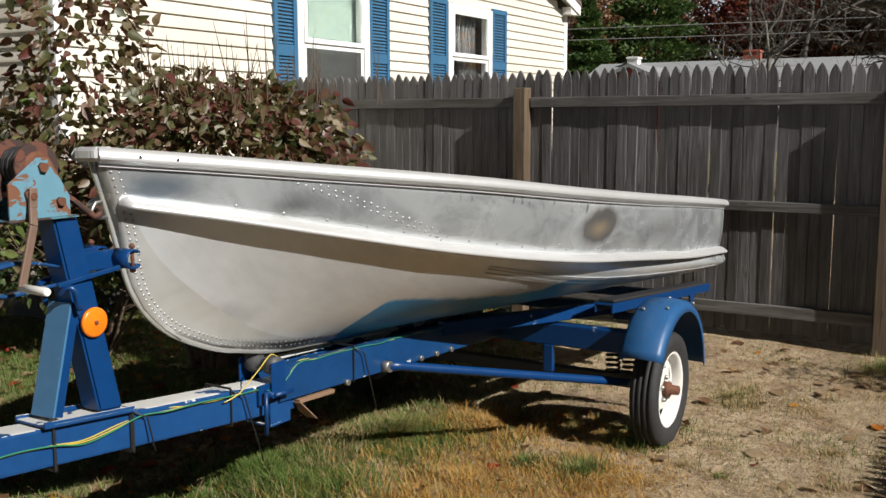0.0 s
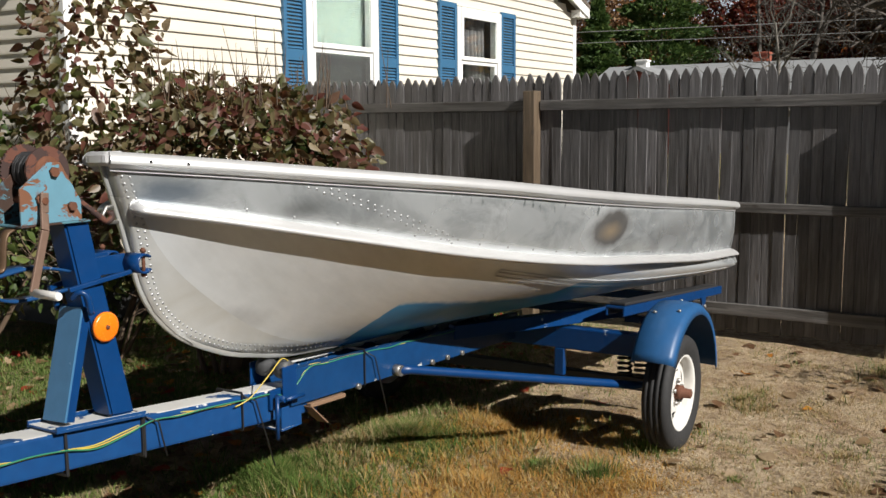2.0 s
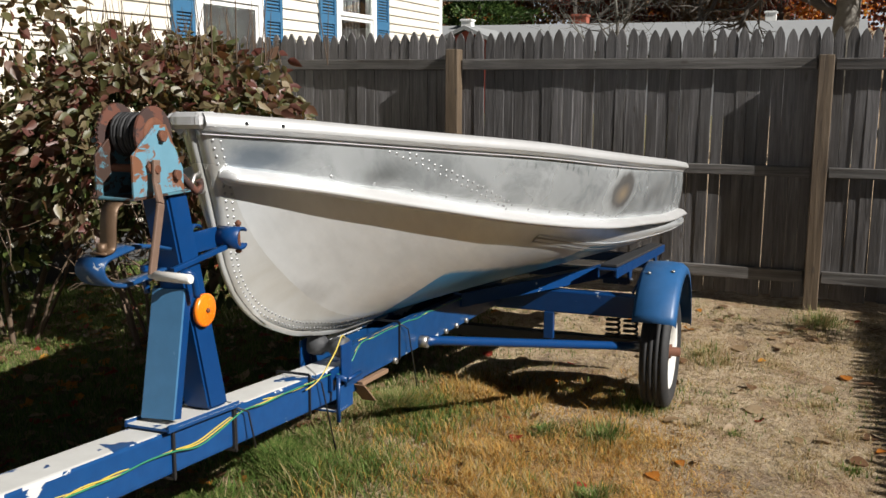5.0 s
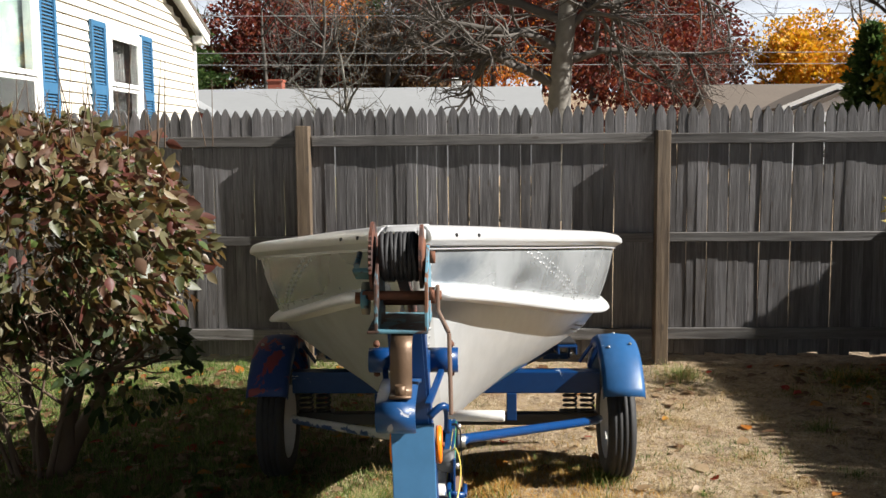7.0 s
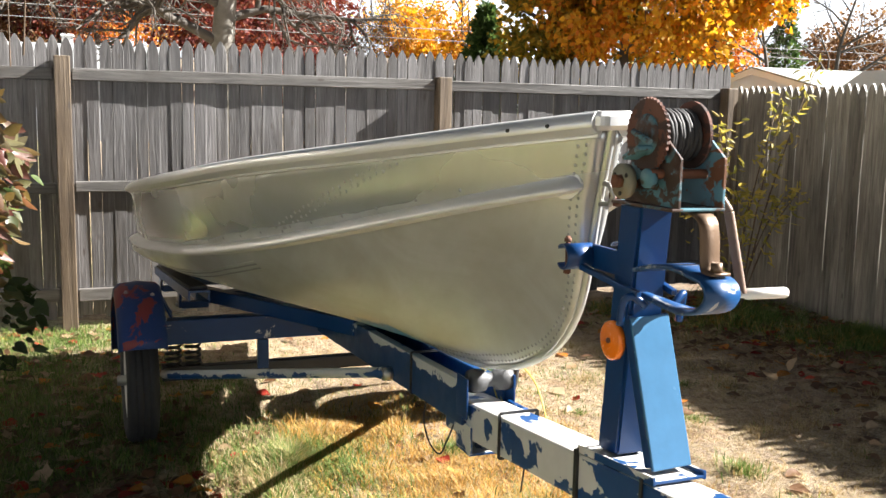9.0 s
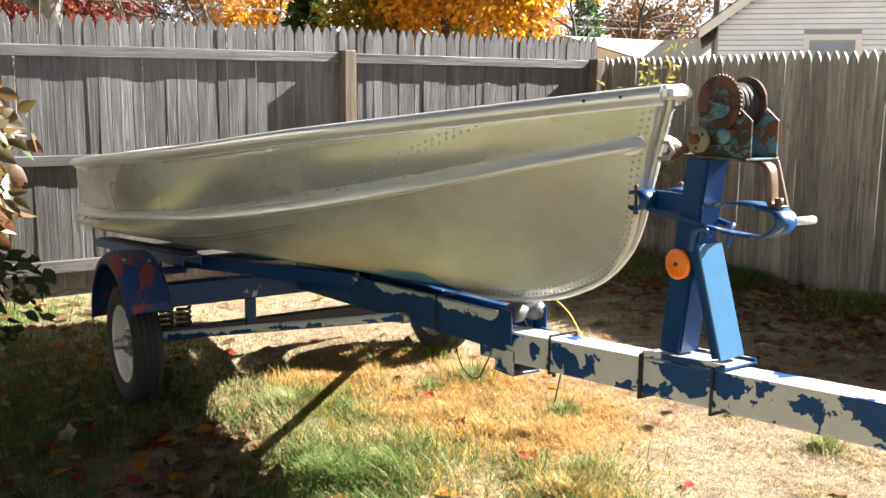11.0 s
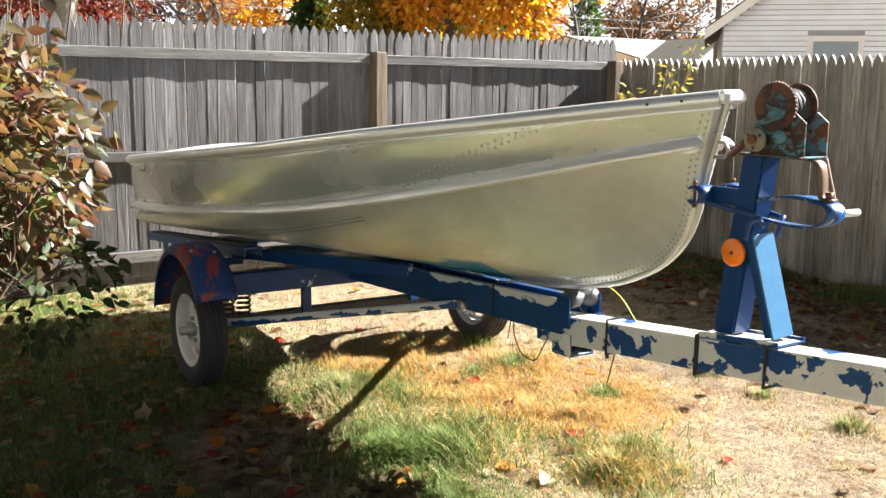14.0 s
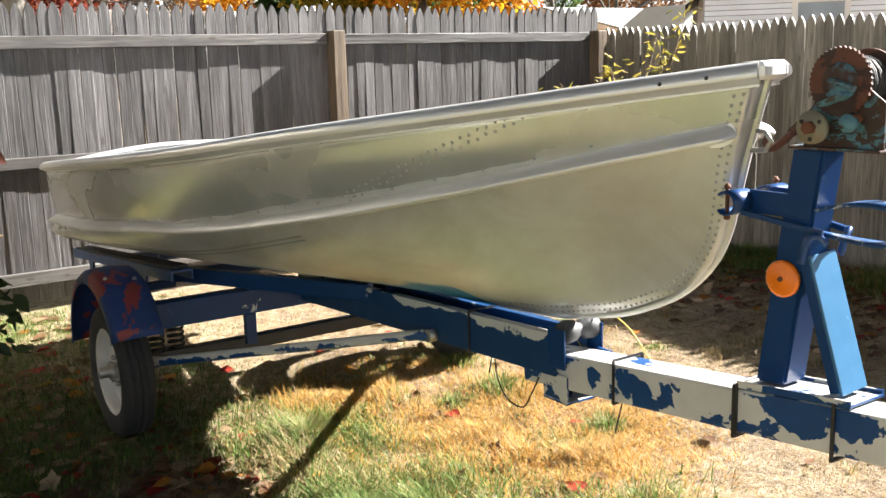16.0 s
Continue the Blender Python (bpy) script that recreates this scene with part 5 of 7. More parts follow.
            bm = bmesh.new()
            tube(bm, [(0.595 * s, y, z - 0.085), (0.612 * s, y, z - 0.085)], 0.011, 6)
            part("bolt", bm, M_STEEL, bunk)
    for y, z in ((3.86, 0.470), (3.02, 0.535)):
        bm = bmesh.new()
        bar(bm, (-0.52, y, z), (0.52, y, z), 0.055, 0.052, 0.004)
        part("rear_cross_bar", bm, M_BLUE, tr, "blue rear cross bar")
    build_fender(tr, 1, M_FENDER_R)
    build_fender(tr, -1, M_FENDER_L)
    # keel roller in its fork
    bm = bmesh.new()
    lathe(bm, [(-0.062, 0.0), (-0.062, 0.030), (-0.045, 0.034), (-0.018, 0.030), (-0.010, 0.020), (0.010, 0.020), (0.018, 0.030), (0.045, 0.034), (0.062, 0.030), (0.062, 0.0)], (0.01, 0.985, 0.652), "x", 18)
    part("keel_roller", bm, M_GREYD, tr, "worn grey rubber keel roller")
    for s in (1, -1):
        bm = bmesh.new()
        box(bm, (0.070 * s - 0.003, 0.95, 0.555), (0.070 * s + 0.003, 1.02, 0.668), 0.002)
        part("roller_bracket", bm, M_BLUE, tr)
    # hanging bracket and pins under the joint
    bm = bmesh.new()
    for a, b in (((-0.055, 0.96, 0.455), (-0.047, 1.06, 0.53)), ((0.047, 0.96, 0.455), (0.055, 1.06, 0.53)), ((-0.055, 0.96, 0.447), (0.055, 1.06, 0.455))):
        box(bm, a, b, 0.002)
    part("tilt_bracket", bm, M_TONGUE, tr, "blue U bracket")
    bm = bmesh.new()
    box(bm, (0.050, 0.90, 0.535), (0.062, 0.955, 0.60), 0.003)
    tube(bm, [(0.05, 0.93, 0.575), (0.10, 0.93, 0.570)], 0.010, 8)
    tube(bm, [(0.078, 0.915, 0.58), (0.078, 0.912, 0.44)], 0.007, 8)
    tube(bm, [(0.10, 0.93, 0.570), (0.10, 1.02, 0.566)], 0.007, 8)
    part("latch_pin", bm, M_BLUE, tr, "blue latch with a hanging pin")
    for y, z in ((1.36, 0.508), (1.86, 0.490), (1.98, 0.484), (2.10, 0.478)):
        bm = bmesh.new()
        tube(bm, [(0.062, y, z), (0.078, y, z)], 0.012, 6)
        part("bolt", bm, M_STEEL, tr)

    # mast that rakes forward, with a brace in front
    bm = bmesh.new()
    lo = [(-0.020, 0.284, 0.680), (0.056, 0.284, 0.680), (0.056, 0.362, 0.672), (-0.020, 0.362, 0.672)]
    hi = [(-0.048, 0.194, 1.206), (0.027, 0.194, 1.206), (0.027, 0.268, 1.206), (-0.048, 0.268, 1.206)]
    a, b = [bm.verts.new(v) for v in lo], [bm.verts.new(v) for v in hi]
    bm.faces.new(a[::-1])
    bm.faces.new(b)
    for k in range(4):
        bm.faces.new((a[k], a[(k + 1) % 4], b[(k + 1) % 4], b[k]))
    bmesh.ops.bevel(bm, geom=list(bm.edges), offset=0.006, segments=2, affect="EDGES")
    mast = part("winch_mast", bm, M_BLUE, tr, "blue square steel winch mast raked forward")
    bm = bmesh.new()
    a, b = Vector((0.014, 0.140, 0.700)), Vector((0.000, 0.222, 0.985))
    bar(bm, a, b, 0.088, 0.008, 0.002, up=(0, -1, 0.3))
    brace = part("mast_brace", bm, M_BRACE, tr, "blue steel channel brace with chipped paint")
    for s in (1, -1):
        bm = bmesh.new()
        bar(bm, a + Vector((0.040 * s, 0.014, 0)), b + Vector((0.040 * s, 0.014, 0)), 0.008, 0.026, 0.002, up=(0, -1, 0.3))
        part("brace_flange", bm, M_BLUE, brace)
    bm = bmesh.new()
    box(bm, (-0.050, 0.105, 0.0), (0.070, 0.40, 0.007), 0.002, pose(0, 0, 0.697, -5.8))
    for s in (-0.048, 0.066):
        box(bm, (s - 0.003, 0.105, -0.002), (s + 0.003, 0.39, 0.015), 0.001, pose(0, 0, 0.697, -5.8))
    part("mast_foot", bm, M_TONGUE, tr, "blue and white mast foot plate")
    for y in (0.14, 0.392):
        z = 0.757 - (y + 1.15) * 0.1017
        bm = bmesh.new()
        for a, b in (((-0.057, y - 0.004, z - 0.066), (-0.051, y + 0.004, z + 0.062)), ((0.051, y - 0.004, z - 0.066), (0.057, y + 0.004, z + 0.062)), ((-0.057, y - 0.004, z - 0.066), (0.057, y + 0.004, z - 0.059))):
            box(bm, a, b, 0.002)
        part("u_bolt", bm, M_BLACK, tr, "dark U bolt")
    for s, x in ((1, 0.046), (-1, -0.037)):
        bm = bmesh.new()
        lathe(bm, [(0.0, 0.0), (0.0, 0.040), (0.010 * s, 0.040), (0.013 * s, 0.034), (0.013 * s, 0.006), (0.016 * s, 0.0)], (x, 0.283, 0.925), "x", 28)
        ref = part("reflector", bm, M_ORANGE, mast, "round orange reflector")
        bm = bmesh.new()
        lathe(bm, [(0.012 * s, 0.0), (0.012 * s, 0.006), (0.018 * s, 0.005), (0.018 * s, 0.0)], (x, 0.283, 0.925), "x", 10)
        part("screw", bm, M_RUST, ref)
        bm = bmesh.new()
        tube(bm, spline([(x - 0.01 * s, 0.195, 1.01), (x + 0.014 * s, 0.20, 1.030), (x + 0.026 * s, 0.215, 1.018), (x + 0.026 * s, 0.225, 0.970)], 12), 0.008, 8)
        part("hook", bm, M_BLUE, mast, "blue bent rod hook")
    # bow stop: a split tube across the mast's back
    for s in (1, -1):
        bm = bmesh.new()
        n = 18
        rows = []
        for xx in (0.030 * s - 0.006, 0.098 * s - 0.006):
            rows.append([bm.verts.new((xx, 0.392 + 0.025 * math.cos(a), 1.082 + 0.025 * math.sin(a))) for a in np.linspace(radians(40), radians(320), n)])
        for k in range(n - 1):
            bm.faces.new((rows[0][k], rows[0][k + 1], rows[1][k + 1], rows[1][k])).smooth = True
        st = part("bow_stop", bm, M_BLUE, mast, "blue split steel tube bow stop")
        so = st.modifiers.new("thick", "SOLIDIFY")
        so.thickness, so.offset = 0.005, 0
    bm = bmesh.new()
    for s in (1, -1):
        bar(bm, (0.030 * s - 0.006, 0.225, 1.082), (0.034 * s - 0.006, 0.375, 1.084), 0.008, 0.050, 0.002)
        bar(bm, (0.040 * s - 0.006, 0.19, 1.035), (0.062 * s - 0.006, 0.375, 1.062), 0.012, 0.012, 0.002)
    part("stop_arm", bm, M_BLUE, mast)
    bm = bmesh.new()
    for s in (1, -1):
        bm = bmesh.new()
        tube(bm, [(0.082 * s - 0.006, 0.398, 1.044), (0.082 * s - 0.006, 0.398, 1.124)], 0.005, 6)
        tube(bm, [(0.082 * s - 0.006, 0.398, 1.112), (0.082 * s - 0.006, 0.398, 1.120)], 0.008, 6)
        tube(bm, [(0.082 * s - 0.006, 0.398, 1.046), (0.082 * s - 0.006, 0.398, 1.054)], 0.008, 6)
        part("bolt", bm, M_RUST, mast, "rusty bolt")
    # loop of flat bar in front of the mast
    bm = bmesh.new()
    pts = spline([(0, 0.23, 1.030), (0, 0.14, 1.024), (0, 0.06, 1.024), (0, 0.005, 1.040), (0, -0.018, 1.066), (0, -0.006, 1.088), (0, 0.03, 1.096), (0, 0.09, 1.102), (0, 0.15, 1.096), (0, 0.21, 1.080)], 34)
    rows = []
    for k, p in enumerate(pts):
        w = 0.036 * min(1.0, 0.25 + k / 14)
        rows.append([bm.verts.new((-0.015 + u * w, p.y, p.z)) for u in (-1, 1)])
    for a, b in zip(rows, rows[1:]):
        bm.faces.new((a[0], a[1], b[1], b[0])).smooth = True
    lp = part("handle_loop", bm, M_LOOP, mast, "bent blue flat bar loop")
    so = lp.modifiers.new("thick", "SOLIDIFY")
    so.thickness, so.offset = 0.007, 0
    bm = bmesh.new()
    pts = spline([(0.0, 0.12, 1.203), (0, 0.075, 1.203), (0, 0.046, 1.192), (0, 0.036, 1.160), (0, 0.032, 1.118), (0, 0.024, 1.104), (0, -0.002, 1.102)], 24)
    rows = [[bm.verts.new((u, p.y, p.z)) for u in (-0.027, 0.013)] for p in pts]
    for a, b in zip(rows, rows[1:]):
        bm.faces.new((a[0], a[1], b[1], b[0])).smooth = True
    lp = part("strap", bm, M_BRONZE, mast, "bent bronze coloured strap")
    so = lp.modifiers.new("thick", "SOLIDIFY")
    so.thickness, so.offset = 0.005, 0
    bm = bmesh.new()
    tube(bm, [(-0.007, 0.012, 1.10), (-0.007, 0.012, 1.122)], 0.011, 6)
    part("bolt", bm, M_BRONZE, mast)
    build_winch(mast)
    # wires along the beam and the ties that hold them
    def along(off, amp, seed):
        r = random.Random(seed)
        pts = []
        for k in range(34):
            y = -1.1 + k * 0.095
            z = (0.757 - (y + 1.15) * 0.1017 + 0.055) if y < 1.0 else (0.650 - (y - 1.0) * 0.0512 + 0.008)
            x = 0.054 if y < 1.0 else 0.062
            zz = z - (0.055 if y < 0.2 else 0.022 + 0.047 * max(0, 1 - (y - 0.2) / 0.25))
            pts.append((x + off + r.uniform(-amp, amp), y, zz + r.uniform(0, amp * 1.6)))
        return spline(pts, 140)
    for off, m, s, lab in ((0.0, M_WIRE_Y, 1, "yellow wire"), (0.006, M_WIRE_G, 2, "green wire"), (-0.007, M_WIRE_Y, 3, "yellow wire")):
        bm = bmesh.new()
        tube(bm, along(off, 0.006, s), 0.0021, 6)
        part("wire", bm, m, tr, lab)
    for y, tail in ((0.385, 0.02), (0.78, 0.15), (1.40, 0.13)):
        if y < 1:
            zt, zb, w = 0.757 - (y + 1.15) * 0.1017 + 0.056, 0.757 - (y + 1.15) * 0.1017 - 0.056, 0.053
        else:
            zt, zb, w = 0.650 - (y - 1) * 0.0512, 0.524 - (y - 1) * 0.0512, 0.070
        bm = bmesh.new()
        ring = [(-w, y, zb), (w, y, zb), (w, y, zt + 0.006), (-w, y, zt + 0.006), (-w, y, zb)]
        for a, b in zip(ring, ring[1:]):
            bar(bm, a, b, 0.007, 0.004, 0.0, up=(0, 1, 0))
        tube(bm, [(w, y, zt), (w + 0.012, y + 0.05, zt - 0.03), (w + 0.02, y + 0.06 + tail * 0.4, zb - tail)], 0.0025, 5)
        part("cable_tie", bm, M_BLACK, tr, "black cable tie with a loose tail")
    bm = bmesh.new()
    tube(bm, spline([(-0.06, 1.28, 0.52), (-0.085, 1.24, 0.47), (-0.08, 1.20, 0.41), (-0.075, 1.13, 0.40), (-0.065, 1.10, 0.45), (-0.055, 1.08, 0.50)], 24), 0.0025, 6)
    part("loose_wire", bm, M_BLACK, tr, "loose dark wire")
    bm = bmesh.new()
    tube(bm, spline([(0.055, 1.02, 0.655), (0.075, 0.95, 0.700), (0.090, 0.87, 0.668), (0.080, 0.79, 0.610), (0.062, 0.74, 0.590)], 20), 0.0022, 6)
    part("loose_wire", bm, M_WIRE_Y, tr, "loose yellow wire end")
    bm = bmesh.new()
    bar(bm, (0.06, 1.08, 0.505), (0.064, 1.16, 0.43), 0.004, 0.05, 0.0, up=(1, 0, 0))
    bar(bm, (0.07, 1.08, 0.508), (0.08, 1.26, 0.503), 0.02, 0.014, 0.002)
    part("wood_scrap", bm, M_CARD, tr, "brown scrap of board")


def build_winch(mast):
    ax, ay, az = -0.013, 0.153, 1.340
    bm = bmesh.new()
    box(bm, (-0.072, 0.060, 1.206), (0.042, 0.262, 1.212), 0.002)
    wb = part("winch", bm, M_WINCH_OLD, mast, "rusty light blue hand winch")
    for x in (-0.058, 0.036):
        bm = bmesh.new()
        prism(bm, [(0.062, 1.212), (0.236, 1.212), (0.236, 1.262), (0.180, 1.362), (0.145, 1.362), (0.062, 1.300)], "x", x, x + 0.006, 0.001)
        part("side_plate", bm, M_WINCH_OLD if x < 0 else M_WINCH, wb, "rust-stained light blue side plate")
    for x, R in ((-0.070, 0.064), (0.024, 0.062)):
        bm = bmesh.new()
        n = 80 if x < 0 else 40
        a, b = [], []
        for k in range(n):
            rr = R + (0.004 if (x < 0 and k % 2) else 0.0)
            t = 2 * math.pi * k / n
            a.append(bm.verts.new((x, ay + rr * math.cos(t), az + rr * math.sin(t))))
            b.append(bm.verts.new((x + 0.006, ay + rr * math.cos(t), az + rr * math.sin(t))))
        bm.faces.new(a[::-1])
        bm.faces.new(b)
        for k in range(n):
            bm.faces.new((a[k], a[(k + 1) % n], b[(k + 1) % n], b[k]))
        bmesh.ops.recalc_face_normals(bm, faces=bm.faces)
        fl = part("flange", bm, M_BROWN, wb, "rusty toothed drum flange" if x < 0 else "rusty drum flange")
        bm = bmesh.new()
        s = -1 if x < 0 else 1
        o = 0 if x < 0 else 0.006
        lathe(bm, [(o + 0.0, 0.038), (o + 0.003 * s, 0.037), (o + 0.005 * s, 0.026), (o + 0.006 * s, 0.0)], (x, ay, az), "x", 24)
        part("hub", bm, M_WINCH_OLD if x < 0 else M_RUST, fl)
    bm = bmesh.new()
    pts = []
    for layer, rr in ((0, 0.036), (1, 0.041), (2, 0.045)):
        turns = 8
        for k in range(turns * 14):
            t = 2 * math.pi * k / 14
            u = k / (turns * 14 - 1)
            u = u if layer % 2 == 0 else 1 - u
            pts.append((-0.050 + 0.068 * u + 0.002 * math.sin(k * 0.7 + layer), ay + rr * math.cos(t), az + rr * math.sin(t)))
    tube(bm, pts, 0.0048, 6)
    tube(bm, [(-0.055, ay, az), (0.023, ay, az)], 0.036, 20)
    part("cord", bm, M_CORD, wb, "black winch cord wound on the drum")
    bm = bmesh.new()
    tube(bm, [(-0.084, 0.116, 1.270), (0.066, 0.116, 1.270)], 0.009, 10)
    tube(bm, [(-0.066, 0.200, 1.245), (0.036, 0.200, 1.245)], 0.008, 10)
    part("shaft", bm, M_RUST, wb, "rusty drive shafts")
    for y, z, r in ((0.116, 1.273, 0.014), (0.205, 1.250, 0.012), (0.158, 1.338, 0.013)):
        bm = bmesh.new()
        tube(bm, [(0.042, y, z), (0.053, y, z)], r, 6)
        part("nut", bm, M_RUST, wb, "rusty hexagon nut")
    bm = bmesh.new()
    lathe(bm, [(-0.010, 0.0), (-0.010, 0.033), (0.004, 0.033), (0.006, 0.0)], (-0.084, 0.196, 1.252), "x", 22)
    rp = part("ratchet", bm, M_PLATE, wb, "round pale ratchet plate with holes")
    bm = bmesh.new()
    tube(bm, [(-0.094, 0.196, 1.252), (-0.108, 0.196, 1.252)], 0.013, 6)
    part("nut", bm, M_RUST, rp)
    for k in range(3):
        a = 2.1 * k + 0.5
        bm = bmesh.new()
        tube(bm, [(-0.0935, 0.196 + 0.023 * math.cos(a), 1.252 + 0.023 * math.sin(a)), (-0.0955, 0.196 + 0.023 * math.cos(a), 1.252 + 0.023 * math.sin(a))], 0.0045, 8)
        part("hole", bm, M_BLACK, rp)
    bm = bmesh.new()
    bar(bm, (-0.088, 0.125, 1.318), (-0.088, 0.178, 1.296), 0.010, 0.034, 0.004, up=(1, 0, 0))
    tube(bm, [(-0.094, 0.105, 1.328), (-0.094, 0.160, 1.345)], 0.006, 8)
    part("pawl", bm, M_WINCH_OLD, wb, "worn blue pawl lever")
    bm = bmesh.new()
    lathe(bm, [(-0.008, 0.0), (-0.008, 0.018), (0.006, 0.018), (0.006, 0.0)], (-0.080, 0.122, 1.262), "x", 14)
    part("pinion", bm, M_WINCH_OLD, wb, "small blue pinion boss")
    # crank arm and handle
    bm = bmesh.new()
    pts = [(0.058, 0.118, 1.290), (0.059, 0.114, 1.240), (0.080, 0.098, 1.200), (0.084, 0.053, 1.054)]
    for a, b in zip(pts, pts[1:]):
        bar(bm, a, b, 0.022, 0.008, 0.003, up=(1, 0, 0))
    cr = part("crank_arm", bm, M_CRANK, wb, "rusty steel crank arm")
    bm = bmesh.new()
    tube(bm, [(0.078, 0.053, 1.054), (0.092, 0.053, 1.054), (0.094, 0.053, 1.054), (0.180, 0.051, 1.053), (0.183, 0.051, 1.053)], [0.007, 0.007, 0.0105, 0.0105, 0.009], 12)
    part("crank_handle", bm, M_RIM, cr, "worn white crank handle")
    # strap and hook to the bow eye
    bm = bmesh.new()
    bar(bm, (-0.02, 0.200, 1.312), (-0.008, 0.300, 1.232), 0.024, 0.012, 0.002)
    tube(bm, spline([(-0.006, 0.295, 1.236), (-0.004, 0.325, 1.212), (-0.004, 0.350, 1.196), (-0.004, 0.366, 1.205), (-0.004, 0.362, 1.222)], 14), 0.009, 8)
    part("hook", bm, M_BROWN, wb, "rusty snap hook at the bow eye")


M_PLATE = plain("pale_ratchet_paint", (0.2025, 0.2025, 0.15), 0.6, var=0.3, scale=50, dirt=(0.1875, 0.0975, 0.0525))
M_FENDER_L = chipped("fender_blue_red", (0.0144, 0.044, 0.16), (0.192, 0.036, 0.036), 0.53, rough=0.5, scale=7)
M_GREY = plain("grey_rubber", (0.30, 0.30, 0.30), 0.8, var=0.35, scale=30)
M_GREYD = plain("dark_grey_rubber", (0.06, 0.062, 0.066), 0.6, var=0.4, scale=30)
M_FENDER_R = chipped("faded_fender_blue", (0.0176, 0.084, 0.216), (0.4, 0.448, 0.496), 0.70, rough=0.42, scale=12)
build_trailer()
build_back_fence()
build_side_fence()


# ---- plants ----
def leaf_cloud(name, spots, size, mat, seed, long=1.7, droop=0.5, parent=None, label="", kind="stuff", spread=0.35, simple=False, flat=False):
    """Folded pointed leaves, one at each spot (place, outward way)."""
    r = np.random.RandomState(seed)
    n = len(spots)
    P = np.array([s[0] for s in spots], float)
    O = np.array([s[1] for s in spots], float)
    O += r.normal(0, 0.55, (n, 3))
    O[:, 2] -= droop * r.rand(n)
    O /= np.linalg.norm(O, axis=1, keepdims=True) + 1e-9
    ref = r.normal(0, 1, (n, 3))
    ref[:, 2] *= 0.5
    if flat:
        ref = np.array([0, 0, 1.0]) + r.normal(0, 0.22, (n, 3))
        O[:, 2] = r.normal(0.06, 0.10, n)
        O /= np.linalg.norm(O, axis=1, keepdims=True)
    S = np.cross(O, ref)
    S /= np.linalg.norm(S, axis=1, keepdims=True) + 1e-9
    U = np.cross(S, O)
    L = size * (1 - spread + 2 * spread * r.rand(n))[:, None]
    W = L / long * 0.5
    fold = (0.10 + 0.25 * r.rand(n))[:, None] * L
    if simple:
        mid = P + O * L * 0.42
        tip = P + O * L - U * fold * 0.6
        a = mid + S * W + U * fold * 0.35
        b = mid - S * W + U * fold * 0.35
        V = np.stack([P, a, tip, b, mid - U * fold * 0.1], 1).reshape(-1, 3)
        idx = np.arange(n)[:, None] * 5
        F = np.concatenate([idx + np.array(f) for f in ([0, 1, 4], [1, 2, 4], [2, 3, 4], [3, 0, 4])], 0)
    else:
        curl = (0.10 + 0.35 * r.rand(n))[:, None] * L
        rows = [P]
        mids = []
        for f, w in ((0.14, 0.72), (0.36, 1.0), (0.62, 0.76), (0.84, 0.36)):
            m = P + O * L * f - U * (curl * 0.55 * f * f + fold * 0.12)
            mids.append(m)
            rows += [m + S * W * w + U * fold * 0.5 * w, m - S * W * w + U * fold * 0.5 * w]
        tip = P + O * L - U * curl * 0.55
        V = np.stack(rows + mids + [tip], 1).reshape(-1, 3)
        k = 14
        idx = np.arange(n)[:, None] * k
        T = [[0, 1, 9], [0, 9, 2], [7, 13, 12], [12, 13, 8]]
        for j in range(3):
            a0, b0, m0 = 1 + 2 * j, 2 + 2 * j, 9 + j
            T += [[a0, a0 + 2, m0 + 1], [a0, m0 + 1, m0], [m0, m0 + 1, b0 + 2], [m0, b0 + 2, b0]]
        F = np.concatenate([idx + np.array(f) for f in T], 0)
    me = bpy.data.meshes.new(name)
    me.from_pydata(V.tolist(), [], F.tolist())
    me.materials.append(mat)
    me.polygons.foreach_set("use_smooth", [True] * len(me.polygons))
    ob = new(name, me)
    if parent is not None:
        attach(ob, parent)
    return tagged(ob, label, kind=kind)


def limb_mesh(name, limbs, mat, seg=6):
    """Tapered limbs, each a list of points and radii, in one mesh."""
    vs, fs = [], []
    for pts, rs in limbs:
        k = 3 if rs[0] < 0.012 else (4 if rs[0] < 0.04 else seg)
        ref = Vector((0.3, 0.9, 0.2))
        o = len(vs)
        n = len(pts)
        for i, p in enumerate(pts):
            d = (pts[min(i + 1, n - 1)] - pts[max(i - 1, 0)]).normalized()
            u = (ref - d * ref.dot(d))
            u = u.normalized() if u.length > 1e-4 else d.orthogonal().normalized()
            w = d.cross(u)
            for q in range(k):
                a = 2 * math.pi * q / k
                vs.append(p + (u * math.cos(a) + w * math.sin(a)) * rs[i])
        for i in range(n - 1):
            for q in range(k):
                fs.append((o + i * k + q, o + i * k + (q + 1) % k, o + (i + 1) * k + (q + 1) % k, o + (i + 1) * k + q))
    return mesh_of(name, vs, fs, mat, True)


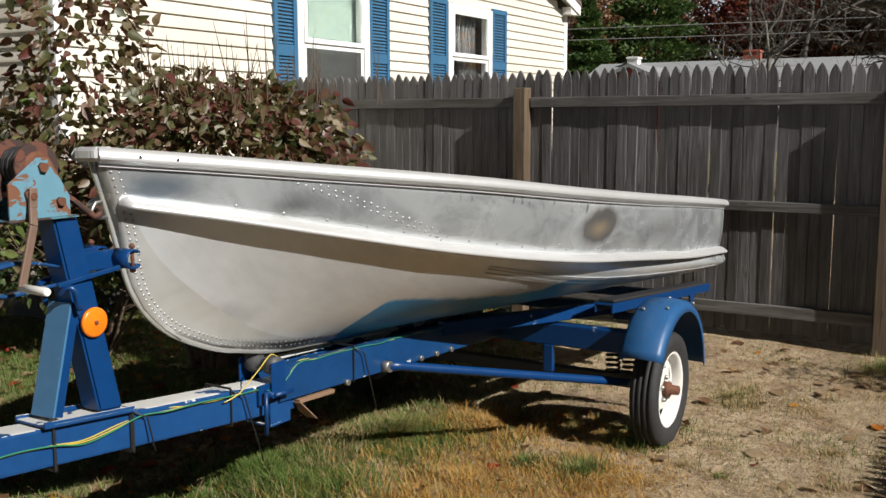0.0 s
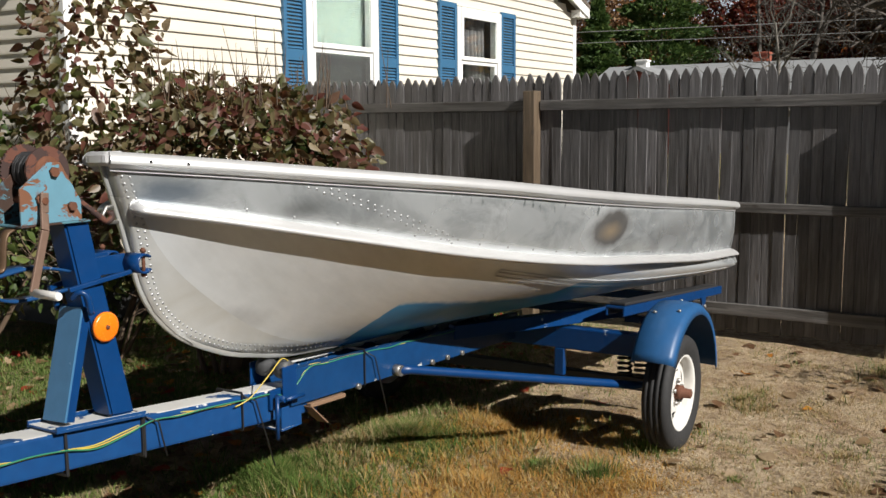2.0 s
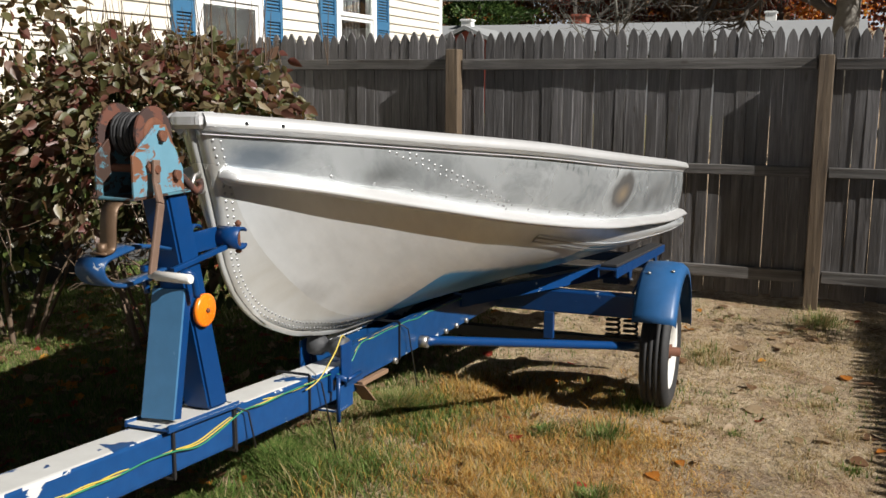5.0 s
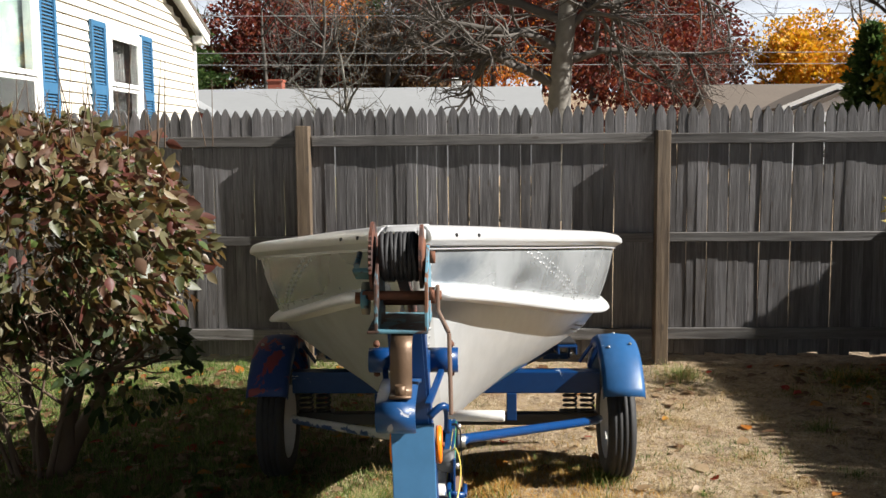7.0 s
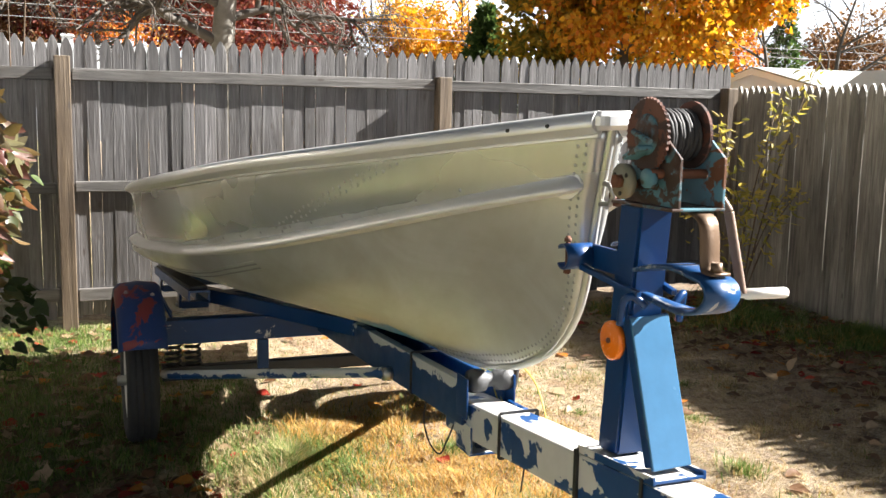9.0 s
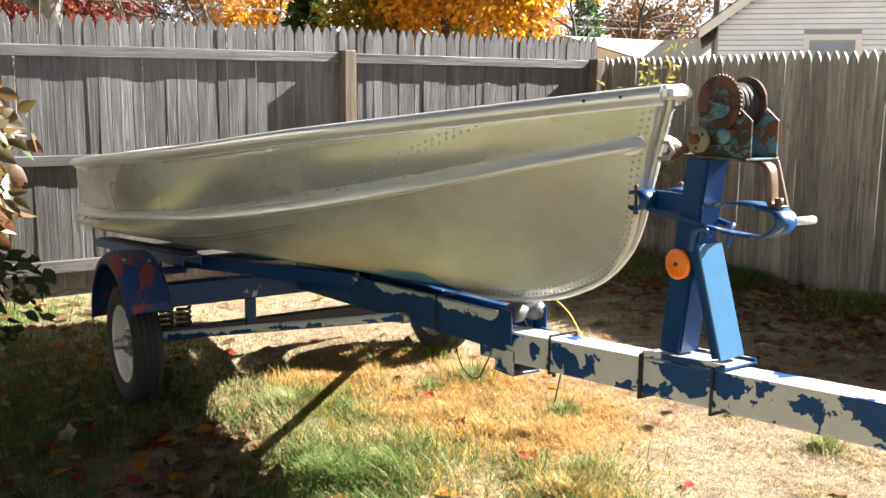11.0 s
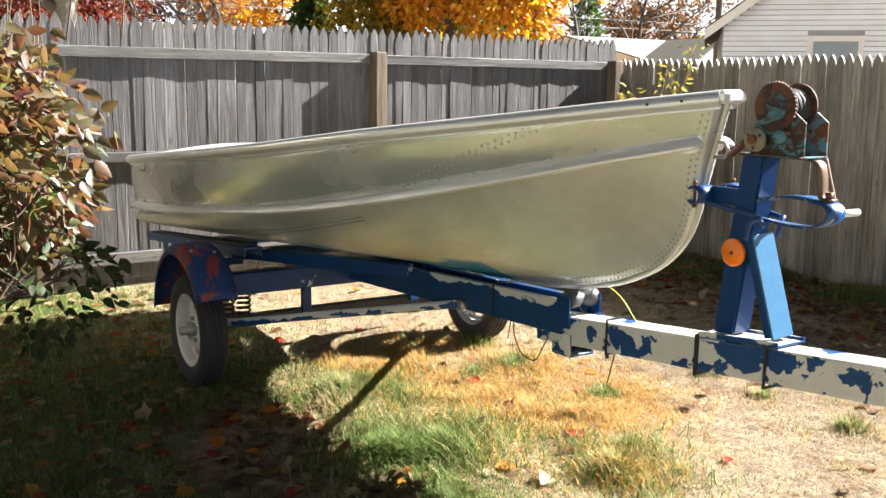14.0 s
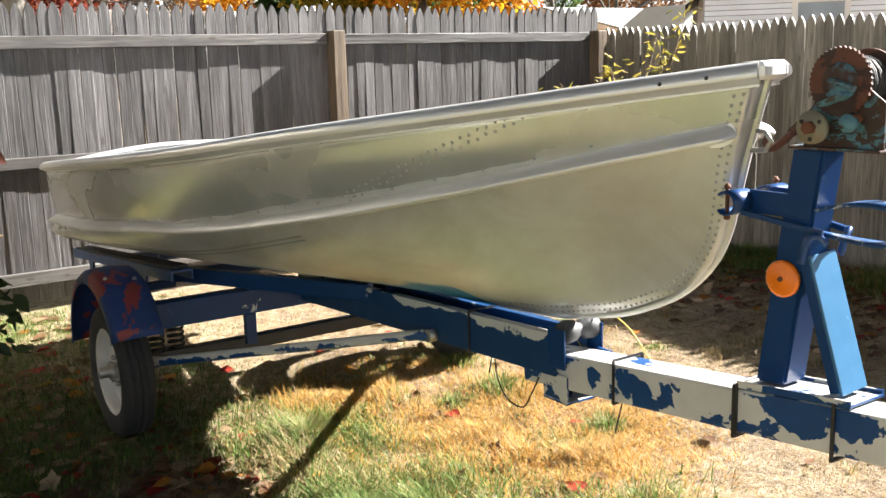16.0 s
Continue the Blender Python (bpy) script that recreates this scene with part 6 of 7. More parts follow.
def grow(r, base, way, length, radius, level, kids, out, tips, wander=0.16, lift=0.10, spread=0.8, short=0.62):
    """A limb and its children; fills out with limbs and tips with the ends."""
    n = 7 if level == 0 else (5 if level < 3 else 4)
    pts, rs = [Vector(base)], [radius]
    d = Vector(way).normalized()
    for i in range(1, n):
        d = (d + Vector((r.gauss(0, wander), r.gauss(0, wander), r.gauss(0, wander) + lift)) * (0.5 if level == 0 else 1.0)).normalized()
        pts.append(pts[-1] + d * length / (n - 1))
        rs.append(radius * (1 - 0.78 * i / (n - 1)))
    out.append((pts, rs))
    if level >= len(kids):
        tips.append((pts[-1], d))
        tips.append((pts[-2], d))
        return
    for k in range(kids[level]):
        f = r.uniform(0.38 if level == 0 else 0.2, 1.0)
        i = min(int(f * (n - 1)), n - 2)
        p = pts[i].lerp(pts[i + 1], f * (n - 1) - i)
        ang = r.uniform(0, 2 * math.pi)
        side = d.orthogonal().normalized()
        side = Matrix.Rotation(ang, 3, d) @ side
        w = (d * (1 - spread * 0.6) + side * spread).normalized()
        grow(r, p, w, length * short * r.uniform(0.7, 1.15) * (1.15 - 0.45 * f), max(rs[i] * 0.62, 0.004), level + 1, kids, out, tips, wander, lift, spread, short)


M_BARK = plain("grey_bark", (0.104, 0.091, 0.078), 0.9, var=0.45, scale=6, bump=0.6)
M_BARK_PALE = plain("pale_bark", (0.243, 0.225, 0.198), 0.9, var=0.6, scale=7, bump=0.8, dirt=(0.09, 0.09, 0.063))
M_TWIG = plain("brown_twig", (0.136, 0.092, 0.06), 0.85, var=0.35, scale=20)
L_BUSH = leaf_mat("bush_leaves", [(0.0, (0.050, 0.066, 0.020)), (0.25, (0.105, 0.105, 0.042)), (0.45, (0.160, 0.115, 0.066)), (0.60, (0.128, 0.056, 0.042)), (0.76, (0.122, 0.036, 0.030)), (0.86, (0.10, 0.098, 0.038)), (1.0, (0.27, 0.215, 0.135))], 0.46, 0.6, 0.36, 0.18)
L_BUSHG = leaf_mat("bush_green_leaves", [(0.0, (0.04, 0.072, 0.0176)), (0.5, (0.112, 0.16, 0.04)), (0.85, (0.224, 0.24, 0.072)), (1.0, (0.24, 0.192, 0.112))])
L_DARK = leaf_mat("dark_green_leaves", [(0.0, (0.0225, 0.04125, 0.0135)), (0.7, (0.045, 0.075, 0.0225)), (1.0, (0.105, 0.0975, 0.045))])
L_WILLOW = leaf_mat("yellow_green_leaves", [(0.0, (0.2016, 0.2016, 0.036)), (0.5, (0.3888, 0.324, 0.0576)), (1.0, (0.4896, 0.3744, 0.0864))])
L_YELLOW = leaf_mat("gold_maple_leaves", [(0.0, (0.558, 0.297, 0.0135)), (0.45, (0.765, 0.45, 0.018)), (0.8, (0.72, 0.234, 0.0135)), (1.0, (0.45, 0.324, 0.036))])
L_ORANGE = leaf_mat("orange_maple_leaves", [(0.0, (0.44, 0.088, 0.0096)), (0.5, (0.576, 0.176, 0.0144)), (1.0, (0.496, 0.272, 0.04))])
L_RED = leaf_mat("red_oak_leaves", [(0.0, (0.080, 0.014, 0.014)), (0.45, (0.150, 0.026, 0.018)), (0.75, (0.23, 0.052, 0.018)), (1.0, (0.13, 0.055, 0.030))])
L_BROWN = leaf_mat("brown_oak_leaves", [(0.0, (0.12, 0.064, 0.032)), (0.5, (0.208, 0.112, 0.048)), (1.0, (0.272, 0.16, 0.072))])
L_GREEN = leaf_mat("evergreen_needles", [(0.0, (0.03, 0.06375, 0.0165)), (0.6, (0.06375, 0.12, 0.0285)), (1.0, (0.12, 0.1725, 0.045))])
L_OLIVE = leaf_mat("olive_maple_leaves", [(0.0, (0.13, 0.135, 0.022)), (0.4, (0.30, 0.24, 0.026)), (0.75, (0.52, 0.30, 0.02)), (1.0, (0.20, 0.19, 0.03))], 0.55, 0.35, 0.5)
L_FLAME = leaf_mat("flame_maple_leaves", [(0.0, (0.52, 0.16, 0.014)), (0.4, (0.68, 0.30, 0.02)), (0.75, (0.74, 0.42, 0.025)), (1.0, (0.36, 0.22, 0.03))], 0.55, 0.35, 0.48)


def shell_spots(r, c, rad, n, inner=0.55, cut=None, gap=0.25, freq=2.3):
    """Places in the outer part of a lumpy ellipsoid, with holes."""
    out = []
    while len(out) < n:
        d = Vector((r.gauss(0, 1), r.gauss(0, 1), r.gauss(0, 1))).normalized()
        lump = 1 + 0.22 * noise.noise(Vector(c) * 0.7 + d * 2.2) + 0.10 * noise.noise(d * 5.5)
        f = (inner + (1 - inner) * r.random() ** 0.5) * lump
        p = Vector((c[0] + d.x * rad[0] * f, c[1] + d.y * rad[1] * f, c[2] + d.z * rad[2] * f))
        if noise.noise(p * freq) < -gap:
            continue
        if cut and not cut(p):
            continue
        out.append((p, Vector((d.x, d.y, d.z * 0.6))))
    return out


def build_bush(name, label, base, c, rad, n, mat, seed, stems=9, size=0.075, thick=0, extra=None, sprouts=0, low=0.28):
    r = random.Random(seed)
    b = thing(name, base, label, "bush")
    limbs, tips = [], []
    for k in range(stems):
        a = 2 * math.pi * k / stems + r.uniform(-0.3, 0.3)
        w = Vector((math.cos(a) * 0.45, math.sin(a) * 0.45, 1.0))
        p = Vector(base) + Vector((math.cos(a), math.sin(a), 0)) * 0.10
        limbs = []
        grow(r, p + Vector((0, 0, -0.03)), w, rad[2] * r.uniform(1.2, 1.7), r.uniform(0.035, 0.05) if k < thick else r.uniform(0.012, 0.026), 0, [6, 5], limbs, tips, 0.20, 0.06, 0.75, 0.55)
        part("stem", limb_mesh("stem", limbs, M_TWIG), None, b, "crooked brown woody stem")
    sp = shell_spots(r, c, rad, n, 0.45, lambda p: p.z > low + 0.12 * noise.noise(p * 3))
    leaf_cloud("foliage", sp, size, mat, seed, long=1.7, droop=1.25, parent=b, spread=0.5)
    for m2, c2, r2, n2, *floor in extra or ():
        lo = floor[0] if floor else low
        leaf_cloud("foliage", shell_spots(r, c2, r2, n2, 0.5, lambda p: p.z > lo), size * 0.95, m2, seed + 7, long=1.7, droop=1.25, parent=b, spread=0.45)
    if sprouts:
        limbs = []
        for k in range(sprouts):
            x, y = c[0] + r.gauss(0, rad[0] * 0.45), c[1] + r.gauss(0, rad[1] * 0.45)
            z = c[2] + rad[2] * 0.7
            h = r.uniform(0.15, 0.45)
            lx, ly = r.gauss(0, 0.025), r.gauss(0, 0.025)
            limbs = [([Vector((x, y, z)), Vector((x + lx, y + ly, z + h * 0.5)), Vector((x + lx * 2.2, y + ly * 2.2, z + h))], [0.004, 0.0032, 0.0015])]
            part("shoot", limb_mesh("shoot", limbs, M_TWIG), None, b, "thin bare upright shoot")
    return b


def build_shrubs():
    build_bush("autumn_bush", "rounded bush with olive, brown and maroon leaves", (-1.95, 2.72, 0.0), (-2.06, 2.98, 1.10), (0.84, 0.92, 0.64), 5200, L_BUSH, 21, size=0.066, low=0.60, thick=4,
               # inner L_DARK clump is added to paint shade into the bush's middle
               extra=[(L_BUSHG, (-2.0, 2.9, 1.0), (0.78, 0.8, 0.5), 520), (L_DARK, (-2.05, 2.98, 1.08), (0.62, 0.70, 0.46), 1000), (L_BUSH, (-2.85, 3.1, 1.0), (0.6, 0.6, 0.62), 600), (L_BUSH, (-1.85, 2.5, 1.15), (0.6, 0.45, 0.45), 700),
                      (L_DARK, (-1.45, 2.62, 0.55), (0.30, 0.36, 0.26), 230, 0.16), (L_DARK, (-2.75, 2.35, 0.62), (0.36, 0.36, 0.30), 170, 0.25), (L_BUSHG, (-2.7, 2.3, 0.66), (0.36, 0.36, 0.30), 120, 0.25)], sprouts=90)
    build_bush("tall_shrub", "tall leggy shrub with fading brown leaves", (-2.75, 2.5, 0.0), (-2.70, 2.50, 1.65), (0.40, 0.44, 0.92), 1100, L_BUSH, 22, stems=7, size=0.072,
               extra=[(L_BUSHG, (-2.7, 2.5, 1.2), (0.45, 0.45, 0.6), 120)], sprouts=24)
    build_bush("corner_shrub", "green and yellowing shrub at the house corner", (-3.35, 1.95, 0.0), (-3.35, 1.95, 0.95), (0.62, 0.7, 0.75), 1500, L_BUSHG, 23, stems=7, size=0.062,
               extra=[(L_BUSH, (-3.2, 2.0, 1.1), (0.6, 0.6, 0.6), 500)], sprouts=12)
    # sparse yellow-green shrub by the fence corner
    r = random.Random(31)
    b = thing("yellow_shrub", (3.25, 4.05, 0), "sparse young shrub with narrow yellow-green leaves", "bush")
    limbs, spots = [], []
    ends = [(3.78, 3.95, 1.78), (3.66, 4.15, 1.58), (3.45, 3.9, 1.44), (3.16, 4.1, 1.30), (2.58, 4.0, 1.20), (2.90, 3.85, 1.34), (2.75, 4.2, 1.24)]
    for k in range(13):
        a = r.uniform(0, 2 * math.pi)
        h = r.uniform(0.7, 1.25)
        rr = r.uniform(0.15, 0.62)
        p0 = Vector((3.25 + 0.04 * math.cos(a), 4.05 + 0.04 * math.sin(a), -0.02))
        p3 = Vector(ends[k]) if k < len(ends) else p0 + Vector((math.cos(a) * rr, math.sin(a) * rr * 0.7, h))
        pts = spline([p0, p0.lerp(p3, 0.35) + Vector((0, 0, 0.16)), p0.lerp(p3, 0.7) + Vector((0, 0, 0.12)), p3], 9)
        limbs.append((pts, [0.0065 * (1 - i / 10) + 0.0012 for i in range(9)]))
        for i in range(3, 9):
            for q in range(r.randint(8, 13) if i > 4 else r.randint(3, 6)):
                p = pts[i - 1].lerp(pts[i], r.random())
                d = Vector((r.gauss(0, 1), r.gauss(0, 1), r.gauss(0.1, 0.6)))
                spots.append((p + d * r.uniform(0.01, 0.07), d))
    for l in limbs:
        part("stem", limb_mesh("stem", [l], M_TWIG), None, b, "thin arching stem")
    leaf_cloud("foliage", spots, 0.060, L_WILLOW, 32, long=3.4, parent=b)


# ---- trees ----
def build_tree(name, label, base, height, crown, leaves, leaf_size, mat, seed, bark=None, kids=(9, 6, 4), spread=0.85, trunk=None, lift=0.08, inner=0.3):
    """A tree with trunk, limbs and a lumpy crown with gaps; crown gives its half sizes."""
    r = random.Random(seed)
    t = thing(name, base, label, "tree")
    limbs, tips = [], []
    grow(r, Vector(base) + Vector((0, 0, -0.1)), (r.gauss(0, 0.03), r.gauss(0, 0.03), 1), height * 0.86, trunk or height * 0.020, 0, list(kids), limbs, tips, 0.15, lift, spread)
    part("trunk", limb_mesh("trunk", limbs, bark or M_BARK, 9), None, t, "grey bark trunk and limbs")
    if leaves:
        spots = []
        lumps = []
        for k in range(15):
            d = Vector((r.gauss(0, 1), r.gauss(0, 1), r.gauss(0, 0.9))).normalized()
            f = r.uniform(0.35, 0.78)
            lumps.append((Vector((base[0] + d.x * crown[0] * f, base[1] + d.y * crown[1] * f, base[2] + height - crown[2] + d.z * crown[2] * f)), r.uniform(0.28, 0.5)))
        for c, k in lumps:
            spots += shell_spots(r, c, [v * k for v in crown], leaves // 15, inner, None, 0.12, 0.9)
        leaf_cloud("crown", spots, leaf_size, mat, seed, long=1.25, droop=0.7, parent=t, simple=True)
    return t


def build_pine(name, label, base, height, rad, n, seed, mat=None, size=0.3):
    r = random.Random(seed)
    t = thing(name, base, label, "tree")
    b = Vector(base)
    limbs = [([b, b + Vector((0.05, 0, height * 0.5)), b + Vector((0, 0, height))], [height * 0.018, height * 0.011, 0.02])]
    spots = []
    for k in range(n):
        f = r.random() ** 0.8
        z = height * (0.08 + 0.92 * f)
        a = r.uniform(0, 2 * math.pi)
        lay = 0.75 + 0.25 * math.sin(f * 60)
        rr = rad * (1 - f) ** 0.75 * lay * (0.35 + 0.65 * r.random() ** 0.5) * (1 + 0.3 * noise.noise((math.cos(a) * 2, math.sin(a) * 2, f * 7)))
        spots.append((b + Vector((math.cos(a) * rr, math.sin(a) * rr, z)), Vector((math.cos(a), math.sin(a), 0.35))))
    part("trunk", limb_mesh("trunk", limbs, M_BARK), None, t)
    leaf_cloud("crown", spots, size, mat or L_GREEN, seed, long=2.2, droop=0.2, parent=t, simple=True)
    return t


def build_trees():
    # the old bare tree behind the fence
    r = random.Random(12)
    t = thing("bare_tree", (1.9, 17.6, 0), "old bare tree with a pale mossy trunk and drooping limbs", "tree")
    limbs, tips = [], []
    trunk = spline([(1.9, 17.6, -0.1), (1.85, 17.6, 1.6), (1.9, 17.6, 3.0), (2.05, 17.6, 4.6), (2.0, 17.6, 6.5), (2.1, 17.7, 9.0)], 14)
    part("trunk", limb_mesh("trunk", [(trunk, [0.29 - 0.015 * i for i in range(14)])], M_BARK_PALE, 12), None, t, "pale furrowed trunk")
    for (h, w, L, rad) in ((2.6, (-0.9, -0.1, 0.75), 3.6, 0.11), (3.1, (0.9, 0.0, 0.35), 3.4, 0.09), (3.3, (-0.8, -0.3, 0.9), 3.2, 0.10), (3.6, (0.6, -0.5, 0.6), 3.0, 0.08), (3.9, (-1.0, 0.2, 0.4), 3.8, 0.10),
                           (4.2, (1.0, 0.3, 0.3), 3.6, 0.08), (4.6, (-0.5, -0.6, 0.8), 3.2, 0.08), (5.2, (0.9, -0.2, 0.5), 3.0, 0.08), (5.6, (-0.9, 0.1, 0.5), 3.0, 0.07)):
        limbs = []
        grow(r, (1.92, 17.6, h), w, L, rad, 1, [0, 10, 8, 5], limbs, tips, 0.20, -0.05, 0.75, 0.55)
        part("limb", limb_mesh("limb", limbs, M_BARK, 8), None, t, "bare branching limb")
    for k, (x, y, h, s) in enumerate(((-2.6, 19.5, 4.2, 41), (-12.5, 60, 12, 42), (-9, 55, 12, 43), (-5.0, 57, 13, 44), (24.5, 60, 12.5, 45), (-26, 58, 14, 46), (29, 30, 8, 47), (-29, 52, 14, 48), (26, 31, 7.5, 49))):
        build_tree("leafless_tree", "leafless grey tree with fine twigs", (x, y, 0), h, None, 0, 0, None, s, M_BARK_PALE if k == 0 else M_BARK, (8, 6, 6), 0.8)
    T = [
        ("red_tree", "broad oak with dark red leaves", (4.6, 37, 0), 12.5, (5.4, 4.5, 5.6), 7600, 0.30, L_RED, 51),
        ("red_tree", "broad oak with dark red leaves", (-0.5, 45, 0), 12, (4.8, 4, 4.6), 4200, 0.32, L_RED, 52),
        ("red_tree", "broad oak with dark red leaves", (10.5, 50, 0), 8.5, (4.4, 4, 3.8), 3000, 0.32, L_RED, 53),
        ("red_tree", "broad oak with dark red leaves", (-6.5, 48, 0), 10.5, (4.2, 4, 4.2), 3000, 0.32, L_RED, 54),
        ("brown_tree", "tree with sparse brown leaves", (-13.5, 52, 0), 12, (4.8, 4, 5), 2200, 0.34, L_BROWN, 55),
        ("brown_tree", "tree with sparse brown leaves", (-2.8, 52, 0), 11, (4.5, 4, 4.5), 2400, 0.34, L_BROWN, 56),
        ("brown_tree", "tree with sparse brown leaves", (-19, 48, 0), 13, (5.0, 4, 5.5), 3000, 0.34, L_BROWN, 57),
        ("red_tree", "broad oak with dark red leaves", (-25, 42, 0), 13, (5.2, 4, 5.5), 3200, 0.34, L_BROWN, 58),
        ("red_tree", "broad oak with dark red leaves", (-9.6, 50, 0), 14, (5.0, 4, 5.5), 4200, 0.32, L_RED, 66),
        ("brown_tree", "tree with sparse brown leaves", (-4.6, 46, 0), 13, (4.6, 4, 5.2), 3600, 0.32, L_BROWN, 67),
        ("red_tree", "broad oak with dark red leaves", (8.2, 43, 0), 9.5, (4.4, 4, 4.6), 5200, 0.30, L_RED, 68),
        ("orange_tree", "tall maple with rusty orange leaves", (0.8, 58, 0), 14, (4.6, 4, 6.0), 5200, 0.32, L_ORANGE, 69),
        ("orange_tree", "tall maple with rusty orange leaves", (-7.6, 56, 0), 18, (5.0, 4, 7.5), 4600, 0.32, L_ORANGE, 70),
        ("golden_tree", "small maple with bright golden leaves", (15.7, 44, 0), 7.4, (4.1, 3.4, 3.2), 6000, 0.28, L_YELLOW, 59),
        ("golden_maple", "large maple with gold and orange leaves", (16.8, 26.5, 0), 11, (3.3, 3.2, 4.8), 13000, 0.20, L_FLAME, 60),
        ("golden_maple", "large maple with gold and orange leaves", (18.6, 25.4, 0), 11, (3.6, 3.2, 5.0), 15000, 0.20, L_YELLOW, 61),
        ("olive_maple", "large maple still half green, turning gold", (15.7, 28.6, 0), 11, (2.9, 3.0, 4.9), 11000, 0.21, L_OLIVE, 65),
        ("orange_tree", "maple with thinning orange leaves", (32, 44, 0), 8, (4.2, 4, 3.4), 2600, 0.34, L_ORANGE, 62),
        ("orange_tree", "maple with thinning orange leaves", (41, 40, 0), 8, (4.2, 4, 3.4), 2600, 0.34, L_BROWN, 63),
        ("brown_tree", "tree with sparse brown leaves", (-32, 36, 0), 13, (5.5, 5, 5.5), 3000, 0.36, L_BROWN, 64),
    ]
    for n, lab, b, h, cr, k, s, m, seed in T:
        near = n in ("golden_maple", "olive_maple")
        f = 1.0 if near else 1.45
        if not near:
            k, s = int(k * 2.6), s * 0.62
        if b[0] < -1:
            h, cr = h * 0.72, (cr[0] * 0.85, cr[1] * 0.85, cr[2] * 0.72)
        build_tree(n, lab, (b[0] * f, b[1] * f, 0), h * f, [c * f for c in cr], k, s * f ** 0.8, m, seed, kids=(8, 5, 4))
    build_pine("evergreen", "dense green arborvitae behind the houses", (-20.6, 53, 0), 8.6, 2.6, 12000, 71, size=0.27)
    build_pine("evergreen", "dense green arborvitae behind the houses", (-18.2, 57, 0), 14.0, 4.6, 22000, 72, size=0.30)
    build_pine("evergreen", "small dark green spruce tree", (13.5, 31.5, 0), 5.3, 1.6, 5000, 73)
    build_pine("evergreen", "tall dark green pine", (-16, 84, 1), 16, 3.0, 2600, 74, size=0.5)
    build_pine("evergreen", "tall dark green pine", (-8.9, 84, 1), 16.5, 4.6, 3000, 75, size=0.5)
    for x, y, h, s in ((34, 48, 8, 76), (38, 51, 9.2, 77), (43, 50, 9, 78), (29, 46, 7, 79)):
        build_pine("evergreen", "far bluish green pine tree", (x, y, 0), h, 2.2, 1800, s, size=0.4)
    # wooded hillside behind everything
    r = random.Random(90)
    limbs, tips = [], []
    for k in range(120):
        x, y = r.uniform(-105, 16), r.uniform(92, 125)
        b = Vector((x, y, ground_z(x, y) - 0.1))
        grow(r, b, (r.gauss(0, 0.04), r.gauss(0, 0.04), 1), r.uniform(8, 12), 0.13, 0, [7, 5], limbs, tips, 0.16, 0.10, 0.7)
    tagged(new("far_woods", limb_mesh("far_woods", limbs, M_BARK)), "far leafless woods on the hillside", "woods", kind="stuff")
    for m, n, seed in ((L_BROWN, 15000, 91), (L_ORANGE, 13000, 92), (L_RED, 9000, 93)):
        sp = []
        rr = random.Random(seed)
        for k in range(46):
            x, y = rr.uniform(-105, 18), rr.uniform(88, 122)
            h = rr.uniform(5, 9)
            sp += shell_spots(rr, (x, y, ground_z(x, y) + h), (3.2, 3.2, h * 0.55), n // 46, 0.3, None, 0.15, 0.5)
        tagged(leaf_cloud("far_foliage", sp, 0.42, m, seed, long=1.3, simple=True), "far autumn foliage on the hillside", "woods", kind="stuff")


def build_wires():
    for x0, y0, z0, x1, y1, z1, sag in ((-60, 40, 6.4, 60, 44, 5.6, 0.5), (-60, 40.2, 6.0, 60, 44.2, 5.2, 0.6), (-60, 40, 7.9, 60, 44, 7.4, 0.5)):
        bm = bmesh.new()
        pts = [(x0 + (x1 - x0) * f, y0 + (y1 - y0) * f, z0 + (z1 - z0) * f - sag * 4 * f * (1 - f)) for f in np.linspace(0, 1, 40)]
        tube(bm, pts, 0.018, 5)
        ob = part("overhead_wire", bm, M_GREY, None)
        tagged(ob, "grey overhead utility wire", "wire", group="overhead wires")
    t = thing("utility_pole", (22.7, 20.5, 0), "weathered wooden utility pole", "pole")
    bm = bmesh.new()
    tube(bm, [(22.7, 20.5, -0.1), (22.7, 20.5, 4), (22.7, 20.5, 9)], [0.11, 0.105, 0.09], 12)
    part("shaft", bm, M_BARK, t)


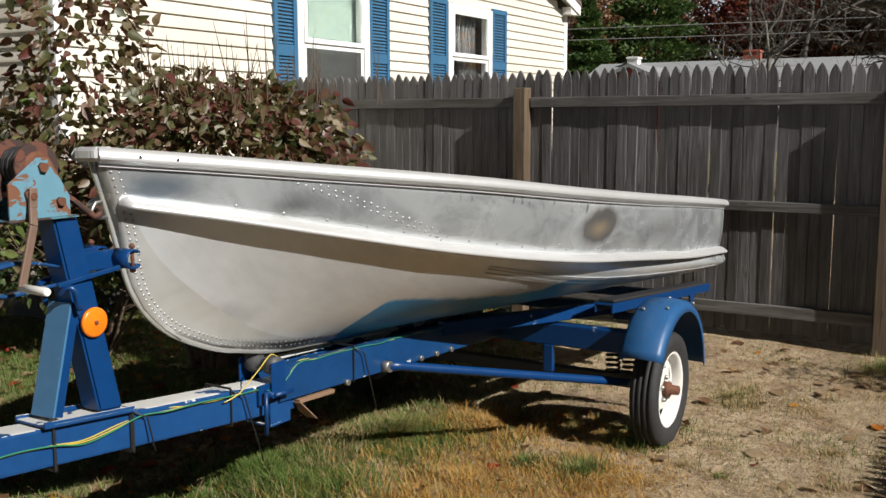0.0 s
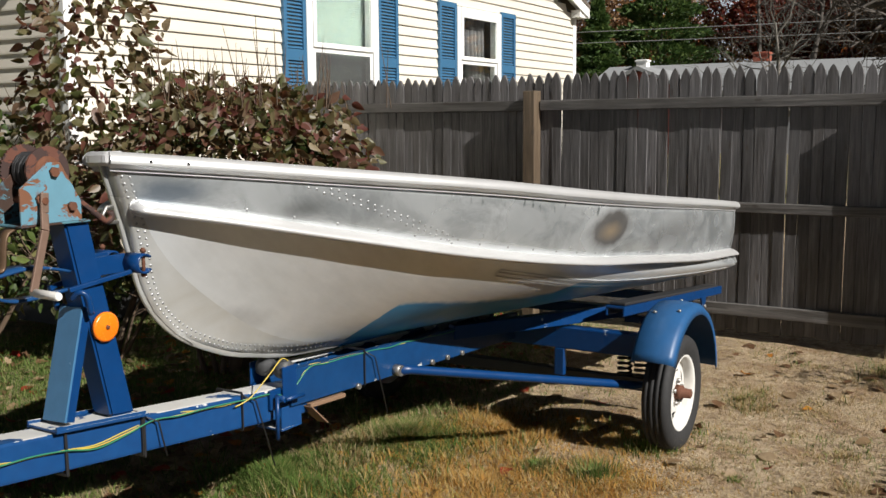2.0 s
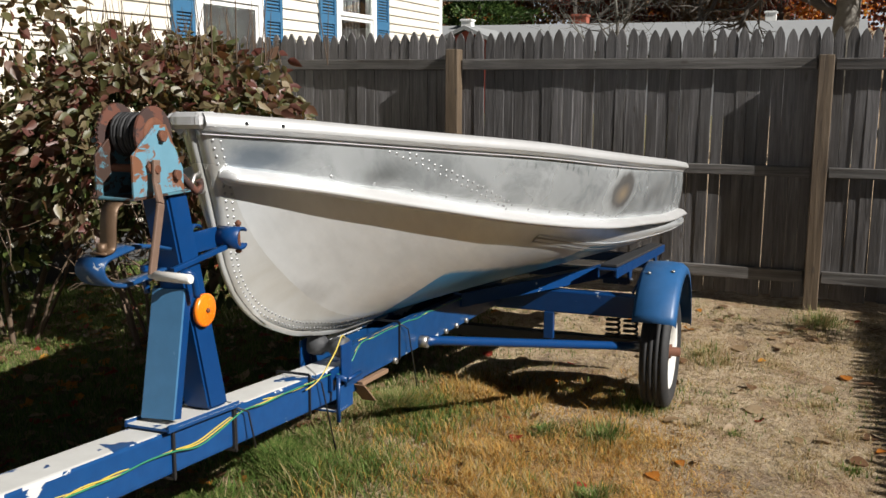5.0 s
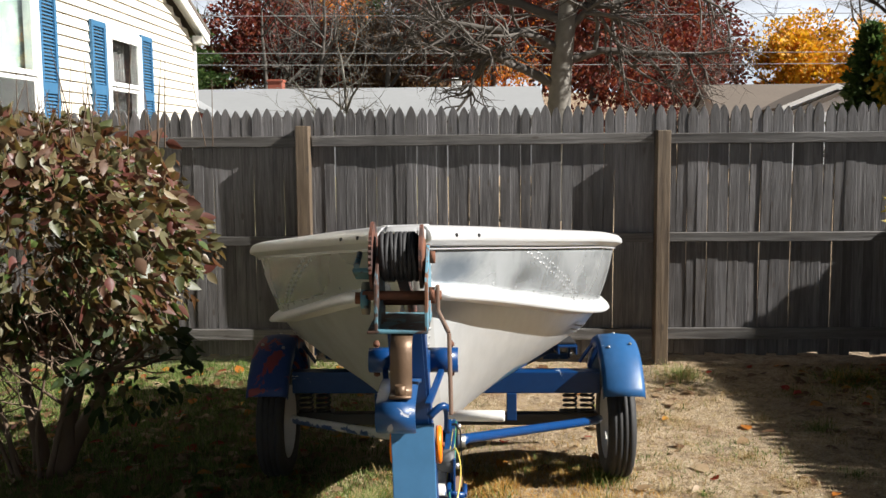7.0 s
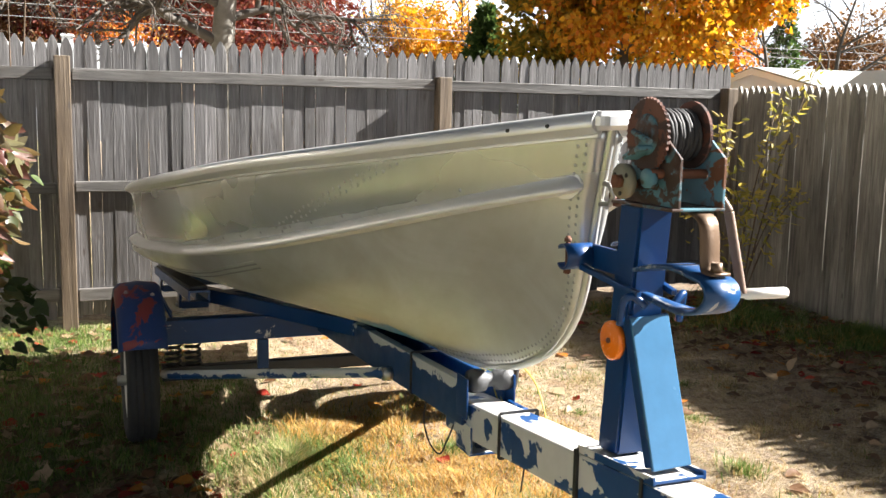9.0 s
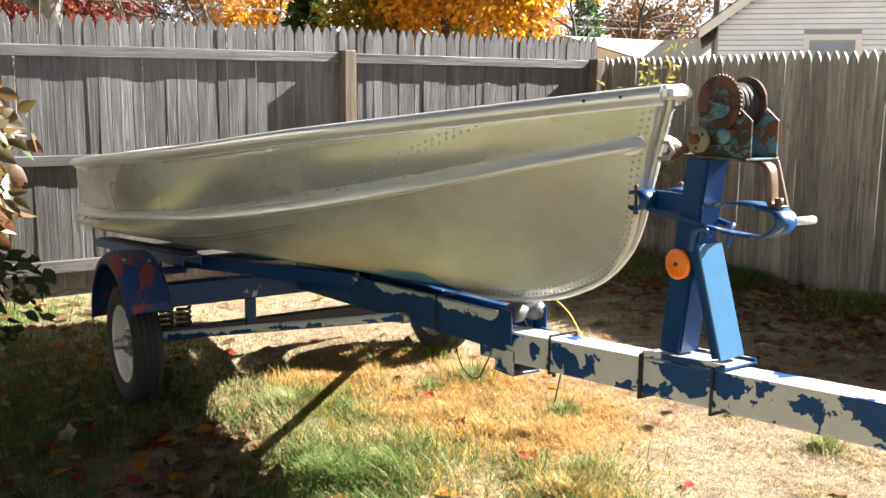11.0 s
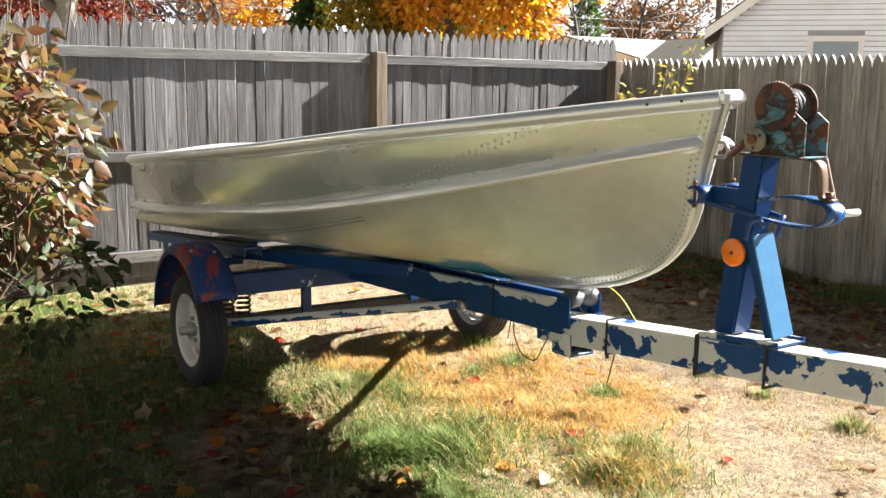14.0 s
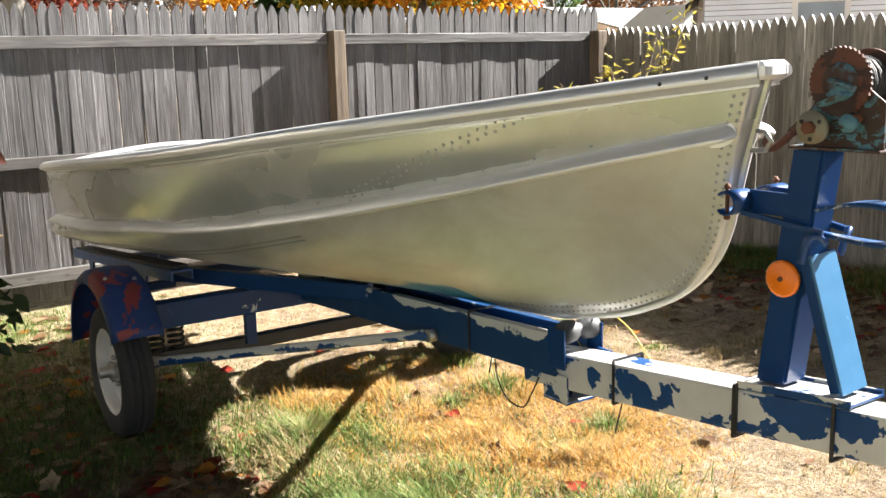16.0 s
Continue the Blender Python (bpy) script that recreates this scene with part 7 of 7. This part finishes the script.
# ---- turf, tufts and fallen leaves ----
def blades(name, spots, mat, seed, label, width=0.0045):
    """Grass blades: bent slivers from (x, y, length, lean)."""
    r = np.random.RandomState(seed)
    A = np.array(spots)
    n = len(A)
    a = np.where(A[:, 4] < 9, A[:, 4] + r.normal(0, 0.7, n), r.rand(n) * 2 * math.pi)
    lean = A[:, 3] * A[:, 2]
    dx, dy = np.cos(a), np.sin(a)
    z0 = np.array([ground_z(x, y) for x, y in A[:, :2]]) - 0.004
    w = width * (0.6 + 0.8 * r.rand(n))
    up = A[:, 2] * np.sqrt(np.maximum(0.06, 1 - np.minimum(A[:, 3], 0.98) ** 2))
    b0 = np.stack([A[:, 0] - dy * w, A[:, 1] + dx * w, z0], 1)
    b1 = np.stack([A[:, 0] + dy * w, A[:, 1] - dx * w, z0], 1)
    m0 = np.stack([A[:, 0] + dx * lean * 0.35 - dy * w * 0.8, A[:, 1] + dy * lean * 0.35 + dx * w * 0.8, z0 + up * 0.62], 1)
    m1 = np.stack([A[:, 0] + dx * lean * 0.35 + dy * w * 0.8, A[:, 1] + dy * lean * 0.35 - dx * w * 0.8, z0 + up * 0.62], 1)
    tp = np.stack([A[:, 0] + dx * lean, A[:, 1] + dy * lean, z0 + up], 1)
    V = np.stack([b0, b1, m1, m0, tp], 1).reshape(-1, 3)
    i = np.arange(n) * 5
    quads = np.stack([i, i + 1, i + 2, i + 3], 1).tolist()
    tris = np.stack([i + 3, i + 2, i + 4], 1).tolist()
    me = bpy.data.meshes.new(name)
    me.from_pydata(V.tolist(), [], quads + tris)
    me.materials.append(mat)
    return tagged(new(name, me), label, "grass", kind="stuff")


L_GRASS = leaf_mat("green_grass", [(0.0, (0.05702, 0.1069, 0.02138)), (0.5, (0.1212, 0.1996, 0.04276)), (0.85, (0.2138, 0.2638, 0.0784)), (1.0, (0.3422, 0.3065, 0.1354))], 0.6, 0.2)
L_STRAW = leaf_mat("dry_grass", [(0.0, (0.30, 0.19, 0.075)), (0.45, (0.44, 0.335, 0.165)), (0.85, (0.57, 0.475, 0.30)), (1.0, (0.26, 0.23, 0.085))], 0.7, 0.2)
L_AMBER = leaf_mat("amber_grass", [(0.0, (0.3947, 0.1884, 0.04036)), (0.45, (0.5741, 0.3229, 0.08073)), (0.85, (0.6817, 0.4664, 0.1615)), (1.0, (0.2691, 0.2422, 0.06279))], 0.7, 0.2)
L_FALLEN = [leaf_mat("fallen_tan", [(0.0, (0.32, 0.216, 0.12)), (1.0, (0.44, 0.336, 0.216))]), leaf_mat("fallen_brown", [(0.0, (0.128, 0.068, 0.036)), (1.0, (0.216, 0.12, 0.064))]),
            leaf_mat("fallen_red", [(0.0, (0.288, 0.024, 0.02)), (1.0, (0.384, 0.048, 0.024))]), leaf_mat("fallen_orange", [(0.0, (0.464, 0.16, 0.024)), (1.0, (0.544, 0.256, 0.04))])]


def build_turf():
    r = random.Random(77)
    green, straw, amber = [], [], []
    for k in range(460000):
        x, y = r.uniform(-4.6, 4.4), r.uniform(-1.8, 5.0)
        if r.random() > min((y + 1.8) / 1.3, (x + 4.6) / 0.9, 1.0):
            continue
        g = green_amount(x, y)
        if ((x + 0.80) / 0.5) ** 2 + ((y - 1.75) / 0.6) ** 2 < 0.7 + 0.6 * noise.noise((x * 3, y * 3, 2.2)) and r.random() < 0.88:
            continue
        if r.random() < g * 0.9:
            if r.random() < 0.35 + 0.6 * g:
                green.append((x, y, r.uniform(0.018, 0.045) * (0.6 + g), r.uniform(0.4, 0.96), 99))
        elif r.random() < 0.7:
            mossy = ((x - 0.52) / 0.70) ** 2 + ((y - 1.78) / 0.9) ** 2 < 0.9 + 0.5 * noise.noise((x * 2.5, y * 2.5, 6.1))
            (amber if mossy and r.random() < 0.62 else straw).append((x, y, r.uniform(0.015, 0.05), r.uniform(0.85, 0.998), 99))
    # wispy clumps whose blades arch outward
    for cx, cy, n, rad, h, gm in TUFTS:
        big = rad > 0.25
        for k in range(int(n * (3.0 if big else 1.6))):
            a, q = r.uniform(0, 6.283), rad * abs(r.gauss(0, 0.55))
            x, y = cx + q * math.cos(a), cy + q * math.sin(a)
            tuft = 0.55 + 0.9 * max(0.0, noise.noise((x * 5.5, y * 5.5, 4.4)) + 0.35)
            s = (x, y, h * tuft * r.uniform(0.45, 1.05), r.uniform(0.55, 0.99) if big else r.uniform(0.2, 0.95), 99 if big else a)
            gg = gm + (0.5 * noise.noise((x * 3.1, y * 3.1, 8.2)) if big else 0)
            (green if r.random() < gg else (amber if big and x > -0.25 and r.random() < 0.68 else straw)).append(s)
    # low matted clumps of straw on the bare side
    for k in range(150):
        cx, cy = r.uniform(0.9, 3.7), r.uniform(0.3, 4.8)
        h = r.uniform(0.025, 0.055)
        rad = r.uniform(0.05, 0.16)
        for q in range(int(900 * rad)):
            a, d = r.uniform(0, 6.283), rad * abs(r.gauss(0, 0.6))
            (green if r.random() < 0.06 else straw).append((cx + d * math.cos(a), cy + d * math.sin(a), h * r.uniform(0.6, 1.3), r.uniform(0.5, 0.97), a if r.random() < 0.6 else 99))
    blades("green_turf", green, L_GRASS, 5, "green lawn grass with long tufts", 0.0018)
    blades("dry_turf", straw, L_STRAW, 6, "dry straw coloured lawn grass", 0.0015)
    blades("amber_turf", amber, L_AMBER, 7, "rusty amber dry grass clumps", 0.0015)


TUFTS = [(0.40, 2.16, 420, 0.10, 0.08, 0.75), (0.72, 1.60, 480, 0.09, 0.10, 0.75), (0.65, 2.18, 480, 0.10, 0.09, 0.75), (1.38, 1.58, 320, 0.10, 0.07, 0.7), (1.31, 0.75, 260, 0.09, 0.06, 0.7),
         (-0.36, 1.50, 4200, 0.42, 0.125, 0.80), (0.28, 1.95, 3000, 0.40, 0.075, -0.05), (0.05, 2.55, 2800, 0.36, 0.09, 0.12), (0.16, 0.90, 2000, 0.32, 0.09, 0.65), (1.35, 1.21, 200, 0.10, 0.06, 0.5),
         (-0.27, 2.19, 3200, 0.34, 0.120, 0.55), (0.40, 1.42, 2600, 0.38, 0.075, 0.0), (1.51, 4.58, 600, 0.20, 0.08, 0.5), (2.00, 3.44, 380, 0.12, 0.07, 0.7), (-0.55, 0.95, 1800, 0.38, 0.08, 0.75),
         (0.72, 2.62, 500, 0.14, 0.08, 0.8), (0.55, 2.75, 1500, 0.34, 0.05, 0.05), (2.9, 4.1, 900, 0.35, 0.08, 0.7), (3.4, 3.3, 1800, 0.45, 0.09, 0.85), (3.5, 2.2, 1500, 0.4, 0.08, 0.85), (0.9, 3.6, 500, 0.25, 0.06, 0.3),
         (0.34, 1.06, 240, 0.09, 0.08, 0.7), (1.15, 2.45, 120, 0.07, 0.05, 0.8), (1.6, 2.2, 160, 0.08, 0.05, 0.7), (0.80, 1.55, 2200, 0.30, 0.055, -0.15), (0.75, 2.15, 1800, 0.30, 0.055, -0.1), (2.1, 4.2, 320, 0.14, 0.07, 0.4), (1.9, 2.7, 140, 0.08, 0.05, 0.6),
         (3.3, 4.0, 2200, 0.42, 0.15, 0.92), (3.65, 3.2, 1800, 0.34, 0.13, 0.92), (3.7, 4.6, 1200, 0.30, 0.13, 0.9), (3.72, 2.3, 1400, 0.32, 0.12, 0.9), (2.6, 4.5, 800, 0.30, 0.09, 0.7), (3.75, 1.3, 1200, 0.30, 0.12, 0.9)]


def fallen_leaf_mesh(seed, mat):
    """A curled lobed leaf about 8 cm across."""
    r = random.Random(seed)
    vs, fs = [(0, 0, 0.006)], []
    n = 15
    for k in range(n):
        a = 2 * math.pi * k / n
        rr = 0.034 * (1.0 if k % 3 == 0 else 0.68) * r.uniform(0.85, 1.15)
        vs.append((rr * math.cos(a) * 1.2, rr * math.sin(a), 0.004 + 0.016 * r.random() * (rr / 0.034) + 0.010 * math.cos(a) ** 2))
    for k in range(n):
        fs.append((0, 1 + k, 1 + (k + 1) % n))
    vs.append((-0.075, 0.006, 0.008))
    vs.append((-0.075, 0.009, 0.010))
    fs.append((0, n + 1, n + 2))
    return mesh_of("fallen_leaf", vs, fs, mat, True)


def leaf_place(r):
    while True:
        x, y = r.uniform(-3.6, 3.9), r.uniform(-0.3, 4.9)
        w = 0.10
        if x < -0.4:
            w = 0.85
        if -1.1 < x < -0.2 and 1.0 < y < 2.8:
            w = 1.6
        if x > 2.0:
            w = 0.35 + 0.30 * min(2, x - 2.0)
        if r.random() * 1.6 < w:
            return x, y


def build_fallen_leaves():
    r = random.Random(55)
    kinds = [(fallen_leaf_mesh(10 * m + s, L_FALLEN[m]), m) for m in range(4) for s in range(3)]
    labels = ("pale tan fallen leaf curled on the grass", "dry brown fallen leaf on the ground", "red fallen maple leaf on the ground", "orange fallen leaf on the ground")
    for k in range(290):
        m = r.choices((0, 1, 2, 3), (0.44, 0.38, 0.08, 0.10))[0]
        me = kinds[3 * m + r.randrange(3)][0]
        x, y = leaf_place(r)
        ob = new("fallen_leaf", me)
        s = r.uniform(0.6, 1.2)
        ob.location = (x, y, ground_z(x, y) + 0.012)
        ob.rotation_euler = (r.gauss(0, 0.25), r.gauss(0, 0.25), r.uniform(0, 6.28))
        ob.scale = (s, s, s)
        tagged(ob, labels[m], "leaf", group="fallen leaves")
    for m, n, seed in ((0, 1200, 61), (1, 2600, 62), (2, 480, 63), (3, 460, 64)):
        rr = random.Random(seed)
        sp = []
        for k in range(n):
            x, y = leaf_place(rr)
            if rr.random() < 0.5:
                x = rr.choice((rr.uniform(2.3, 3.9), rr.uniform(2.6, 3.9), rr.uniform(2.9, 3.9), rr.uniform(-3.5, -0.6)))
            sp.append((Vector((x, y, ground_z(x, y) + 0.010)), Vector((rr.gauss(0, 1), rr.gauss(0, 1), 0.35))))
        ob = leaf_cloud("leaf_litter", sp, 0.072, L_FALLEN[m], seed, long=1.35, droop=0.1, flat=True)
        tagged(ob, "small scattered fallen leaves", "leaves", kind="stuff")


build_shrubs()
build_trees()
build_wires()
build_turf()
build_fallen_leaves()
